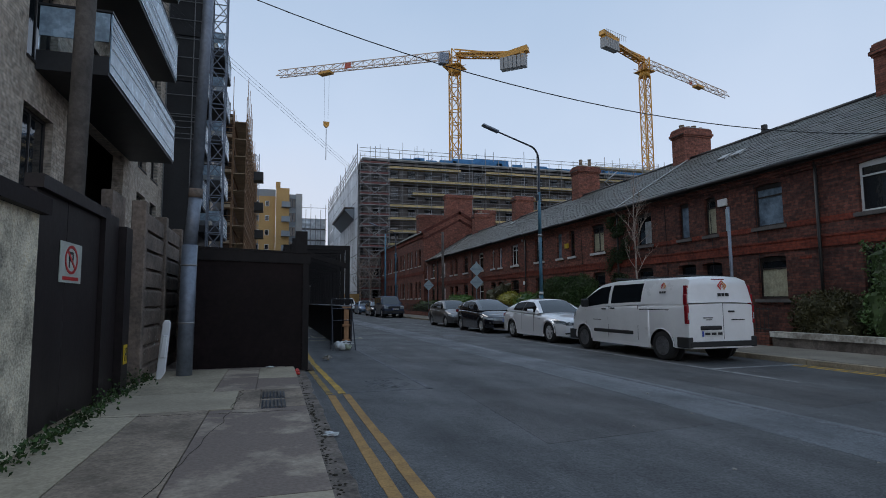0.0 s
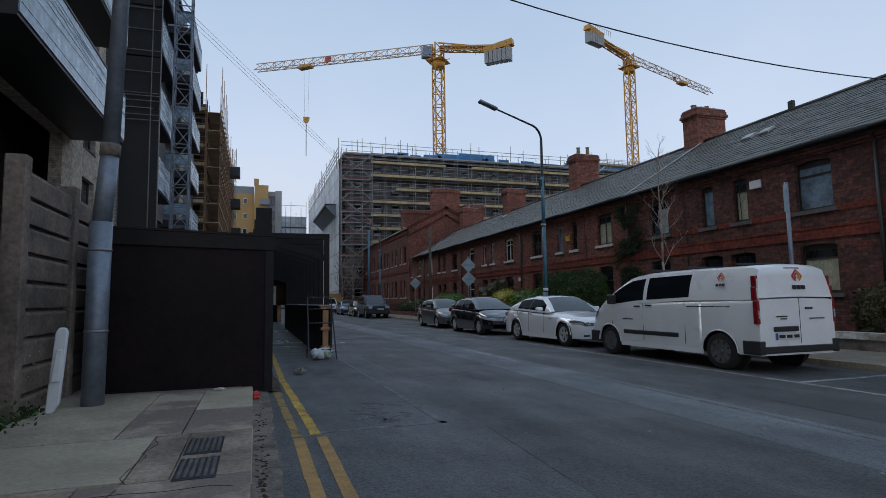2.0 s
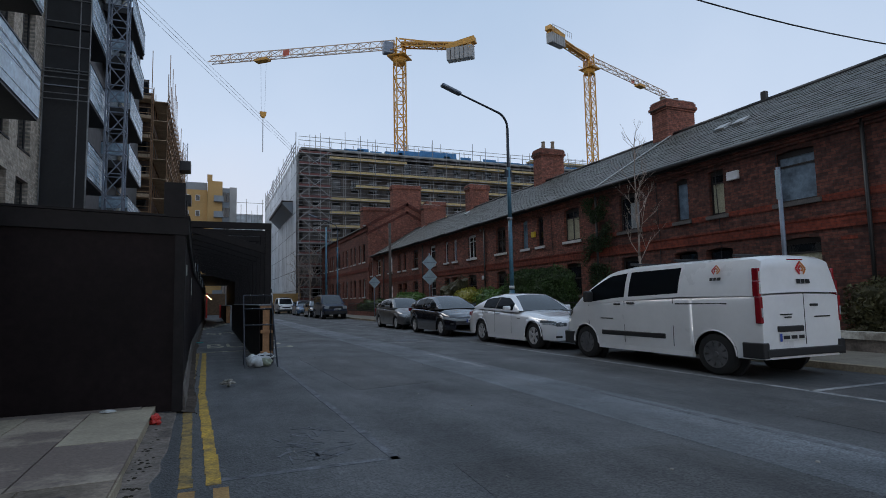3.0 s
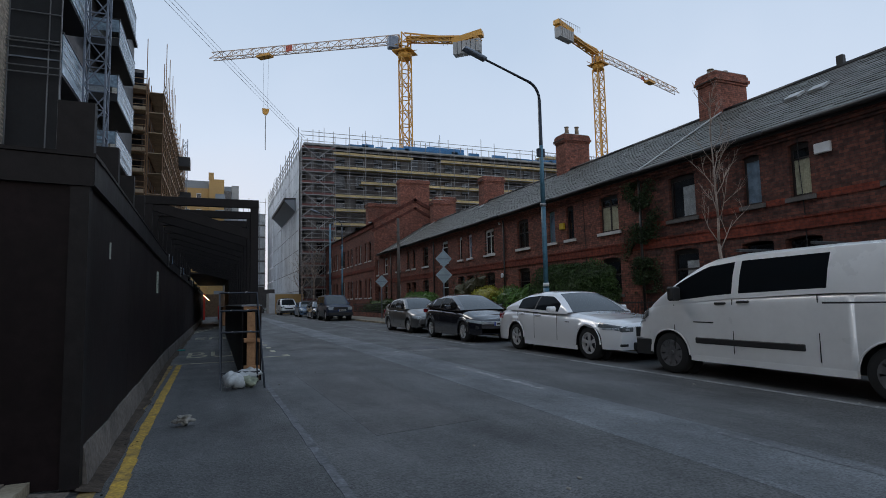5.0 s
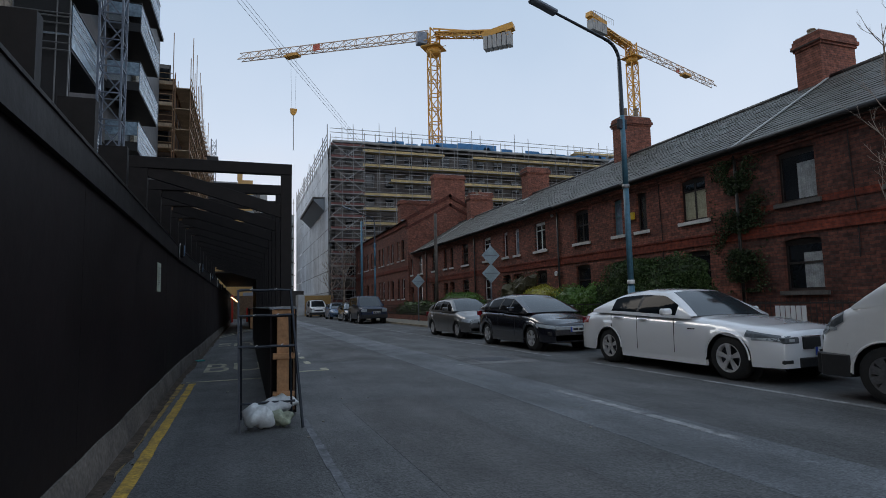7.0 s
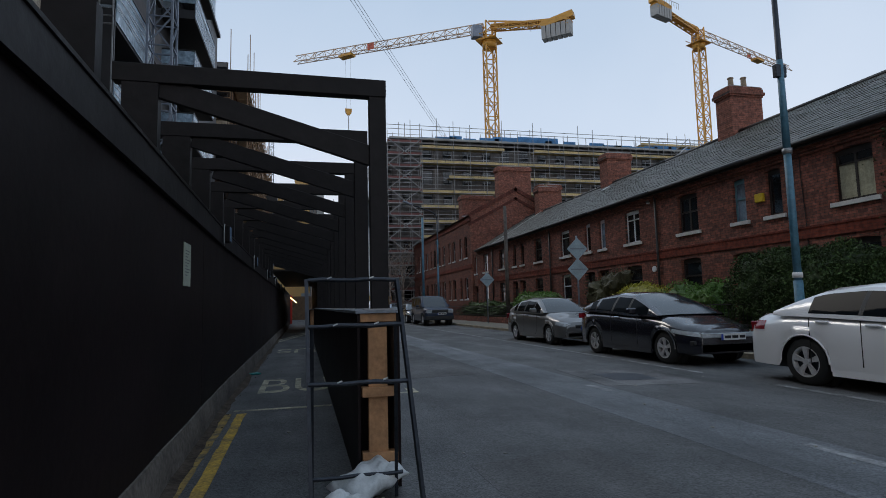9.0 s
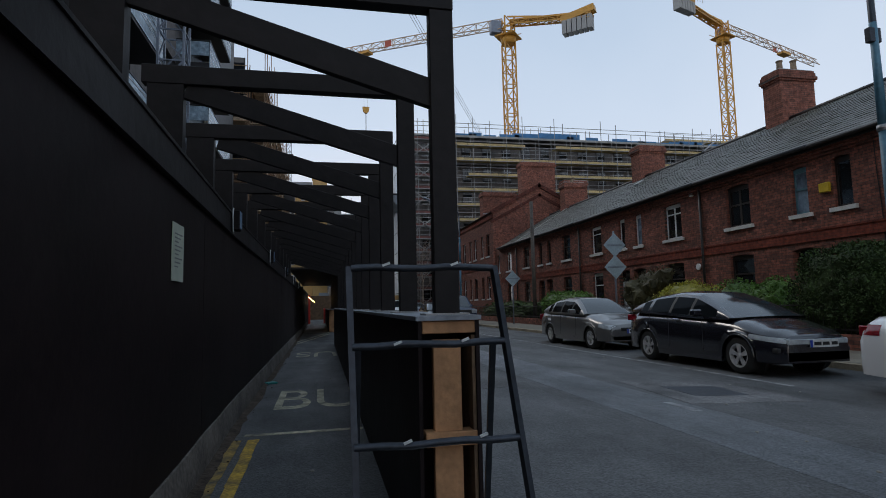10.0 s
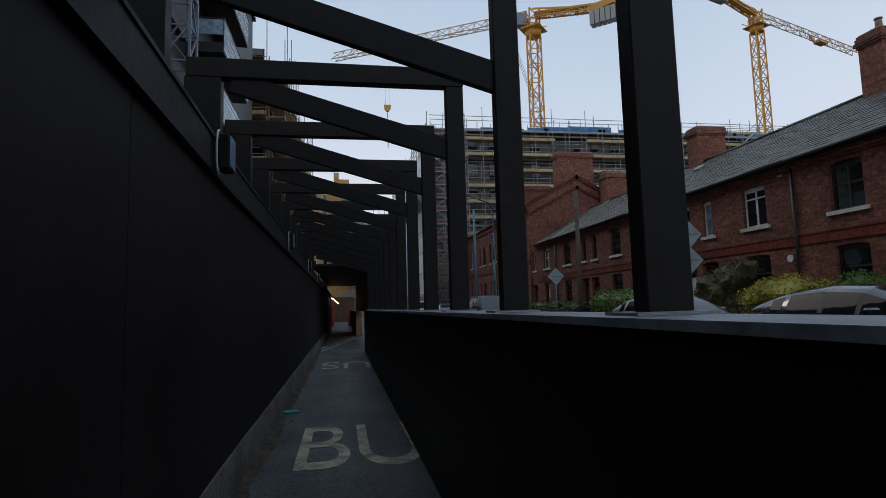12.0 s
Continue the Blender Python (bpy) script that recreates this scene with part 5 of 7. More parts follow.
part("string_course", B((13.95, 14.0, GY0, GY1, 4.0, 4.3), (13.93, 14.0, GY0, GY1, 7.7, 8.0)), "brick_band", gh)
for i, h in enumerate(holes):
    w = part("window", B((14.12, 14.16, h[0], h[0] + 0.06, h[2], h[3]), (14.12, 14.16, h[1] - 0.06, h[1], h[2], h[3]), (14.12, 14.16, h[0], h[1], h[2], h[2] + 0.07), (14.12, 14.16, h[0], h[1], h[3] - 0.08, h[3]),
                        (14.115, 14.155, h[0] + 0.06, h[1] - 0.06, (h[2] + h[3]) / 2, (h[2] + h[3]) / 2 + 0.05)), "white_paint" if i % 3 else "frame_dark", gh)
    part("pane", B((14.14, 14.145, h[0] + 0.05, h[1] - 0.05, h[2] + 0.05, h[3] - 0.05)), "window_dark", w)
    part("sill", B((13.94, 14.11, h[0] - 0.08, h[1] + 0.08, h[2] - 0.1, h[2] - 0.003)), "white_sill", w)
bm = bmesh.new()
prism(bm, [(13.8, 8.15), (17.8, 10.35), (21.8, 8.15), (17.8, 10.2)], "y", GY0 + 0.2, GY1)
part("roof", bm, "slate", gh)
# added near-black sheet: shade inside the house as a colour
part("room_shade_wall", B((14.9, 15.0, GY0 + 0.4, GY1, 0.1, 8)), "door_room_shade", gh)
chimney(16.5, 19.3, GY0 + 0.32, GY0 + 1.2, 9.2, 12.2, (), "very broad red brick chimney on the gable")
chimney(15.0, 18.0, 57.5, 58.6, 8.6, 10.9, (), "broad red brick chimney behind the gable")
chimney(19.4, 21.3, 50.55, 51.35, 6.6, 10.5, (0.3,), "red brick chimney beside the gable")
# front gardens
solo("garden_soil", B((12.05, 14.12, -14, 51, -0.1, 0.10)), "soil", "dark soil of the front gardens", "soil", kind="structure")
gw = solo("garden_wall", B((11.98, 12.14, -12, 8.8, 0.05, 0.40)), "plinth", "low rendered garden wall with white top", "wall", kind="structure")
part("coping", B((11.94, 12.18, -12, 8.84, 0.33, 0.47)), "white_flaking", gw, "flaking white painted coping")


def railing(ya, yb):
    r = empty("railing", (12.06, (ya + yb) / 2, 0.1), "dark iron railings on a low brick wall", "railing", "front garden railings")
    part("base", B((11.97, 12.15, ya, yb, 0.05, 0.42)), "brick_red", r)
    part("rail", B((12.04, 12.07, ya, yb, 1.02, 1.05), (12.04, 12.07, ya, yb, 0.50, 0.53)), "gutter", r)
    for k in range(int((yb - ya) / 0.13)):
        bm = bmesh.new()
        tube(bm, (12.055, ya + 0.06 + 0.13 * k, 0.42), (12.055, ya + 0.06 + 0.13 * k, 1.12), 0.011, 0.006, 5)
        part("baluster", bm, "gutter", r)


for a in (8.9, 13.7, 18.4, 23.1, 27.9, 32.6, 37.4, 42.1, 46.8):
    railing(a, a + 4.6)


def bush(name, x0, x1, y0, y1, z0, z1, mat, label, count, size, seed, rough=0.35):
    """A clipped or loose mass of leaves over dark twigs, uneven outline."""
    r = random.Random(seed)
    b = empty(name, ((x0 + x1) / 2, (y0 + y1) / 2, z0), label, "hedge" if "hedge" in name else "shrub")
    bm, pts = bmesh.new(), []
    c, h = Vector(((x0 + x1) / 2, (y0 + y1) / 2, (z0 + z1) / 2)), Vector(((x1 - x0) / 2, (y1 - y0) / 2, (z1 - z0) / 2))
    while len(pts) < count:
        d = Vector((r.gauss(0, 1), r.gauss(0, 1), r.gauss(0, 1))).normalized()
        k = 1.0 / (abs(d.x) ** 3 + abs(d.y) ** 3 + abs(d.z) ** 3) ** (1 / 3)
        p = Vector((d.x * h.x, d.y * h.y, d.z * h.z)) * k
        f = 1.0 + rough * noise.noise((c + p) * 1.1 + Vector((seed, 0, 0))) + 0.5 * rough * noise.noise((c + p) * 3.1)
        p = c + p * f * r.uniform(0.78, 1.0) ** 0.5
        if p.z > z0:
            pts.append(p)
    leaves(bm, pts, size, r)
    tagged(part("foliage", bm, mat, b), kind="stuff")
    bm = bmesh.new()
    bmesh.ops.create_icosphere(bm, subdivisions=4, radius=1.0)
    for v in bm.verts:
        d = v.co.normalized()
        k = 1.0 / (abs(d.x) ** 3 + abs(d.y) ** 3 + abs(d.z) ** 3) ** (1 / 3)
        p = Vector((d.x * h.x, d.y * h.y, d.z * h.z)) * k
        f = 1.0 + rough * noise.noise((c + p) * 1.1 + Vector((seed, 0, 0))) + 0.5 * rough * noise.noise((c + p) * 3.1)
        v.co = c + p * f * (0.84 + 0.10 * noise.noise(p * 9))
        v.co.z = max(v.co.z, z0)
    part("inner_growth", bm, mat, b)
    bm = bmesh.new()
    for k in range(26):
        q = c + Vector((r.uniform(-0.7, 0.7) * h.x, r.uniform(-0.8, 0.8) * h.y, r.uniform(-0.2, 0.7) * h.z))
        tube(bm, (c.x + r.uniform(-0.4, 0.4) * h.x, q.y + r.uniform(-0.3, 0.3), z0), q, 0.02, 0.008, 5)
    tagged(part("twig_tangle", bm, "bark", b), kind="stuff")


bush("hedge", 11.85, 13.5, 18.55, 22.3, 0.1, 2.42, "leaf_hedge", "large dark green overgrown hedge in front garden", 24000, 0.062, 21, 0.26)
bush("shrub", 12.0, 13.3, 22.7, 25.3, 0.1, 1.75, "leaf_green", "dark green rounded shrub in front garden", 3200, 0.07, 22)
bush("shrub", 12.0, 13.3, 25.4, 28.6, 0.1, 1.75, "leaf_yellow", "yellow-green clipped shrub in front garden", 4600, 0.06, 23)
bush("hedge", 12.0, 13.3, 33.4, 38.6, 0.1, 1.75, "leaf_green", "bright green clipped garden hedge", 4200, 0.09, 24, 0.15)
bush("shrub", 12.2, 13.8, 7.0, 8.9, 0.1, 1.45, "leaf_brown", "loose brown-green garden shrub", 3600, 0.075, 25, 0.5)
bush("shrub", 12.3, 13.9, 4.6, 7.0, 0.1, 2.6, "leaf_dark", "tall dark garden shrub", 5200, 0.08, 26, 0.5)
bush("shrub", 12.6, 13.8, 28.8, 31.0, 0.1, 2.3, "leaf_brown", "loose brownish garden bush", 1500, 0.07, 27, 0.6)
bush("shrub", 12.4, 13.8, 39.5, 50, 0.1, 1.3, "leaf_dark", "dark low shrubs along the far gardens", 3000, 0.1, 28, 0.5)
iv = random.Random(31)
bm, pts = bmesh.new(), []
while len(pts) < 8500:
    z = iv.uniform(1.3, 4.95)
    y = 18.50 + iv.gauss(0, 0.35 + 0.16 * noise.noise(Vector((0, 0, z * 1.3)))) + 0.25 * noise.noise(Vector((3, 0, z)))
    if noise.noise(Vector((y * 1.7, z * 1.7, 4))) > -0.15:
        pts.append(Vector((TX - abs(iv.gauss(0, 0.10)), y, z)))
leaves(bm, pts, 0.058, iv)
solo("ivy", bm, "leaf_ivy", "dark ivy climbing the brick wall between houses", "ivy", kind="stuff")


def bare_tree(x, y, h, spread, seed, label, z0=0.1, trunk=0.06, limbs=16, depth=3, mat="bark", reach=0.24):
    r = random.Random(seed)
    t = empty("tree", (x, y, z0), label, "tree", "bare trees")
    tk, br = bmesh.new(), bmesh.new()
    tip = Vector((x, y, z0))
    pts = [tip.copy()]
    for k in range(10):
        tip = tip + Vector((r.gauss(0, 0.03), r.gauss(0, 0.03), h * 0.92 / 10))
        pts.append(tip.copy())
    for k, (a, b) in enumerate(zip(pts, pts[1:])):
        tube(tk, a, b, trunk * (1 - 0.09 * k), trunk * (1 - 0.09 * (k + 1)), 8)

    def grow(p, d, length, rad, left):
        q = p + d * length * 0.5
        d2 = (d + Vector((r.gauss(0, 0.10), r.gauss(0, 0.10), 0.16))).normalized()
        e = q + d2 * length * 0.5
        tube(br, p, q, rad, rad * 0.78, 5)
        tube(br, q, e, rad * 0.78, rad * 0.5, 5)
        if left:
            for _ in range(r.choice((2, 3))):
                g = (d2 + Vector((r.gauss(0, 0.38), r.gauss(0, 0.38), r.gauss(0.15, 0.2)))).normalized()
                grow(q.lerp(e, r.uniform(0.0, 1.0)), g, length * r.uniform(0.45, 0.75), rad * 0.55, left - 1)
    for k in range(limbs):
        f = 0.36 + 0.62 * (k + r.random()) / limbs
        i = min(9, int(f * 10))
        p = pts[i].lerp(pts[i + 1], f * 10 - i)
        a = k * 2.4 + r.uniform(-0.4, 0.4)
        d = Vector((math.cos(a) * spread, math.sin(a) * spread, 0.9)).normalized()
        grow(p, d, h * reach * (1.3 - f * 0.85), trunk * 0.27 * (1.25 - f * 0.6), depth)
    part("trunk", tk, mat, t)
    part("crown", br, mat, t)


bare_tree(10.55, 12.25, 5.7, 0.55, 12, "slim pale bare winter birch at the kerb", 0.1, 0.042, 16, 3, "bark_pale", 0.13)
bare_tree(11.0, 66, 7.5, 0.8, 8, "bare winter street tree by the site", 0.0, 0.14, 18, 3, "bark_pale")
bare_tree(10.6, 72, 7.0, 0.8, 9, "bare winter street tree by the site", 0.0, 0.13, 18, 3, "bark_pale")

# ---- vehicles ----
def curve_at(keys, t):
    """Smoothly interpolated value of a short list of (t, value)."""
    if t <= keys[0][0]:
        return keys[0][1]
    for (a, u), (b, v) in zip(keys, keys[1:]):
        if t <= b:
            k = (t - a) / (b - a)
            k = k * k * (3 - 2 * k) * 0.5 + k * 0.5
            return u + (v - u) * k
    return keys[-1][1]


def wheel(name, parent, x, y, r, w, side, rim_mat, spokes):
    ty = bmesh.new()
    prof = [(-w / 2, r * 0.66), (-w / 2, r * 0.93), (-w * 0.36, r), (w * 0.36, r), (w / 2, r * 0.93), (w / 2, r * 0.66)]
    n = 28
    rings = [[ty.verts.new((x + px, y + pr * math.cos(k * math.tau / n), r + pr * math.sin(k * math.tau / n))) for k in range(n)] for px, pr in prof]
    for a, b in zip(rings, rings[1:]):
        for k in range(n):
            ty.faces.new((a[k], a[(k + 1) % n], b[(k + 1) % n], b[k])).smooth = True
    wh = part("wheel", ty, "tyre", parent, "black rubber tyre")
    rm = bmesh.new()
    s = -1 if side < 0 else 1
    xo = x + s * w * 0.50
    for r0, r1, d0, d1 in ((0.67, 0.60, 0.0, 0.004), (0.60, 0.56, 0.004, 0.07)):
        a = [rm.verts.new((xo - s * d0, y + r * r0 * math.cos(k * math.tau / n), r + r * r0 * math.sin(k * math.tau / n))) for k in range(n)]
        b = [rm.verts.new((xo - s * d1, y + r * r1 * math.cos(k * math.tau / n), r + r * r1 * math.sin(k * math.tau / n))) for k in range(n)]
        for k in range(n):
            rm.faces.new((a[k], a[(k + 1) % n], b[(k + 1) % n], b[k]))
    for k in range(spokes):
        a = k * math.tau / spokes + 0.3
        for da in (-0.11, 0.11):
            p = (xo - s * 0.03, y + r * 0.13 * math.cos(a), r + r * 0.13 * math.sin(a))
            q = (xo - s * 0.015, y + r * 0.61 * math.cos(a + da), r + r * 0.61 * math.sin(a + da))
            beam(rm, p, q, 0.042 if spokes < 8 else 0.06, 0.03, (1, 0, 0))
    tube(rm, (xo - s * 0.05, y, r), (xo + s * 0.004, y, r), r * 0.16, r * 0.13, 12)
    part("rim", rm, rim_mat, wh)
    dk = bmesh.new()
    tube(dk, (xo - s * 0.10, y, r), (xo - s * 0.075, y, r), r * 0.60, n=20)
    part("brake_disc", dk, "steel_dark", wh)
    return wh


def vehicle(name, label, xc, y_nose, facing, s):
    """A road vehicle lofted from a side outline. facing -1: nose towards -y. Lengths in metres; outlines are (distance from nose, height)."""
    L, hw = s["length"], s["width"] / 2
    v = empty(name, (xc, y_nose + (L / 2) * (-facing), 0), label, s.get("category", "car"), "vehicles parked along the street")

    def Y(d):
        return y_nose - facing * d
    axles, wr = s["axles"], s["wheel"]
    arch = wr + 0.055
    deck, sill = s["deck"], s["sill"]
    ds = sorted(set([L * k / 64 for k in range(65)] + [a + arch * math.cos(t * math.pi / 12) for a in axles for t in range(13)] + [0.02, 0.06, L - 0.02, L - 0.06]))
    ds = [d for d in ds if 0 <= d <= L]

    def low(d):
        z = sill
        for a in axles:
            if abs(d - a) < arch:
                z = max(z, wr + math.sqrt(max(0, arch ** 2 - (d - a) ** 2)))
        return z

    def half(d):
        e_ = min(d, L - d)
        nose = s["nose_taper"] if d < L / 2 else s["tail_taper"]
        f = 1 - nose * max(0.0, 1 - e_ / 0.75) ** 2.2
        return hw * f

    def ring(d):
        w, zt, zl = half(d), curve_at(deck, d), low(d)
        sh = min(zt - 0.06, curve_at(s["shoulder"], d))
        zl = min(zl, sh - 0.10)
        mid = zl + (sh - zl) * 0.5
        if s.get("flush"):
            return [(w * 0.985, zl), (w, min(mid, zl + 0.12)), (w, mid), (w * 0.998, sh - 0.05), (w * 0.992, sh), (w * 0.975, zt - (zt - sh) * 0.3), (w * 0.90, zt - 0.008), (w * 0.4, zt + 0.004), (0, zt + 0.012)]
        pts = [(w * 0.985, zl), (w, min(mid, zl + 0.12)), (w, mid), (w * 0.992, sh - 0.05), (w * 0.965, sh), (w * 0.90, zt - (zt - sh) * 0.45), (w * 0.72, zt - 0.012), (w * 0.4, zt + 0.004), (0, zt + 0.012)]
        return pts
    bm = bmesh.new()
    rows_ = []
    for d in ds:
        p = ring(d)
        full = [(-a, b) for a, b in p[:-1]] + [p[-1]] + [(a, b) for a, b in p[-2::-1]]
        rows_.append([bm.verts.new((xc + a, Y(d), b)) for a, b in full])
    for a, b in zip(rows_, rows_[1:]):
        for k in range(len(a) - 1):
            bm.faces.new((a[k], a[k + 1], b[k + 1], b[k])).smooth = True
    for e_ in (rows_[0], rows_[-1]):
        bm.faces.new(e_)
    body = part("body", bm, s["paint"], v)
    # dark underside and wheel housings
    bm = B((xc - hw * 0.80, xc + hw * 0.80, min(Y(0.25), Y(L - 0.25)), max(Y(0.25), Y(L - 0.25)), sill - 0.03, min(0.62, wr * 2)))
    part("underbody", bm, "plastic", v)
    # cabin: stations from screen foot to rear foot
    c = s["cabin"]            # (distance, roof height, kind of the glass ahead of it)
    belt = s["belt"]
    st = []
    for (d0, z0, k0), (d1, z1, k1) in zip(c, c[1:]):
        n = 6 if k1 in ("screen", "rear") else 4
        for i in range(n):
            t = i / n
            st.append((d0 + (d1 - d0) * t, z0 + (z1 - z0) * t + (0.5 * s.get("bulge", 0.05) * math.sin(math.pi * t) if k1 in ("screen", "rear") else 0), k1))
    st.append((c[-1][0], c[-1][1], ""))
    wr_ = s["roof_half"]

    def cab(d, z):
        zb = curve_at(belt, d)
        z = max(z, zb + 0.004) if not (s.get("flush") and d > 4.87) else zb + 0.004
        t = min(1, (z - zb) / (s["roof_z"] - zb))
        wb = half(d) * (0.985 if s.get('flush') else 0.955)
        w = wb + (wr_ - wb) * t
        cr = 0.05 * t

        def side(f):
            return (wb + (w - wb) * f + 0.025 * math.sin(math.pi * min(1, f * t)), zb + (z - cr - zb) * f)
        return [(wb + 0.004, zb - 0.03), side(0.07), side(0.5), side(0.88), (w, z - cr), (w * 0.84, z - cr * 0.12), (w * 0.4, z + 0.012), (0, z + 0.016)]
    rings = [(d, cab(d, z), k) for d, z, k in st]
    span = {}
    for d, p, k in rings:
        span.setdefault(k, []).append(d)
    groups = {}
    for (d0, p, k), (d1, q, _) in zip(rings, rings[1:]):
        for sd in (-1, 1):
            for i in range(7):
                if i < 4:
                    g = "pillar"
                    if 1 <= i <= 2:
                        if k.startswith("win"):
                            g = "side_window" + k + str(sd)
                        elif k == "screen" and d0 > c[0][0] + (c[1][0] - c[0][0]) * s.get("quarter", 0.45):
                            g = "side_windowwin1" + str(sd)
                        elif k in ("a", "b"):
                            g = "door_pillar" + k + str(sd)
                        elif k == "rear" and s.get("rear_quarter", 0) and d1 < c[-2][0] + (c[-1][0] - c[-2][0]) * s["rear_quarter"]:
                            g = "side_windowwin9" + str(sd)
                else:
                    g = {"screen": "windscreen", "rear": "rear_window"}.get(k, "roof")
                    if g != "roof" and i == 4:
                        g = "pillar"
                groups.setdefault(g, []).append([(xc + sd * p[i][0], Y(d0), p[i][1]), (xc + sd * p[i + 1][0], Y(d0), p[i + 1][1]), (xc + sd * q[i + 1][0], Y(d1), q[i + 1][1]), (xc + sd * q[i][0], Y(d1), q[i][1])])
    for g, quads in groups.items():
        bm = bmesh.new()
        for q in quads:
            bm.faces.new([bm.verts.new(x) for x in q]).smooth = True
        bmesh.ops.remove_doubles(bm, verts=bm.verts[:], dist=0.002)
        nm = "side_window" if g.startswith("side") else "door_pillar" if g.startswith("door") else g
        mt = {"roof": s["paint"], "pillar": s.get("pillar", s["paint"]), "door_pillar": "plastic" if s.get("category", "car") == "car" else s["paint"], "windscreen": s.get("screen_mat", "screen_glass"), "rear_window": "car_glass"}.get(nm, "car_glass")
        part(nm, bm, mt, v)
    # window frame line at the belt, door gaps, handles
    for sd in (-1, 1):
        for d in s["doors"]:
            w = half(d) + 0.002
            zt, zb = curve_at(belt, d) - 0.04, sill + 0.10
            bm = bmesh.new()
            beam(bm, (xc + sd * w, Y(d), zb), (xc + sd * (w - 0.012), Y(d), zt), 0.012, 0.006, (1, 0, 0))
            part("door_gap", bm, "ink", v)
        for d in s["handles"]:
            z = curve_at(belt, d) - 0.10
            part("door_handle", B((xc + sd * (half(d) * 0.992) - 0.025, xc + sd * (half(d) * 0.992) + 0.025, min(Y(d), Y(d + 0.19)), max(Y(d), Y(d + 0.19)), z, z + 0.035)), s.get("handle_mat", s["paint"]), v, bevel=0.01)
        d = s["mirror"]
        z = curve_at(belt, d) + 0.02
        x0, x1 = sorted((xc + sd * (half(d) - 0.02), xc + sd * (half(d) + 0.20)))
        m = part("mirror", B((x0, x1, min(Y(d), Y(d + 0.12)), max(Y(d), Y(d + 0.12)), z, z + s.get("mirror_h", 0.14))), s.get("mirror_mat", s["paint"]), v, bevel=0.03)
        for a in axles:
            wheel("wheel", v, xc + sd * (hw - 0.125), Y(a), wr, 0.21, sd, s["rim"], s["spokes"])
            bm = bmesh.new()
            pp = [(xc + sd * (half(a) + 0.004), Y(a + arch * math.cos(t * math.pi / 14)), wr + arch * math.sin(t * math.pi / 14)) for t in range(15)]
            wire(bm, pp, 0.013, 6)
            part("wheel_arch", bm, s.get("arch_mat", s["paint"]), v)
            bm = bmesh.new()
            tube(bm, (xc + sd * (hw - 0.30), Y(a), wr), (xc + sd * (hw - 0.245), Y(a), wr), arch + 0.02, n=24)
            part("wheel_housing", bm, "plastic", v)
        part("side_skirt", B((min(xc + sd * (hw - 0.06), xc + sd * (hw - 0.005)), max(xc + sd * (hw - 0.06), xc + sd * (hw - 0.005)), min(Y(axles[0] + arch + 0.02), Y(axles[1] - arch - 0.02)), max(Y(axles[0] + arch + 0.02), Y(axles[1] - arch - 0.02)), sill - 0.06, sill + 0.03)), s.get("skirt_mat", s["paint"]), v)
    # lamps and trims that lie on the curved skin: (name, material, from, to, low, high)
    for nm, mt, d0, d1, z0, z1 in s.get("skin", ()):
        for sd in (-1, 1):
            bm = bmesh.new()
            cols = []
            for i in range(9):
                d = d0 + (d1 - d0) * i / 8
                pr = ring(d)
                col = []
                for j in range(5):
                    fz = z0 + (z1 - z0) * j / 4
                    fz = fz + (d - d0) * s.get("lamp_rise", 0.12) if nm == "headlight" else fz
                    x = pr[0][0]
                    for (xa, za), (xb, zb) in zip(pr, pr[1:]):
                        if za <= fz <= zb and zb > za:
                            x = xa + (xb - xa) * (fz - za) / (zb - za)
                            break
                    else:
                        if fz > pr[-1][1]:
                            x, fz = pr[6][0], pr[6][1] + 0.002
                    col.append(bm.verts.new((xc + sd * (x + 0.007), Y(d - 0.006), fz)))
                cols.append(col)
            for a, b in zip(cols, cols[1:]):
                for j in range(4):
                    bm.faces.new((a[j], a[j + 1], b[j + 1], b[j])).smooth = True
            part(nm, bm, mt, v)
    for nm, mt, bx in s["details"]:
        x0, x1, d0, d1, z0, z1 = bx
        part(nm, B((xc + x0, xc + x1, min(Y(d0), Y(d1)), max(Y(d0), Y(d1)), z0, z1)), mt, v, bevel=min(0.012, (z1 - z0) * 0.2))
    kx, kz = s.get('shrink', (0.91, 0.94))
    v.matrix_basis = Matrix.Translation((-hw * (1 - kx), 0, 0)) @ v.matrix_basis @ Matrix.Diagonal((kx, 1, kz, 1))
    return v, Y, half


def plate_parts(xc, y, z, facing, v, w=0.52):
    """A number plate with a blue edge and dark bars for its writing, on the outer side of y."""
    a = 0.012 * facing
    pl = part("number_plate", B((xc - w / 2, xc + w / 2, min(y, y + a), max(y, y + a), z, z + 0.11)), "plate", v)
    y2 = y + a
    part("plate_band", B((xc - w / 2, xc - w / 2 + 0.045, min(y2, y2 + a * 0.2), max(y2, y2 + a * 0.2), z, z + 0.11)), "eu_blue", pl)
    for k in range(3):
        part("plate_bar", B((xc - 0.19 + 0.16 * k, xc - 0.06 + 0.15 * k, min(y2, y2 + a * 0.25), max(y2, y2 + a * 0.25), z + 0.03, z + 0.08)), "ink", pl)


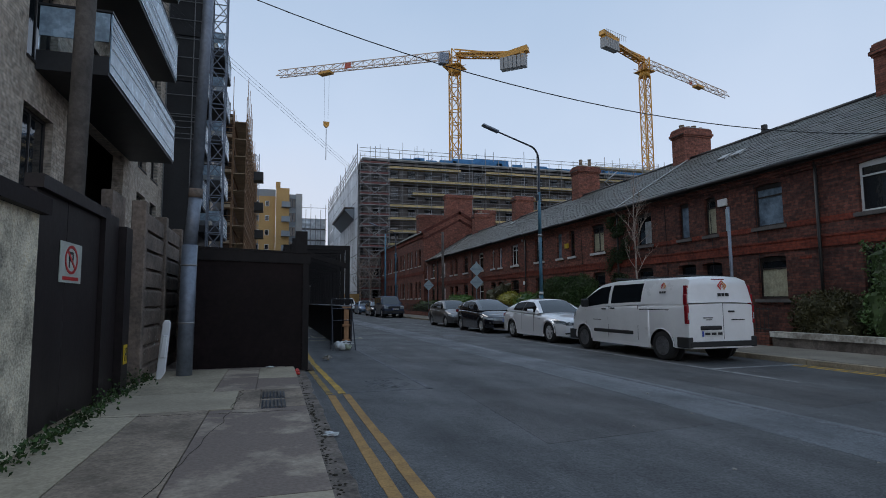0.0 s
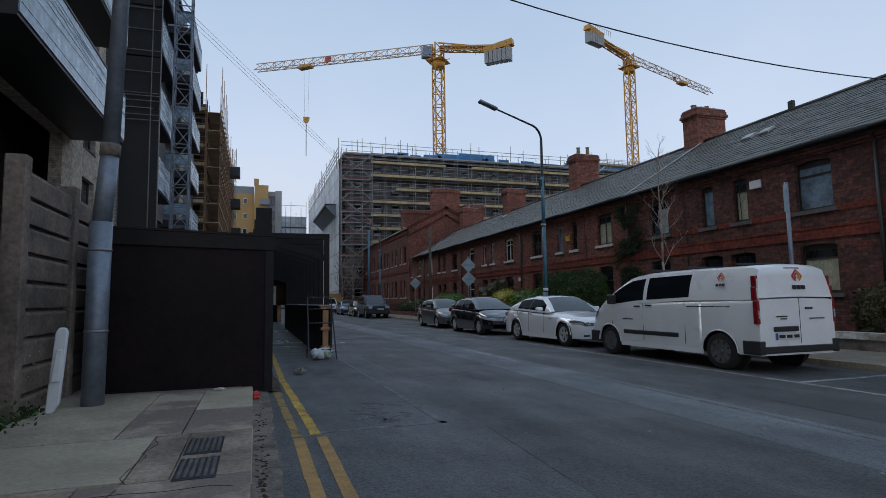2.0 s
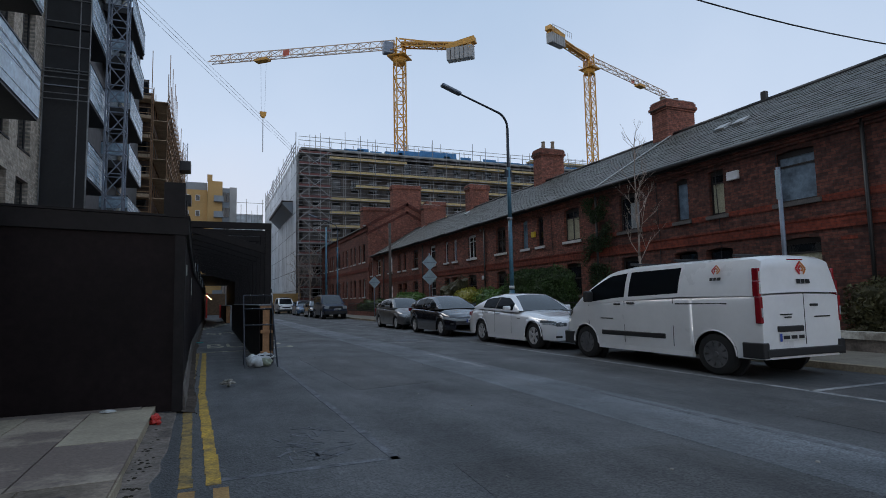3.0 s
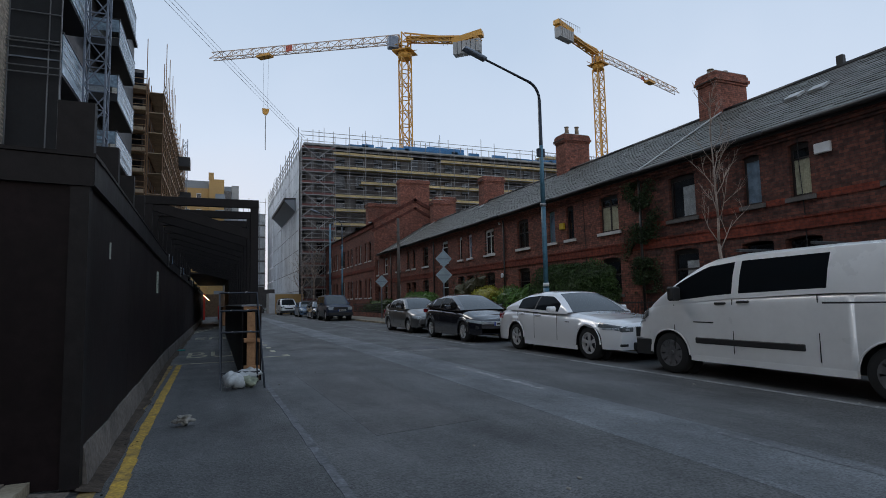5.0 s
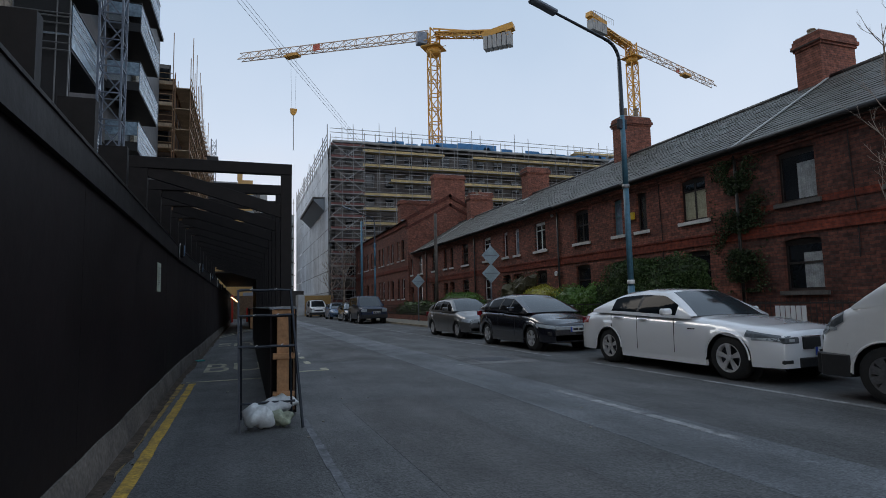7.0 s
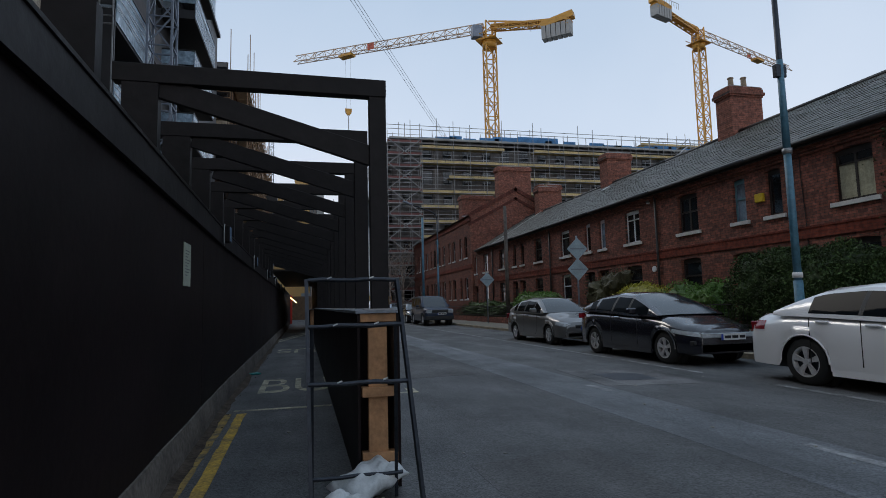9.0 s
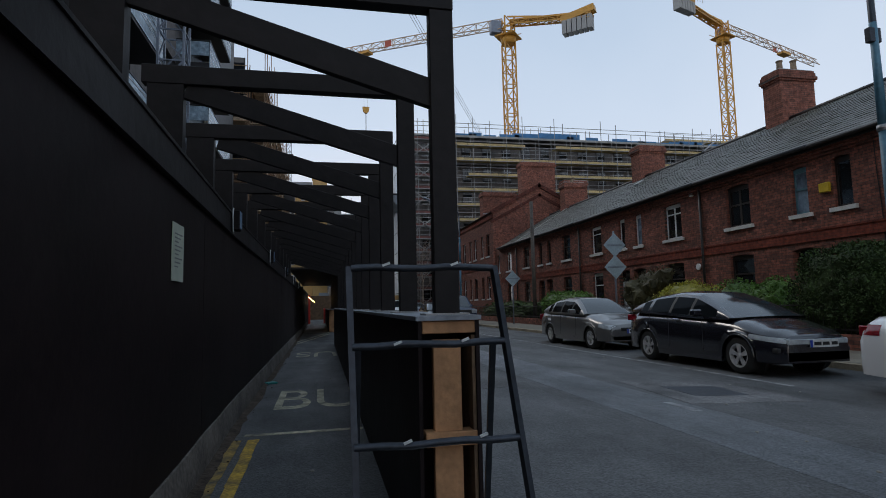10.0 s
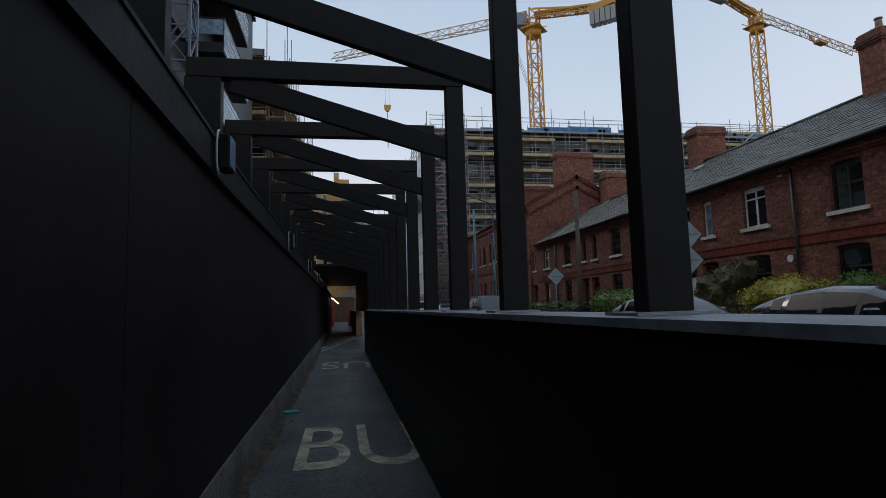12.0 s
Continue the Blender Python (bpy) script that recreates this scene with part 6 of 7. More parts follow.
# white saloon
SALOON = dict(length=4.66, width=1.86, wheel=0.335, axles=(0.80, 3.63), sill=0.24, roof_z=1.45, roof_half=0.60, nose_taper=0.20, tail_taper=0.14, bulge=0.05,
              deck=[(0, 0.68), (0.05, 0.755), (0.38, 0.83), (1.24, 0.93), (1.67, 0.97), (3.6, 1.03), (4.05, 1.06), (4.55, 1.03), (4.66, 0.80)],
              shoulder=[(0, 0.58), (0.28, 0.70), (1.15, 0.82), (3.7, 0.92), (4.66, 0.84)], lamp_rise=0.16, quarter=0.36, rear_quarter=0.2,
              skin=[("headlight", "lamp_dark", 0.02, 0.50, 0.600, 0.690), ("headlight_lens", "lamp_lens", 0.05, 0.40, 0.622, 0.664), ("side_vent", "ink", 1.40, 1.56, 0.745, 0.762), ("tail_lamp", "lamp_red", 4.32, 4.62, 0.78, 0.92)], belt=[(1.14, 0.93), (1.9, 0.95), (3.8, 1.02), (4.4, 1.04)],
              cabin=[(1.50, 0.955, ""), (2.20, 1.375, "screen"), (2.30, 1.405, "win1"), (2.78, 1.435, "win1"), (2.84, 1.437, "b"), (3.32, 1.40, "win2"), (3.44, 1.375, "win2"), (4.15, 1.07, "rear")],
              doors=(1.86, 2.78, 3.52), handles=(2.52, 3.22), mirror=1.86, mirror_h=0.12, paint="car_white", rim="alloy", spokes=5, screen_mat="screen_glass",
              details=[("grille", "plastic", (-0.38, -0.04, -0.03, 0.10, 0.50, 0.675)), ("grille", "plastic", (0.04, 0.38, -0.03, 0.10, 0.50, 0.675)), ("grille_rim", "chrome", (-0.40, -0.03, -0.022, 0.09, 0.675, 0.69)), ("grille_rim", "chrome", (0.03, 0.40, -0.022, 0.09, 0.675, 0.69)), ("bumper_intake", "plastic", (-0.46, 0.46, -0.012, 0.12, 0.24, 0.38)),
                       ("headlight", "lamp_dark", (-0.74, -0.45, -0.012, 0.08, 0.585, 0.675)), ("headlight", "lamp_dark", (0.45, 0.74, -0.012, 0.08, 0.585, 0.675)), ("headlight_lens", "lamp_lens", (-0.66, -0.54, -0.018, 0.08, 0.605, 0.655)), ("headlight_lens", "lamp_lens", (0.54, 0.66, -0.018, 0.08, 0.605, 0.655)),
                       ("fog_lamp", "plastic", (-0.76, -0.58, -0.006, 0.2, 0.30, 0.36)), ("fog_lamp", "plastic", (0.58, 0.76, -0.006, 0.2, 0.30, 0.36)),
                       ("tail_lamp", "lamp_red", (-0.80, -0.50, 4.5, 4.67, 0.76, 0.90)), ("tail_lamp", "lamp_red", (0.50, 0.80, 4.5, 4.67, 0.76, 0.90))])
v, Yf, hf = vehicle("saloon_car", "white four-door saloon car parked facing the van", 8.86, 12.38, -1, SALOON)
plate_parts(8.86, Yf(-0.035), 0.385, -1, v)
# black hatchback
HATCH = dict(length=4.25, width=1.76, wheel=0.315, axles=(0.80, 3.43), sill=0.24, roof_z=1.46, roof_half=0.56, nose_taper=0.30, tail_taper=0.14, bulge=0.06,
             deck=[(0, 0.60), (0.06, 0.69), (0.35, 0.79), (0.9, 0.93), (1.3, 1.0), (3.6, 1.05), (4.05, 1.08), (4.22, 0.95), (4.25, 0.7)],
             shoulder=[(0, 0.52), (0.3, 0.66), (1.0, 0.82), (3.5, 0.92), (4.25, 0.85)], lamp_rise=0.14, quarter=0.25, rear_quarter=0.4, skin=[("headlight", "lamp_lens", 0.04, 0.55, 0.555, 0.635), ("tail_lamp", "lamp_red", 3.95, 4.22, 0.82, 0.98)], belt=[(0.9, 0.95), (1.6, 0.96), (3.4, 1.04), (4.2, 1.08)],
             cabin=[(0.98, 0.96, ""), (2.00, 1.41, "screen"), (2.08, 1.43, "a"), (2.62, 1.465, "win1"), (2.70, 1.465, "b"), (3.32, 1.40, "win2"), (3.42, 1.38, "c"), (4.12, 1.10, "rear")],
             doors=(1.65, 2.66, 3.3), handles=(2.30,), handle_mat="chrome", mirror=1.62, paint="car_black", rim="alloy", spokes=5, screen_mat="screen_glass",
             details=[("grille_bar", "lamp_lens", (-0.60, 0.60, -0.012, 0.2, 0.535, 0.625)), ("bumper_intake", "plastic", (-0.62, 0.62, 0.0, 0.14, 0.26, 0.42)), ("fog_lamp", "plastic", (-0.74, -0.5, 0.08, 0.2, 0.40, 0.48)), ("fog_lamp", "plastic", (0.5, 0.74, 0.08, 0.2, 0.40, 0.48)),
                      ("tail_lamp", "lamp_red", (-0.82, -0.5, 4.1, 4.26, 0.85, 0.99)), ("tail_lamp", "lamp_red", (0.5, 0.82, 4.1, 4.26, 0.85, 0.99))])
v, Yf, hf = vehicle("hatchback_car", "black five-door hatchback car parked at the kerb", 8.78, 18.32, -1, HATCH)
plate_parts(8.78, Yf(-0.02), 0.46, -1, v)
# grey saloon
GREY = dict(HATCH, length=4.38, width=1.70, axles=(0.84, 3.46), wheel=0.30, roof_z=1.43, paint="car_grey",
            deck=[(0, 0.56), (0.06, 0.68), (0.4, 0.80), (1.1, 0.95), (1.5, 0.98), (3.6, 1.02), (4.2, 1.04), (4.36, 0.95), (4.38, 0.7)], shoulder=[(0, 0.52), (0.3, 0.66), (1.0, 0.80), (3.5, 0.88), (4.38, 0.82)], skin=[("headlight", "lamp_lens", 0.04, 0.42, 0.55, 0.66)],
            belt=[(0.9, 0.93), (1.6, 0.94), (3.4, 0.98), (4.2, 1.03)], nose_taper=0.22,
            cabin=[(1.2, 0.955, ""), (1.98, 1.38, "screen"), (2.05, 1.40, "a"), (2.66, 1.435, "win1"), (2.74, 1.435, "b"), (3.30, 1.38, "win2"), (3.40, 1.36, "c"), (4.0, 1.05, "rear")],
            details=[("grille", "plastic", (-0.36, 0.36, -0.008, 0.1, 0.50, 0.60)), ("bumper_intake", "plastic", (-0.6, 0.6, 0.0, 0.14, 0.26, 0.38)),
                     ("tail_lamp", "lamp_red", (-0.78, -0.55, 4.2, 4.4, 0.72, 0.92)), ("tail_lamp", "lamp_red", (0.55, 0.78, 4.2, 4.4, 0.72, 0.92))])
v, Yf, hf = vehicle("saloon_car", "grey saloon car parked behind a black hatchback", 8.93, 23.9, -1, GREY)
plate_parts(8.93, Yf(-0.02), 0.42, -1, v)
# tall navy off-roader
JEEP = dict(HATCH, length=4.8, width=1.92, axles=(0.88, 3.77), wheel=0.38, sill=0.36, roof_z=1.88, roof_half=0.78, paint="car_navy", nose_taper=0.10, tail_taper=0.06, bulge=0.03,
            deck=[(0, 0.72), (0.05, 0.95), (0.3, 1.08), (1.2, 1.16), (4.7, 1.2), (4.8, 1.0)], shoulder=[(0, 0.7), (0.3, 0.98), (4.8, 1.05)], skin=[("headlight", "lamp_lens", 0.02, 0.2, 0.80, 0.95)], rear_quarter=0, quarter=0.5, belt=[(1.0, 1.13), (4.7, 1.17)],
            cabin=[(1.25, 1.15, ""), (1.95, 1.80, "screen"), (2.05, 1.84, "a"), (2.75, 1.88, "win1"), (2.85, 1.88, "b"), (3.6, 1.88, "win2"), (3.7, 1.88, "c"), (4.6, 1.84, "win3"), (4.76, 1.2, "rear")], doors=(1.9, 2.8, 3.7), handles=(2.5, 3.4), mirror=1.9,
            details=[("grille", "plastic", (-0.5, 0.5, -0.02, 0.1, 0.78, 0.98)), ("headlight", "lamp_lens", (0.54, 0.86, -0.01, 0.15, 0.78, 0.98)), ("headlight", "lamp_lens", (-0.86, -0.54, -0.01, 0.15, 0.78, 0.98)), ("bumper", "plastic", (-0.9, 0.9, -0.06, 0.1, 0.40, 0.60)), ("tail_lamp", "lamp_red", (0.7, 0.9, 4.7, 4.82, 0.9, 1.2))])
v, Yf, hf = vehicle("off_road_car", "dark navy boxy off-road car parked at the kerb", 9.05, 41.6, -1, JEEP)
plate_parts(9.05, Yf(-0.07), 0.64, -1, v)
v, Yf, hf = vehicle("hatchback_car", "black car parked further along the street", 9.0, 47.4, -1, dict(HATCH, paint="car_black"))
v, Yf, hf = vehicle("hatchback_car", "blue hatchback car parked further along the street", 9.0, 55.0, -1, dict(HATCH, paint="car_blue"))
# vans
VAN = dict(length=4.88, width=1.99, wheel=0.345, axles=(0.86, 4.06), sill=0.32, roof_z=1.96, roof_half=0.80, nose_taper=0.20, tail_taper=0.05, bulge=0.10, category="van", flush=True,
           deck=[(0, 0.62), (0.05, 0.90), (0.22, 1.06), (0.50, 1.18), (0.9, 1.25), (2.1, 1.30), (4.80, 1.34), (4.88, 1.32)], shoulder=[(0, 0.62), (0.25, 0.98), (0.9, 1.16), (4.88, 1.24)], quarter=0.44, shrink=(0.86, 0.905), lamp_rise=0.55,
           skin=[("headlight", "lamp_dark", 0.05, 0.40, 0.78, 0.96), ("headlight_lens", "lamp_lens", 0.10, 0.30, 0.86, 0.90)],
           belt=[(0.4, 1.15), (1.1, 1.22), (2.1, 1.29), (3.4, 1.34), (4.88, 1.34)], cabin=[(0.50, 1.16, ""), (1.50, 1.85, "screen"), (1.62, 1.895, "win1"), (2.04, 1.94, "win1"), (2.15, 1.95, "b"), (3.36, 1.965, "win2"), (4.72, 1.95, "c"), (4.82, 1.90, "d"), (4.883, 1.26, "e")],
           doors=(0.98, 2.05, 3.25), handles=(1.76, 2.13), handle_mat="plastic", mirror=1.02, mirror_h=0.24, mirror_mat="plastic", paint="van_white", rim="steel_wheel", spokes=9, screen_mat="car_glass", arch_mat="van_white", skirt_mat="van_white",
           details=[("rub_strip", "plastic", (-1.008, -0.975, 1.38, 3.07, 0.545, 0.64)), ("rub_strip", "plastic", (0.975, 1.008, 1.38, 3.07, 0.545, 0.64)), ("slide_rail", "plastic", (-0.992, -0.955, 3.30, 4.33, 1.172, 1.205)),
                    ("bumper", "plastic", (-0.93, 0.93, 4.80, 4.92, 0.36, 0.48)), ("bumper_corner", "plastic", (-1.004, -0.86, 4.56, 4.91, 0.34, 0.58)), ("bumper_corner", "plastic", (0.86, 1.004, 4.56, 4.91, 0.34, 0.58)), ("front_bumper", "plastic", (-0.86, 0.86, -0.03, 0.30, 0.28, 0.56)),
                    ("front_bumper_corner", "plastic", (-0.985, -0.80, 0.10, 0.44, 0.28, 0.56)), ("grille", "plastic", (-0.5, 0.5, -0.01, 0.2, 0.70, 0.86)),
                    ("tail_lamp", "lamp_red", (-0.988, -0.925, 4.79, 4.892, 0.88, 1.30)), ("tail_lamp", "lamp_red", (0.925, 0.988, 4.79, 4.892, 0.88, 1.30)), ("tail_lamp_lens", "lamp_lens", (-0.980, -0.932, 4.82, 4.897, 0.97, 1.13)), ("tail_lamp_lens", "lamp_lens", (0.932, 0.980, 4.82, 4.897, 0.97, 1.13)),
                    ("tail_lamp", "lamp_red", (-0.978, -0.918, 4.76, 4.872, 1.30, 1.55)), ("tail_lamp", "lamp_red", (0.918, 0.978, 4.76, 4.872, 1.30, 1.55)), ("tail_lamp", "lamp_red", (-0.942, -0.885, 4.74, 4.850, 1.55, 1.75)), ("tail_lamp", "lamp_red", (0.885, 0.942, 4.74, 4.850, 1.55, 1.75)),
                    ("tail_lamp_lens", "plate", (-0.970, -0.928, 4.78, 4.877, 1.33, 1.54)), ("tail_lamp_lens", "plate", (-0.935, -0.895, 4.76, 4.855, 1.55, 1.70)),
                    ("rear_door_gap", "ink", (0.05, 0.062, 4.87, 4.887, 0.52, 1.34)), ("rear_door_handle", "plastic", (0.20, 0.38, 4.87, 4.905, 1.13, 1.17)), ("plate_hood", "plastic", (-0.62, -0.02, 4.87, 4.915, 0.74, 0.83)), ("brake_light", "lamp_red", (-0.2, 0.2, 4.78, 4.825, 1.875, 1.90)),
                    ("roof_bar", "plastic", (-0.62, 0.62, 1.9, 1.96, 1.99, 2.03)), ("roof_bar", "plastic", (-0.62, 0.62, 3.0, 3.06, 1.99, 2.03)), ("roof_bar", "plastic", (-0.62, 0.62, 4.2, 4.26, 1.98, 2.02))])
v, Yf, hf = vehicle("panel_van", "white panel van with coloured logo, dirty rear doors, parked", 8.82, 11.78, 1, VAN)
plate_parts(8.43, Yf(4.886), 0.535, -1, v)


def logo(v, frame_at, size):
    """A diamond of two nested angled bands over a dark word bar, on the van's skin."""
    for mt, sgn in (("logo_red", -1), ("logo_orange", 1)):
        bm = bmesh.new()
        for k, r in enumerate((0.42, 0.20)):
            pts = [(0.0, r), (sgn * r, 0.0), (sgn * r * 0.35, -r * 0.75)]
            for a, b in zip(pts, pts[1:]):
                beam(bm, frame_at(a[0] * size, a[1] * size), frame_at(b[0] * size, b[1] * size), 0.11 * size, 0.004, frame_at(0, 0, True))
        part("logo", bm, mt, v)
    bm = bmesh.new()
    for u0, u1 in ((-0.55, -0.22), (-0.15, 0.12), (0.19, 0.58)):
        beam(bm, frame_at(u0 * size, -0.75 * size), frame_at(u1 * size, -0.75 * size), 0.26 * size, 0.004, frame_at(0, 0, True))
    part("logo_bar", bm, "ink", v)


logo(v, lambda a, b, n=False: Vector((0, -1, 0.12)) if n else Vector((8.76 + a, Yf(4.892) + 0.115 * max(0.0, 1.575 + b - 1.21), 1.575 + b)), 0.25)
logo(v, lambda a, b, n=False: Vector((-1, 0, 0.24)) if n else Vector((7.885 + 0.235 * b, Yf(4.12) - a, 1.585 + b)), 0.18)
for x0, x1, z in ((8.22, 8.46, 0.905), (8.30, 8.44, 0.865), (8.93, 9.27, 0.862)):
    part("text_bar", B((x0, x1, Yf(4.892), Yf(4.885), z, z + 0.018)), "ink", v)
part("text_bar", B((7.821, 7.827, Yf(1.72), Yf(1.36), 0.795, 0.811)), "ink", v)
v, Yf, hf = vehicle("panel_van", "small white van parked far along the street", 8.6, 66, -1, dict(VAN, length=5.0))
lor = empty("lorry", (6.6, 92, 0), "dark flatbed lorry by the site entrance", "lorry")
part("body", B((4.6, 9.4, 92, 92.5, 0.7, 3.4)), "block_dark", lor)
part("cab", B((4.8, 7.2, 90.4, 91.9, 0.6, 2.9)), "sheeting", lor)
part("tail_light", B((5.6, 5.75, 90.35, 90.4, 0.9, 1.0)), "glow", lor)

# ---- apartment block with balconies ----
BX = -5.4
LEV = [6.22 + 3.13 * k for k in range(5)]
ap = empty("apartment_building", (-9, 20, 0), "pale buff brick apartment block with dark framed balconies", "building")
holes = []
for k in range(-1, 5):
    z = LEV[0] + 3.13 * k + 0.45
    for y0, y1 in ((6.6, 8.4), (11.0, 12.7), (15.2, 18.4), (21.4, 22.9), (23.8, 25.2)):
        if k < 0 and y0 == 15.2:
            continue            # an open bay under the lowest balcony
        holes.append((y0, y1, z, z + 2.1))
bm = bmesh.new()
wall_with_holes(bm, BX - 0.35, BX, 1.0, 26.1, 0, 23, holes + [(13.6, 19.3, 0.0, 6.48)])
part("front_wall", bm, "brick_buff", ap)
for y in (0.7, 26.1):
    part("end_wall", B((-16, BX, y, y + 0.3, 0, 23)), "brick_buff_x", ap)
for h in holes:
    w = part("window", B((BX - 0.22, BX - 0.16, h[0], h[0] + 0.07, h[2], h[3]), (BX - 0.22, BX - 0.16, h[1] - 0.07, h[1], h[2], h[3]), (BX - 0.22, BX - 0.16, h[0], h[1], h[2], h[2] + 0.07), (BX - 0.22, BX - 0.16, h[0], h[1], h[3] - 0.07, h[3]),
                        (BX - 0.215, BX - 0.165, (h[0] + h[1]) / 2 - 0.03, (h[0] + h[1]) / 2 + 0.03, h[2], h[3])), "frame_dark", ap)
    part("pane", B((BX - 0.20, BX - 0.19, h[0] + 0.04, h[1] - 0.04, h[2] + 0.04, h[3] - 0.04)), "window_dark", w)
    part("sill", B((BX - 0.15, BX + 0.03, h[0] - 0.02, h[1] + 0.02, h[2] - 0.06, h[2] - 0.004)), "frame_dark", w)
# near-black sheet paints the shade of the rooms and the open bay
part("room_shade_wall", B((BX - 1.4, BX - 1.3, 1.1, 26, 0, 22.9)), "door_room_shade", ap)
part("roof", B((-16.2, BX + 0.1, 0.6, 26.5, 23, 23.3)), "balcony_dark", ap)
part("base", B((BX, BX + 0.02, 1.0, 13.59, 0, 3.0), (BX, BX + 0.02, 19.31, 26.0, 0, 3.0)), "balcony_dark", ap)
ap2 = empty("apartment_building", (-8, 38, 0), "dark clad apartment block under construction", "building")
part("wall", B((-16, -5.41, 26.52, 56, 0, 23)), "balcony_dark", ap2)
part("roof", B((-16.2, -5.2, 26.45, 56.2, 23, 23.3)), "balcony_dark", ap2)
part("brick_pier", B((-5.39, -5.2, 44.9, 46.8, 5.5, 23)), "brick_buff", ap2)
part("stair_screen", B((-5.36, -3.85, 26.42, 26.5, 0, 9.7)), "balcony_dark", ap2)


def balcony(y0, y1, x_in, x_out, z, glass_end=True):
    b = empty("balcony", ((x_in + x_out) / 2, y0, z), "black balcony with glass sides in wrinkled protective film", "balcony", "balconies of the apartment blocks")
    part("slab", B((x_in, x_out, y0, y1, z, z + 0.45)), "balcony_dark", b)
    part("front_glass", B((x_out + 0.004, x_out + 0.03, y0 + 0.02, y1 - 0.02, z + 0.08, z + 1.48)), "balcony_wrap", b, "glass wrapped in wrinkled blue film")
    part("side_glass", B((x_in + 0.05, x_out - 0.01, y0 - 0.03, y0 - 0.004, z + 0.78, z + 1.46)), "balcony_wrap", b, "glass wrapped in wrinkled blue film")
    part("side_glass", B((x_in + 0.05, x_out - 0.01, y0 - 0.02, y0 - 0.008, z + 0.46, z + 0.775)), "bglass", b)
    part("handrail", B((x_in, x_out + 0.05, y0 - 0.05, y0 + 0.02, z + 1.485, z + 1.53), (x_out - 0.02, x_out + 0.05, y0 + 0.02, y1, z + 1.485, z + 1.53)), "balcony_dark", b)
    r = random.Random(int(y0 * 10 + z))
    bm = bmesh.new()
    for k in range(9):
        zz = z + r.uniform(0.2, 1.4)
        beam(bm, (x_out + 0.034, y0 + 0.05, zz), (x_out + 0.034, y1 - 0.05, min(z + 1.46, max(z + 0.12, zz + r.uniform(-0.3, 0.3)))), 0.012, 0.02)
    part("film_folds", bm, "sheeting", b)


for z in LEV:
    balcony(11.45, 20.1, BX, -3.95, z + 0.28)
    balcony(26.6, 30.6, -5.4, -3.9, z)
    balcony(38.2, 44.4, -5.4, -3.9, z - 0.15)
for k in range(7):
    solo("wall_panel", B((-5.38, -5.2, 31.5, 37.5, 5 + 3.13 * k - 2.0, 5 + 3.13 * k - 0.3)), "block_dark", "dark cladding panel of the block", "panel")
sc = empty("scaffold_screen", (-5, 26.2, 9.7), "black debris mesh stretched over scaffold tubes", "scaffold")
for k in range(6):
    part("mesh", B((-5.33, -3.87, 26.30, 26.32, 9.75 + 2.3 * k, 11.98 + 2.3 * k)), "mesh_black", sc)
bm = bmesh.new()
for k in range(14):
    tube(bm, (-5.4, 26.24, 9.4 + 0.95 * k), (-3.82, 26.24, 9.4 + 0.95 * k), 0.022, n=5)
for z in (10.0, 10.22, 9.15):
    tube(bm, (-5.4, 26.20, z), (-3.82, 26.20, z), 0.025, n=5)
for x in (-5.35, -4.2, -3.85):
    tube(bm, (x, 26.26, 0), (x, 26.26, 23.5), 0.024, n=5)
tagged(part("tube_lattice", bm, "scaffold", sc), kind="stuff")


def lattice(bm, p, q, w, bay, r, h=None, tri=False):
    """A square (or triangular) trussed mast or jib from p to q."""
    p, q = Vector(p), Vector(q)
    d = (q - p)
    n = max(2, round(d.length / bay))
    dn = d.normalized()
    up = Vector((0, 0, 1)) if abs(dn.z) < 0.9 else Vector((0, 1, 0))
    s = dn.cross(up).normalized()
    u = s.cross(dn)
    h = h or w
    cs = [s * w / 2, -s * w / 2, u * h] if tri else [s * w / 2 + u * h / 2, -s * w / 2 + u * h / 2, -s * w / 2 - u * h / 2, s * w / 2 - u * h / 2]
    for c in cs:
        beam(bm, p + c, q + c, r * 2)
    m = len(cs)
    for k in range(n):
        a, b = p + d * (k / n), p + d * ((k + 1) / n)
        for i in range(m):
            j = (i + 1) % m
            beam(bm, (a if k % 2 else b) + cs[i], (b if k % 2 else a) + cs[j], r * 1.3)
            beam(bm, a + cs[i], a + cs[j], r * 1.3)


bm = bmesh.new()
lattice(bm, (-3.35, 29.6, 0), (-3.35, 29.6, 24), 0.75, 1.0, 0.035)
solo("hoist_mast", bm, "galvanised", "grey steel lattice hoist mast beside the balconies", "mast")
bm = bmesh.new()
lattice(bm, (-3.3, 95, 0), (-3.3, 95, 26.0), 0.65, 1.0, 0.04)
solo("hoist_mast", bm, "galvanised", "far grey steel lattice hoist mast", "mast")


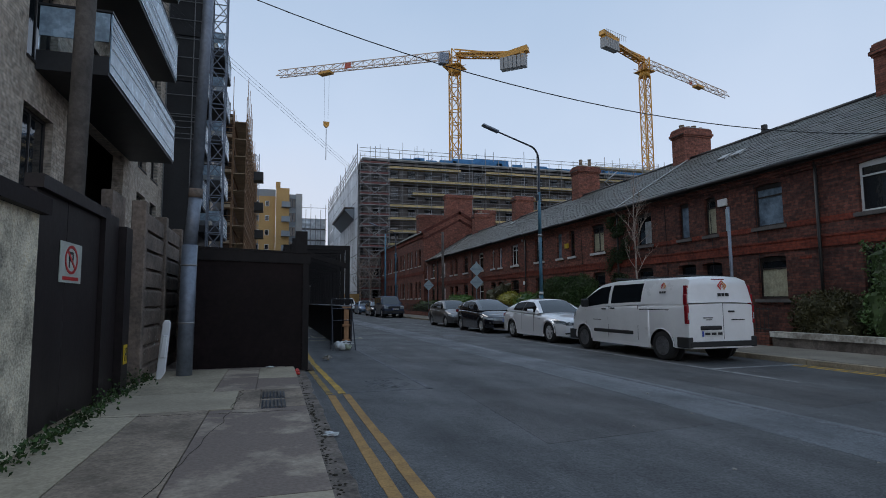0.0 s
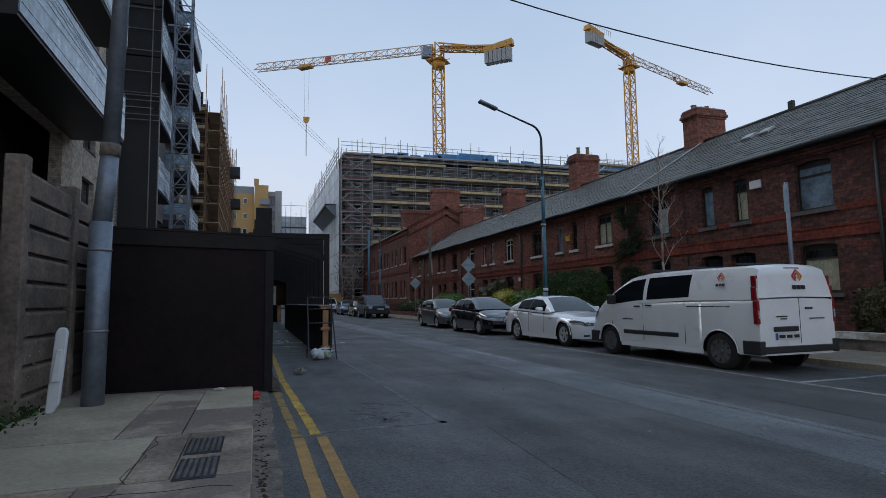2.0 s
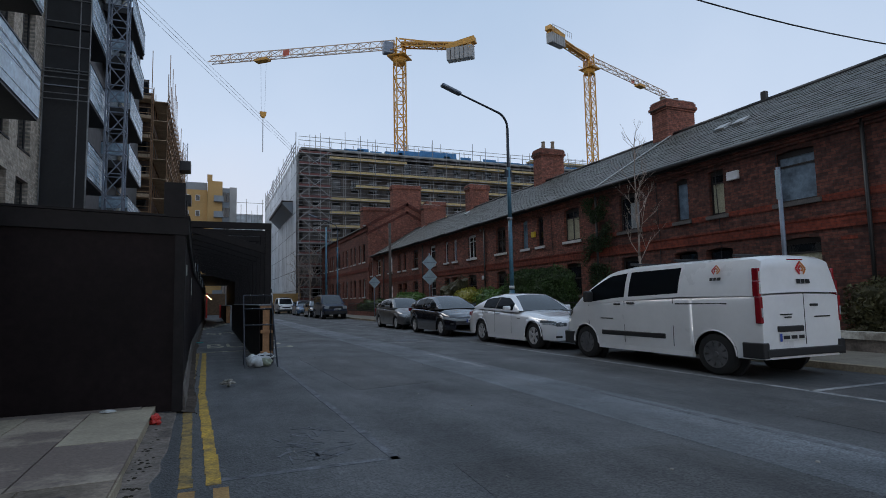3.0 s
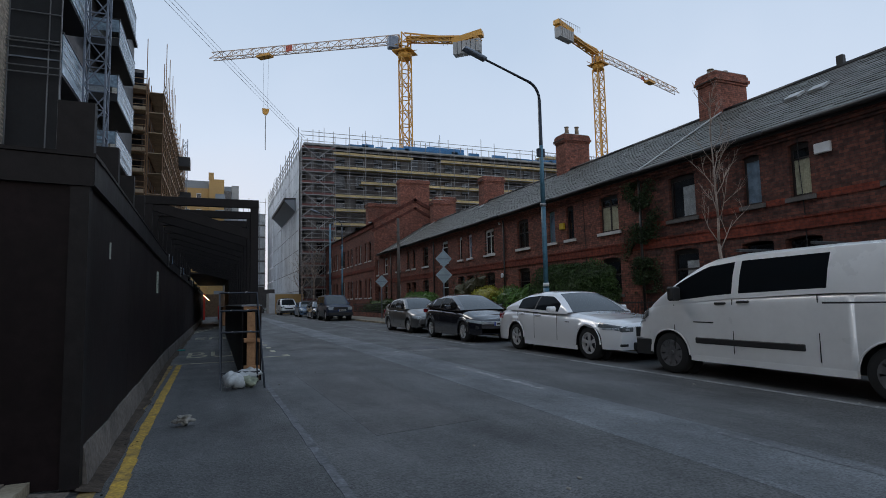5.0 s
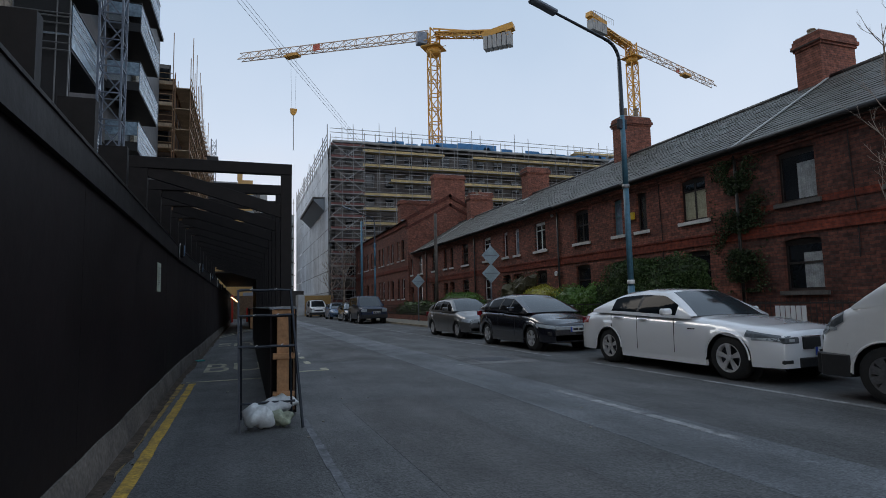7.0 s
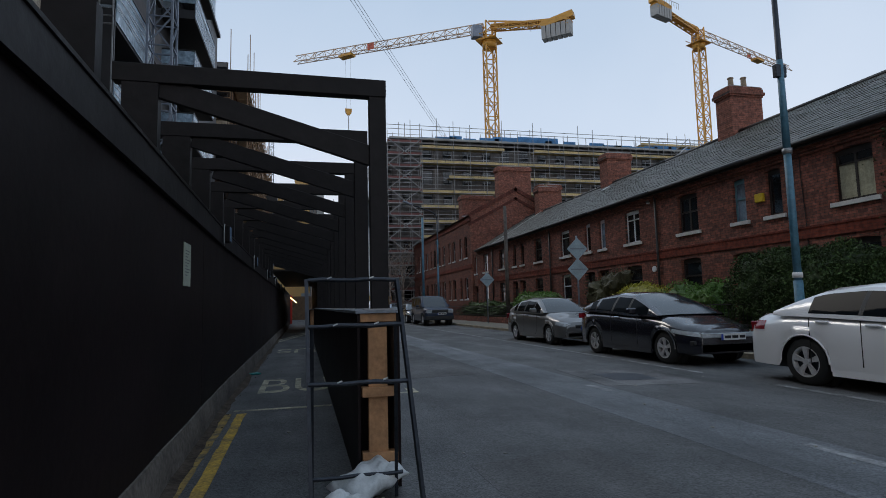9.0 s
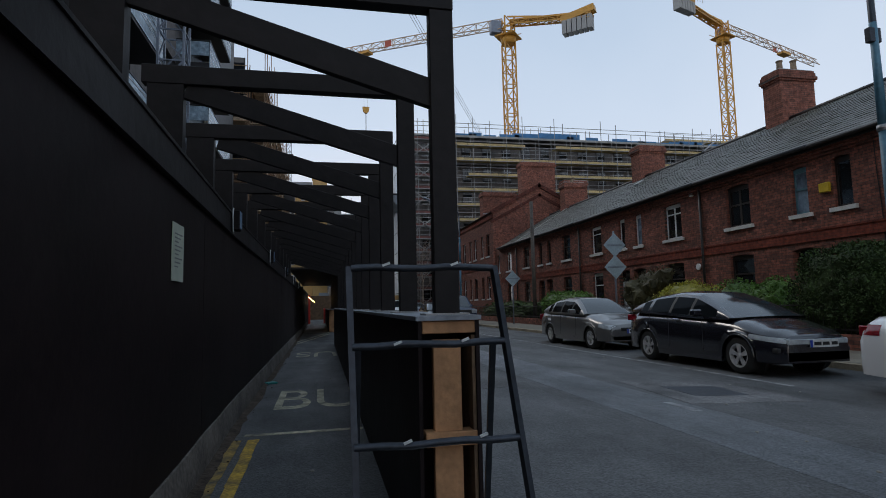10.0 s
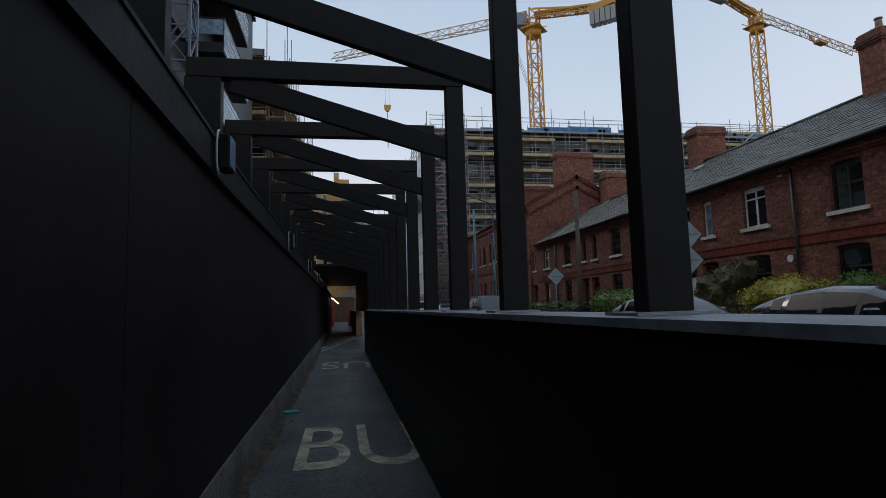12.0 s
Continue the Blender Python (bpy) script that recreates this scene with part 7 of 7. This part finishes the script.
def scaffold(name, label, faces, lift, bay, z0, z1, tube_mat, board_mat, rng, over=1.6, toe_mat=None, rail_mat=None):
    """Standards, ledgers, boards and guard rails along straight faces (x0, y0, x1, y1)."""
    s = empty(name, (faces[0][0], faces[0][1], 0), label, "scaffold")
    for x0, y0, x1, y1 in faces:
        a, b = Vector((x0, y0, 0)), Vector((x1, y1, 0))
        L = (b - a).length
        d = (b - a).normalized()
        nrm = Vector((d.y, -d.x, 0))
        n = int(L / bay)
        def piece(nm, mt, *a_):
            bm_ = bmesh.new()
            beam(bm_, *a_)
            part(nm, bm_, mt, s)
        for k in range(n + 1):
            p = a + d * (L * k / n)
            for o in (0.0, 1.2):
                t = z1 + (rng.uniform(0.2, over) if o else 0)
                piece("standard", tube_mat, p + nrm * o + Vector((0, 0, z0)), p + nrm * o + Vector((0, 0, t)), 0.06)
            if k % 4 == 0:
                piece("standard", tube_mat, p + nrm * 1.25 + Vector((0, 0, z0)), p + nrm * 1.25 + d * 3 + Vector((0, 0, min(z1, z0 + 8))), 0.07)
        z = z0 + lift
        while z < z1 + 0.1:
            for o in (0.0, 1.2):
                piece("ledger", tube_mat, a + nrm * o + Vector((0, 0, z)), b + nrm * o + Vector((0, 0, z)), 0.06)
            for g in (0.5, 1.0):
                piece("ledger", rail_mat or tube_mat, a + nrm * 1.22 + Vector((0, 0, z + g)), b + nrm * 1.22 + Vector((0, 0, z + g)), 0.045)
            q = 0.0
            while q < L:
                e_ = min(L, q + rng.uniform(3.0, 4.4))
                if rng.random() > 0.06:
                    piece("board", board_mat, a + d * q + nrm * 0.6 + Vector((0, 0, z + 0.06)), a + d * (e_ - 0.05) + nrm * 0.6 + Vector((0, 0, z + 0.06)), 1.15, 0.07)
                    piece("toe_board", toe_mat or board_mat, a + d * q + nrm * 1.16 + Vector((0, 0, z + 0.2)), a + d * (e_ - 0.05) + nrm * 1.16 + Vector((0, 0, z + 0.2)), 0.05, 0.26)
                q = e_
            z += lift
    return s


sr = random.Random(41)
sb = empty("building_under_construction", (-9, 70, 0), "brown brick block under construction behind scaffold", "building")
part("wall", B((-16, -4.7, 59.5, 96, 0, 21.2)), "block_brown", sb)
for k in range(8):
    part("floor_edge", B((-16, -4.55, 59.35, 96, 1.2 + 2.7 * k, 1.45 + 2.7 * k)), "block_brown", sb)
    for j in range(5):
        w = part("window", B((-14.6 + 2.1 * j, -13.4 + 2.1 * j, 59.42, 59.5, 2.0 + 2.7 * k, 3.5 + 2.7 * k)), "frame_dark", sb)
        part("pane", B((-14.5 + 2.1 * j, -13.5 + 2.1 * j, 59.40, 59.42, 2.08 + 2.7 * k, 3.42 + 2.7 * k)), "window_dark", w)
part("upper_block", B((-14, -6.5, 62, 80, 21.2, 23.4)), "brick_buff_x", sb)
scaffold("scaffold", "rusty brown scaffold with timber boards round a new block", [(-15, 59.0, -4.6, 59.0), (-4.5, 58.5, -4.5, 96)], 1.82, 1.9, 0.0, 21.4, "scaffold_rust", "board_pale", sr, 4.6, "board_pale", "board_brown")
for y, z in ((80, 18.5), (84, 14.8), (88, 11.2)):
    part("loading_bay", B((-4.5, -2.0, y, y + 2.4, z, z + 1.2)), "balcony_dark", sb)
# far yellow block
yb = empty("apartment_building", (0, 118, 0), "yellow rendered apartment block with grey glazed corner", "building")
part("wall", B((-0.2, 2.4, 115, 128, 0, 24.4)), "yellow_render", yb)
part("wing", B((-6, -0.25, 116, 128, 0, 22.8)), "yellow_render", yb)
part("side", B((3.72, 5.0, 116.2, 128, 0, 23.6)), "ballast", yb)
part("glazed_corner", B((2.45, 3.7, 116.25, 128, 0, 23.4)), "grey_clad", yb)
part("parapet", B((-0.3, 0.6, 114.9, 116, 24.4, 25.6)), "yellow_render", yb)
part("roof_storey", B((-6, -0.3, 118, 128, 22.8, 24.6)), "grey_clad", yb)
for k in range(7):
    z = 3.0 + 2.95 * k
    for x in (-4.2, -2.3):
        w = part("window", B((x, x + 0.8, 115.9, 115.98, z, z + 1.1)), "white_paint", yb)
        part("pane", B((x + 0.08, x + 0.72, 115.87, 115.9, z + 0.08, z + 1.02)), "window_dark", w)
    part("balcony", B((0.9, 2.6, 113.9, 115, z - 0.3, z - 0.1), (0.9, 2.6, 113.9, 113.95, z - 0.1, z + 0.8)), "grey_clad", yb)
    for x in (2.55, 3.15):
        part("window", B((x, x + 0.5, 116.1, 116.17, z, z + 1.8)), "window_dark", yb)

# ---- large scaffolded building ----
big = empty("building_under_construction", (34, 92, 0), "long grey concrete block under construction wrapped in scaffold", "building")
GX0, GX1, GY, GYB, GZ = 11.6, 66.0, 77.3, 122.0, 21.0
part("core_wall", B((GX0 + 0.3, GX1, GY + 0.6, GYB, 0, GZ)), "block_dark", big)
for k in range(7):
    z = 1.0 + 2.95 * k
    part("floor_slab", B((GX0, GX1, GY, GYB, z + 2.6, z + 2.8)), "block_dark", big)
    for j in range(21):
        x = GX0 + 1.6 + 2.6 * j
        w = part("window", B((x, x + 1.25, GY + 0.52, GY + 0.6, z + 0.5, z + 2.3)), "frame_dark", big)
        part("pane", B((x + 0.08, x + 1.17, GY + 0.50, GY + 0.52, z + 0.58, z + 2.22)), "window_dark", w)
part("roof_deck", B((GX0, GX1, GY, GYB, GZ + 0.9, GZ + 1.1)), "ballast", big)
part("roof_block", B((21, 33, 86, 104, GZ + 1.0, GZ + 3.2)), "block_dark", big)
part("roof_block", B((52, 72, 86, 104, GZ + 1.0, GZ + 3.9)), "block_dark", big)
part("netting", B((22, 32, 85.5, 85.6, GZ + 2.2, GZ + 3.2), (26, 30, 80, 80.1, GZ + 1.9, GZ + 2.5)), "blue_net", big, "bright blue safety netting")
nr = random.Random(15)
for k in range(24):
    x = 15 + 2.0 * k + nr.uniform(-0.5, 0.5)
    z = GZ + nr.uniform(0.9, 1.2)
    part("netting", B((x, x + nr.uniform(1.2, 3.0), 77.6, 77.65, z, z + nr.uniform(0.3, 0.6))), "blue_net", big, "bright blue safety netting")
part("netting", B((30, 36, 81, 81.1, GZ + 1.1, GZ + 3.0)), "blue_net", big, "bright blue safety netting")
part("netting", B((52, 70, 85.5, 85.6, GZ + 2.4, GZ + 3.6)), "blue_net", big, "bright blue safety netting")
scaffold("scaffold", "grey steel scaffold with timber boards on the front", [(GX0 + 3.5, 76.9, GX1, 76.9)], 1.85, 2.1, 0.0, GZ + 0.9, "scaffold", "board", sr, 2.4)
scaffold("scaffold", "dense grey stair scaffold at the building corner", [(GX0 - 0.6, 76.3, GX0 + 3.6, 76.3)], 1.48, 1.05, 0.0, GZ + 0.8, "scaffold", "ballast", sr, 1.8, "toe_red")
for k in range(13):
    z = 1.6 + 1.5 * k
    bm = bmesh.new()
    a, b = (GX0 - 0.5, GX0 + 1.4) if k % 2 else (GX0 + 1.4, GX0 - 0.5)
    beam(bm, (a, 75.0, z), (b, 75.0, z + 1.5), 0.09)
    a, b = (GX0 + 3.4, GX0 + 1.5) if k % 2 else (GX0 + 1.5, GX0 + 3.4)
    beam(bm, (a, 75.0, z), (b, 75.0, z + 1.5), 0.09)
    solo("scaffold_brace", bm, "scaffold", "pale diagonal tube on the corner scaffold", "scaffold brace", "braces of the corner scaffold")
scaffold("scaffold", "roof edge scaffold round a plant room", [(21, 85, 33, 85)], 1.8, 1.5, GZ, GZ + 3.4, "scaffold", "board", sr, 1.6)
scaffold("scaffold", "roof edge scaffold round a plant room", [(51, 85, 73, 85)], 1.8, 1.5, GZ, GZ + 4.2, "scaffold", "board", sr, 1.6)
sh = empty("scaffold_sheeting", (GX0 - 0.9, 98, 0), "translucent white sheeting over the side scaffold", "sheeting")
for k in range(9):
    for j in range(8):
        bm = bmesh.new()
        ya, yb2, za, zb = 76.6 + 5.2 * k, 76.6 + 5.2 * (k + 1) - 0.12, 0.2 + 2.6 * j, 0.2 + 2.6 * (j + 1) - 0.06
        g = [[bm.verts.new((GX0 - 0.7 + 0.16 * noise.noise(Vector((k * 3 + a, j * 3 + b, 0))), ya + (yb2 - ya) * a / 4, za + (zb - za) * b / 3)) for b in range(4)] for a in range(5)]
        for a in range(4):
            for b in range(3):
                bm.faces.new((g[a][b], g[a + 1][b], g[a + 1][b + 1], g[a][b + 1]))
        part("sheet", bm, "sheeting", sh)
bm = bmesh.new()
for k in range(20):
    y = 76.5 + 2.4 * k
    beam(bm, (GX0 - 0.8, y, 20), (GX0 - 0.8, y, GZ + sr.uniform(1.0, 3.0)), 0.09)
for z in (GZ + 0.3, GZ + 0.9, GZ + 1.5):
    beam(bm, (GX0 - 0.8, 76.5, z), (GX0 - 0.8, 122, z), 0.08)
part("edge_rail", bm, "scaffold", sh)
bm = bmesh.new()
prism(bm, [(GX0 - 0.72, 15.0), (GX0 - 2.1, 14.9), (GX0 - 2.1, 14.7), (GX0 - 0.72, 13.3)], "y", 80, 97)
pf = solo("loading_platform", bm, "grey_clad", "grey cantilevered loading platform on the side scaffold", "platform")
bm = bmesh.new()
beam(bm, (GX0 - 2.15, 80, 14.8), (GX0 - 2.15, 97, 14.8), 0.25)
beam(bm, (GX0 - 1.45, 79.9, 15.08), (GX0 - 1.45, 97.1, 15.08), 1.5, 0.10)
part("deck", bm, "block_dark", pf)
for z in (GZ + 1.55, GZ + 2.05):
    bm = bmesh.new()
    beam(bm, (GX0 - 0.6, 75.66, z), (GX1, 75.66, z), 0.06)
    solo("guard_rail", bm, "scaffold", "long steel guard rail along the roof scaffold", "guard rail", "roof guard rails")
for k in range(40):
    bm = bmesh.new()
    x, y = GX0 + 1.0 + 1.3 * k + sr.uniform(-0.4, 0.4), sr.choice((78.5, 80.5, 84.0))
    beam(bm, (x, y, GZ + 1.09), (x, y, GZ + sr.uniform(2.0, 3.6)), 0.07)
    solo("scaffold_pole", bm, "scaffold", "upright steel tube standing on the unfinished roof", "scaffold pole", "poles on the roof")
# second sheeted scaffold at the street's end
fb = empty("sheeted_block", (6, 126, 0), "far block wrapped in pale wrinkled sheeting on scaffold", "building")
part("core", B((2.6, 10.4, 124.6, 136, 0, 19.6)), "block_dark", fb)
for k in range(5):
    for j in range(8):
        bm = bmesh.new()
        xa, za = 2.0 + 1.7 * k, 0.3 + 2.45 * j
        top = za + (2.2 if not (j == 5 and k < 2) else 1.0)
        g = [[bm.verts.new((xa + 1.66 * a / 5, 124.0 + 0.22 * noise.noise(Vector((k * 2 + a * 0.5, j * 2 + b * 0.7, 5))), za + (top - za) * b / 4)) for b in range(5)] for a in range(6)]
        for a in range(5):
            for b in range(4):
                bm.faces.new((g[a][b], g[a + 1][b], g[a + 1][b + 1], g[a][b + 1]))
        part("sheet", bm, "sheeting", fb)
for k in range(9):
    bm = bmesh.new()
    beam(bm, (1.9 + 1.06 * k, 123.7, 0), (1.9 + 1.06 * k, 123.7, 20.4 + 1.2 * (k % 3)), 0.09)
    part("standard", bm, "scaffold", fb)
    bm = bmesh.new()
    beam(bm, (1.6, 123.7, 2.4 + 2.45 * k), (10.6, 123.7, 2.4 + 2.45 * k), 0.08)
    part("ledger", bm, "scaffold", fb)
solo("site_cabin", B((7.6, 10.6, 80, 84, 0.0, 2.6)), "sheeting", "pale site cabin at the far kerb", "cabin")
solo("site_fence", B((8.0, 11.4, 76, 76.1, 0.0, 2.4)), "yellow_render", "yellow timber site fence at the corner", "fence")
solo("site_fence", B((4.4, 7.4, 86, 86.1, 0.0, 3.6)), "block_dark", "dark covered site entrance at the street end", "fence")
stair = empty("scaffold_stair", (51.4, 75.4, 0), "pale zigzag aluminium scaffold stair", "stair")
for k in range(5):
    a, b = (50.2, 75.4, 12.5 + 1.9 * k), (52.6, 75.4, 14.4 + 1.9 * k)
    if k % 2:
        a, b = (52.6, 75.4, a[2]), (50.2, 75.4, b[2])
    bm = bmesh.new()
    beam(bm, a, b, 0.5, 0.10)
    part("flight", bm, "scaffold", stair)
    bm = bmesh.new()
    beam(bm, (a[0], a[1] - 0.3, a[2] + 1), (b[0], b[1] - 0.3, b[2] + 1), 0.08)
    part("handrail", bm, "scaffold", stair)


# ---- tower cranes ----
def crane(base, top_z, tip, back, label, trolley):
    c = empty("tower_crane", base, label, "crane", "tower cranes")
    bx, by = base[0], base[1]
    bm = bmesh.new()
    lattice(bm, (bx, by, 0), (bx, by, top_z - 3.6), 1.9, 2.6, 0.11)
    part("mast", bm, "crane_yellow", c)
    bm = bmesh.new()
    tube(bm, (bx, by, top_z - 3.8), (bx, by, top_z - 2.4), 1.25, 1.5, 12)
    part("slewing_ring", bm, "crane_yellow", c)
    bm = bmesh.new()
    lattice(bm, (bx, by, top_z - 2.5), (bx, by, top_z + 1.2), 1.8, 1.8, 0.12)
    part("tower_head", bm, "crane_yellow", c)
    d = (Vector(tip) - Vector(back))
    d.z = 0
    d.normalize()
    s = Vector((d.y, -d.x, 0))
    m = Vector((bx, by, top_z))
    bm = bmesh.new()
    for o in (-1.9, 1.9):
        beam(bm, m + s * o - d * 1.8 + Vector((0, 0, -2.4)), m + s * o + d * 1.8 + Vector((0, 0, -2.4)), 0.12)
        beam(bm, m + s * o - d * 1.8 + Vector((0, 0, -1.4)), m + s * o + d * 1.8 + Vector((0, 0, -1.4)), 0.10)
    beam(bm, m - d * 1.9 + Vector((0, 0, -2.5)), m + d * 1.9 + Vector((0, 0, -2.5)), 3.8, 0.12)
    part("platform", bm, "crane_yellow", c)
    bm = bmesh.new()
    p = m + d * 1.8 - s * 1.5
    beam(bm, p + Vector((0, 0, -2.0)), p + Vector((0, 0, 0.3)), 1.5, 1.9)
    part("cab", bm, "galvanised", c, bevel=0.1)
    tipv, backv = Vector(tip), Vector(back)
    bm = bmesh.new()
    lattice(bm, m + d * 1.2 - Vector((0, 0, 0.2)), tipv - Vector((0, 0, 0.3)), 1.4, 2.6, 0.075, 1.6, True)
    part("jib", bm, "crane_white", c, "pale trussed working jib")
    bm = bmesh.new()
    e_ = backv
    lattice(bm, m - d * 0.8, e_, 1.5, 2.0, 0.10, 0.7)
    beam(bm, m + Vector((0, 0, 0.3)) - d * 0.8, e_ + Vector((0, 0, 0.5)), 1.3, 0.5)
    beam(bm, m + Vector((0, 0, 1.5)), m.lerp(e_, 0.55) + Vector((0, 0, 0.7)), 0.25)
    beam(bm, e_ + d * 5 + Vector((0, 0, 0.5)), e_ - d * 0.6 + Vector((0, 0, 1.3)), 1.5, 1.1)
    part("counter_jib", bm, "crane_yellow", c)
    for k in range(6):
        bm = bmesh.new()
        p = e_ + d * (0.2 + 0.85 * k)
        beam(bm, p + Vector((0, 0, 0.2)), p + Vector((0, 0, -2.1)), 1.6, 0.72, tuple(d))
        part("counterweight", bm, "ballast", c)
    bm = bmesh.new()
    for k in range(10):
        p = e_ + d * (0.8 * k)
        beam(bm, p + s * 0.9 + Vector((0, 0, 0.7)), p + s * 0.9 + Vector((0, 0, 2.0)), 0.06)
    beam(bm, e_ + s * 0.9 + Vector((0, 0, 2.0)), e_ + d * 7.5 + s * 0.9 + Vector((0, 0, 2.0)), 0.06)
    part("guard_rail", bm, "scaffold", c)
    t = m.lerp(tipv, 0.56)
    bm = bmesh.new()
    beam(bm, t - d * 0.8 - s * 0.75 + Vector((0, 0, 0.2)), t + d * 0.8 - s * 0.75 + Vector((0, 0, 0.2)), 0.06, 1.3)
    part("sign_panel", bm, "crane_red", c)
    t = m.lerp(tipv, trolley)
    bm = bmesh.new()
    beam(bm, t - d * 1.6 - Vector((0, 0, 0.7)), t + d * 1.6 - Vector((0, 0, 0.7)), 1.6, 0.5)
    part("trolley", bm, "crane_yellow", c)
    return c, t


crane((34.46, 104.2, 0), 51.5, (-0.38, 132.2, 54.6), (44.6, 92.03, 47.6), "yellow tower crane with pale trussed jib", 0.70)
crane((88.3, 115.1, 0), 61.0, (123.5, 125.2, 59.3), (71.3, 106.7, 61.3), "yellow tower crane facing away over the roofs", 0.62)
hk = empty("crane_hook", (10.3, 123.8, 40), "yellow hook block hanging on thin cables", "hook")
bm = bmesh.new()
for o in (-0.35, 0.35):
    tube(bm, (10.3 + o, 123.8, 41.6), (10.3 + o * 1.6, 123.8, 53.2), 0.02, n=4)
tube(bm, (10.3, 123.8, 33.0), (10.3, 123.8, 40.2), 0.09, n=5)
part("hoist_rope", bm, "scaffold", hk)
bm = bmesh.new()
prism(bm, [(9.6, 41.7), (11.0, 41.7), (10.9, 40.9), (10.5, 40.4), (10.1, 40.4), (9.7, 40.9)], "y", 123.5, 124.1)
part("block", bm, "crane_yellow", hk)


# ---- street furniture ----
def street_lamp(x, y, h, reach, label):
    s = empty("street_lamp", (x, y, 0.1), label, "street lamp", "street lamps")
    bm = bmesh.new()
    tube(bm, (x, y, 0.1), (x, y, 1.5), 0.085, 0.085, 12)
    tube(bm, (x, y, 1.5), (x, y, 4.1), 0.072, 0.068, 12)
    part("pole", bm, "pole_blue", s, "blue painted lower pole")
    bm = bmesh.new()
    tube(bm, (x, y, 4.1), (x, y, h - 0.5), 0.062, 0.05, 12)
    pts = [(x - 0.5 * (1 - math.cos(a)) , y, h - 0.5 + 0.55 * math.sin(a)) for a in (i * 1.35 / 6 for i in range(7))]
    for a, b in zip(pts, pts[1:]):
        tube(bm, a, b, 0.042, n=8)
    end = (x - reach + 0.7, y, h + 0.50)
    tube(bm, pts[-1], end, 0.038, 0.032, 8)
    part("arm", bm, "steel_dark", s)
    bm = bmesh.new()
    tube(bm, (x, y, 4.0), (x, y, h - 1.9), 0.070, 0.058, 12)
    part("pole", bm, "pole_blue", s, "blue painted upper pole")
    bm = bmesh.new()
    beam(bm, end, (x - reach, y, h + 0.75), 0.24, 0.10)
    part("lamp_head", bm, "galvanised", s, "flat grey lantern", bevel=0.03)
    for z in (1.55, 3.9):
        bm = bmesh.new()
        tube(bm, (x, y, z), (x, y, z + 0.10), 0.09, n=12)
        part("collar", bm, "white_paint" if z < 2 else "scaffold", s)
    part("bracket", B((x - 0.14, x + 0.10, y - 0.05, y + 0.05, h - 2.25, h - 2.0)), "steel_dark", s, bevel=0.01)


street_lamp(10.2, 18.2, 7.65, 2.46, "blue and grey steel street lamp with flat lantern")
street_lamp(10.3, 47.5, 7.6, 2.4, "blue and grey steel street lamp far along")
bm = bmesh.new()
tube(bm, (10.3, 52.5, 0.1), (10.3, 52.5, 8.0), 0.10, 0.08, 10)
solo("street_pole", bm, "pole_blue", "plain blue steel pole at the kerb", "pole")
bm = bmesh.new()
tube(bm, (12.4, 39.6, 0.1), (12.4, 39.6, 6.7), 0.11, 0.09, 10)
solo("utility_pole", bm, "wood_pole", "dark wooden telegraph pole in the gardens", "pole")
bm = bmesh.new()
tube(bm, (10.45, 8.4, 0.1), (10.42, 8.4, 3.55), 0.042, 0.038, 10)
p_ = solo("sign_pole", bm, "galvanised", "thin grey steel sign pole with edge-on plate", "pole")
part("sign_plate", B((10.385, 10.395, 8.355, 8.445, 2.95, 3.5)), "sign_back", p_)


def diamond_sign(x, y, zs, ztop, label):
    s = empty("road_sign", (x, y, 0.1), label, "road sign", "diamond road signs")
    bm = bmesh.new()
    tube(bm, (x, y, 0.1), (x, y, ztop), 0.035, n=10)
    part("pole", bm, "galvanised", s)
    for z in zs:
        bm = bmesh.new()
        r = 0.43
        prism(bm, [(x - r, z), (x, z - r), (x + r, z), (x, z + r)], "y", y - 0.052, y - 0.040)
        pl = part("plate", bm, "sign_back", s, "blank grey back of a sign", bevel=0.003)
        part("clamp", B((x - 0.30, x + 0.30, y - 0.062, y - 0.053, z - 0.02, z + 0.02)), "galvanised", pl)


diamond_sign(11.4, 29.2, (2.42, 3.20), 3.7, "two grey diamond road signs seen from behind")
diamond_sign(11.4, 40.2, (2.55,), 2.9, "one grey diamond road sign seen from behind")
wp = empty("planter_fence", (11.9, 15.3, 0.1), "small white wooden picket panel in the garden", "fence")
for k in range(6):
    part("picket", B((11.85, 11.87, 15.0 + 0.12 * k, 15.09 + 0.12 * k, 0.1, 0.98)), "white_paint", wp)


def cable(name, p, q, sag, r, label):
    bm = bmesh.new()
    p, q = Vector(p), Vector(q)
    pts = [p.lerp(q, t) - Vector((0, 0, sag * 4 * t * (1 - t))) for t in (k / 24 for k in range(25))]
    wire(bm, pts, r)
    return solo(name, bm, "cable", label, "cable")


cable("overhead_cable", (-1.3, 6.9, 6.61), (14.0, 5.36, 4.9), 0.95, 0.0095, "black overhead cable sagging across the street")
for k in range(3):
    cable("overhead_cable", (-5.40, 5.34, 8.62 - 0.12 * k), (12.4, 39.6, 5.6 - 0.10 * k), 0.12, 0.004, "thin telephone wire from the facade across the street")
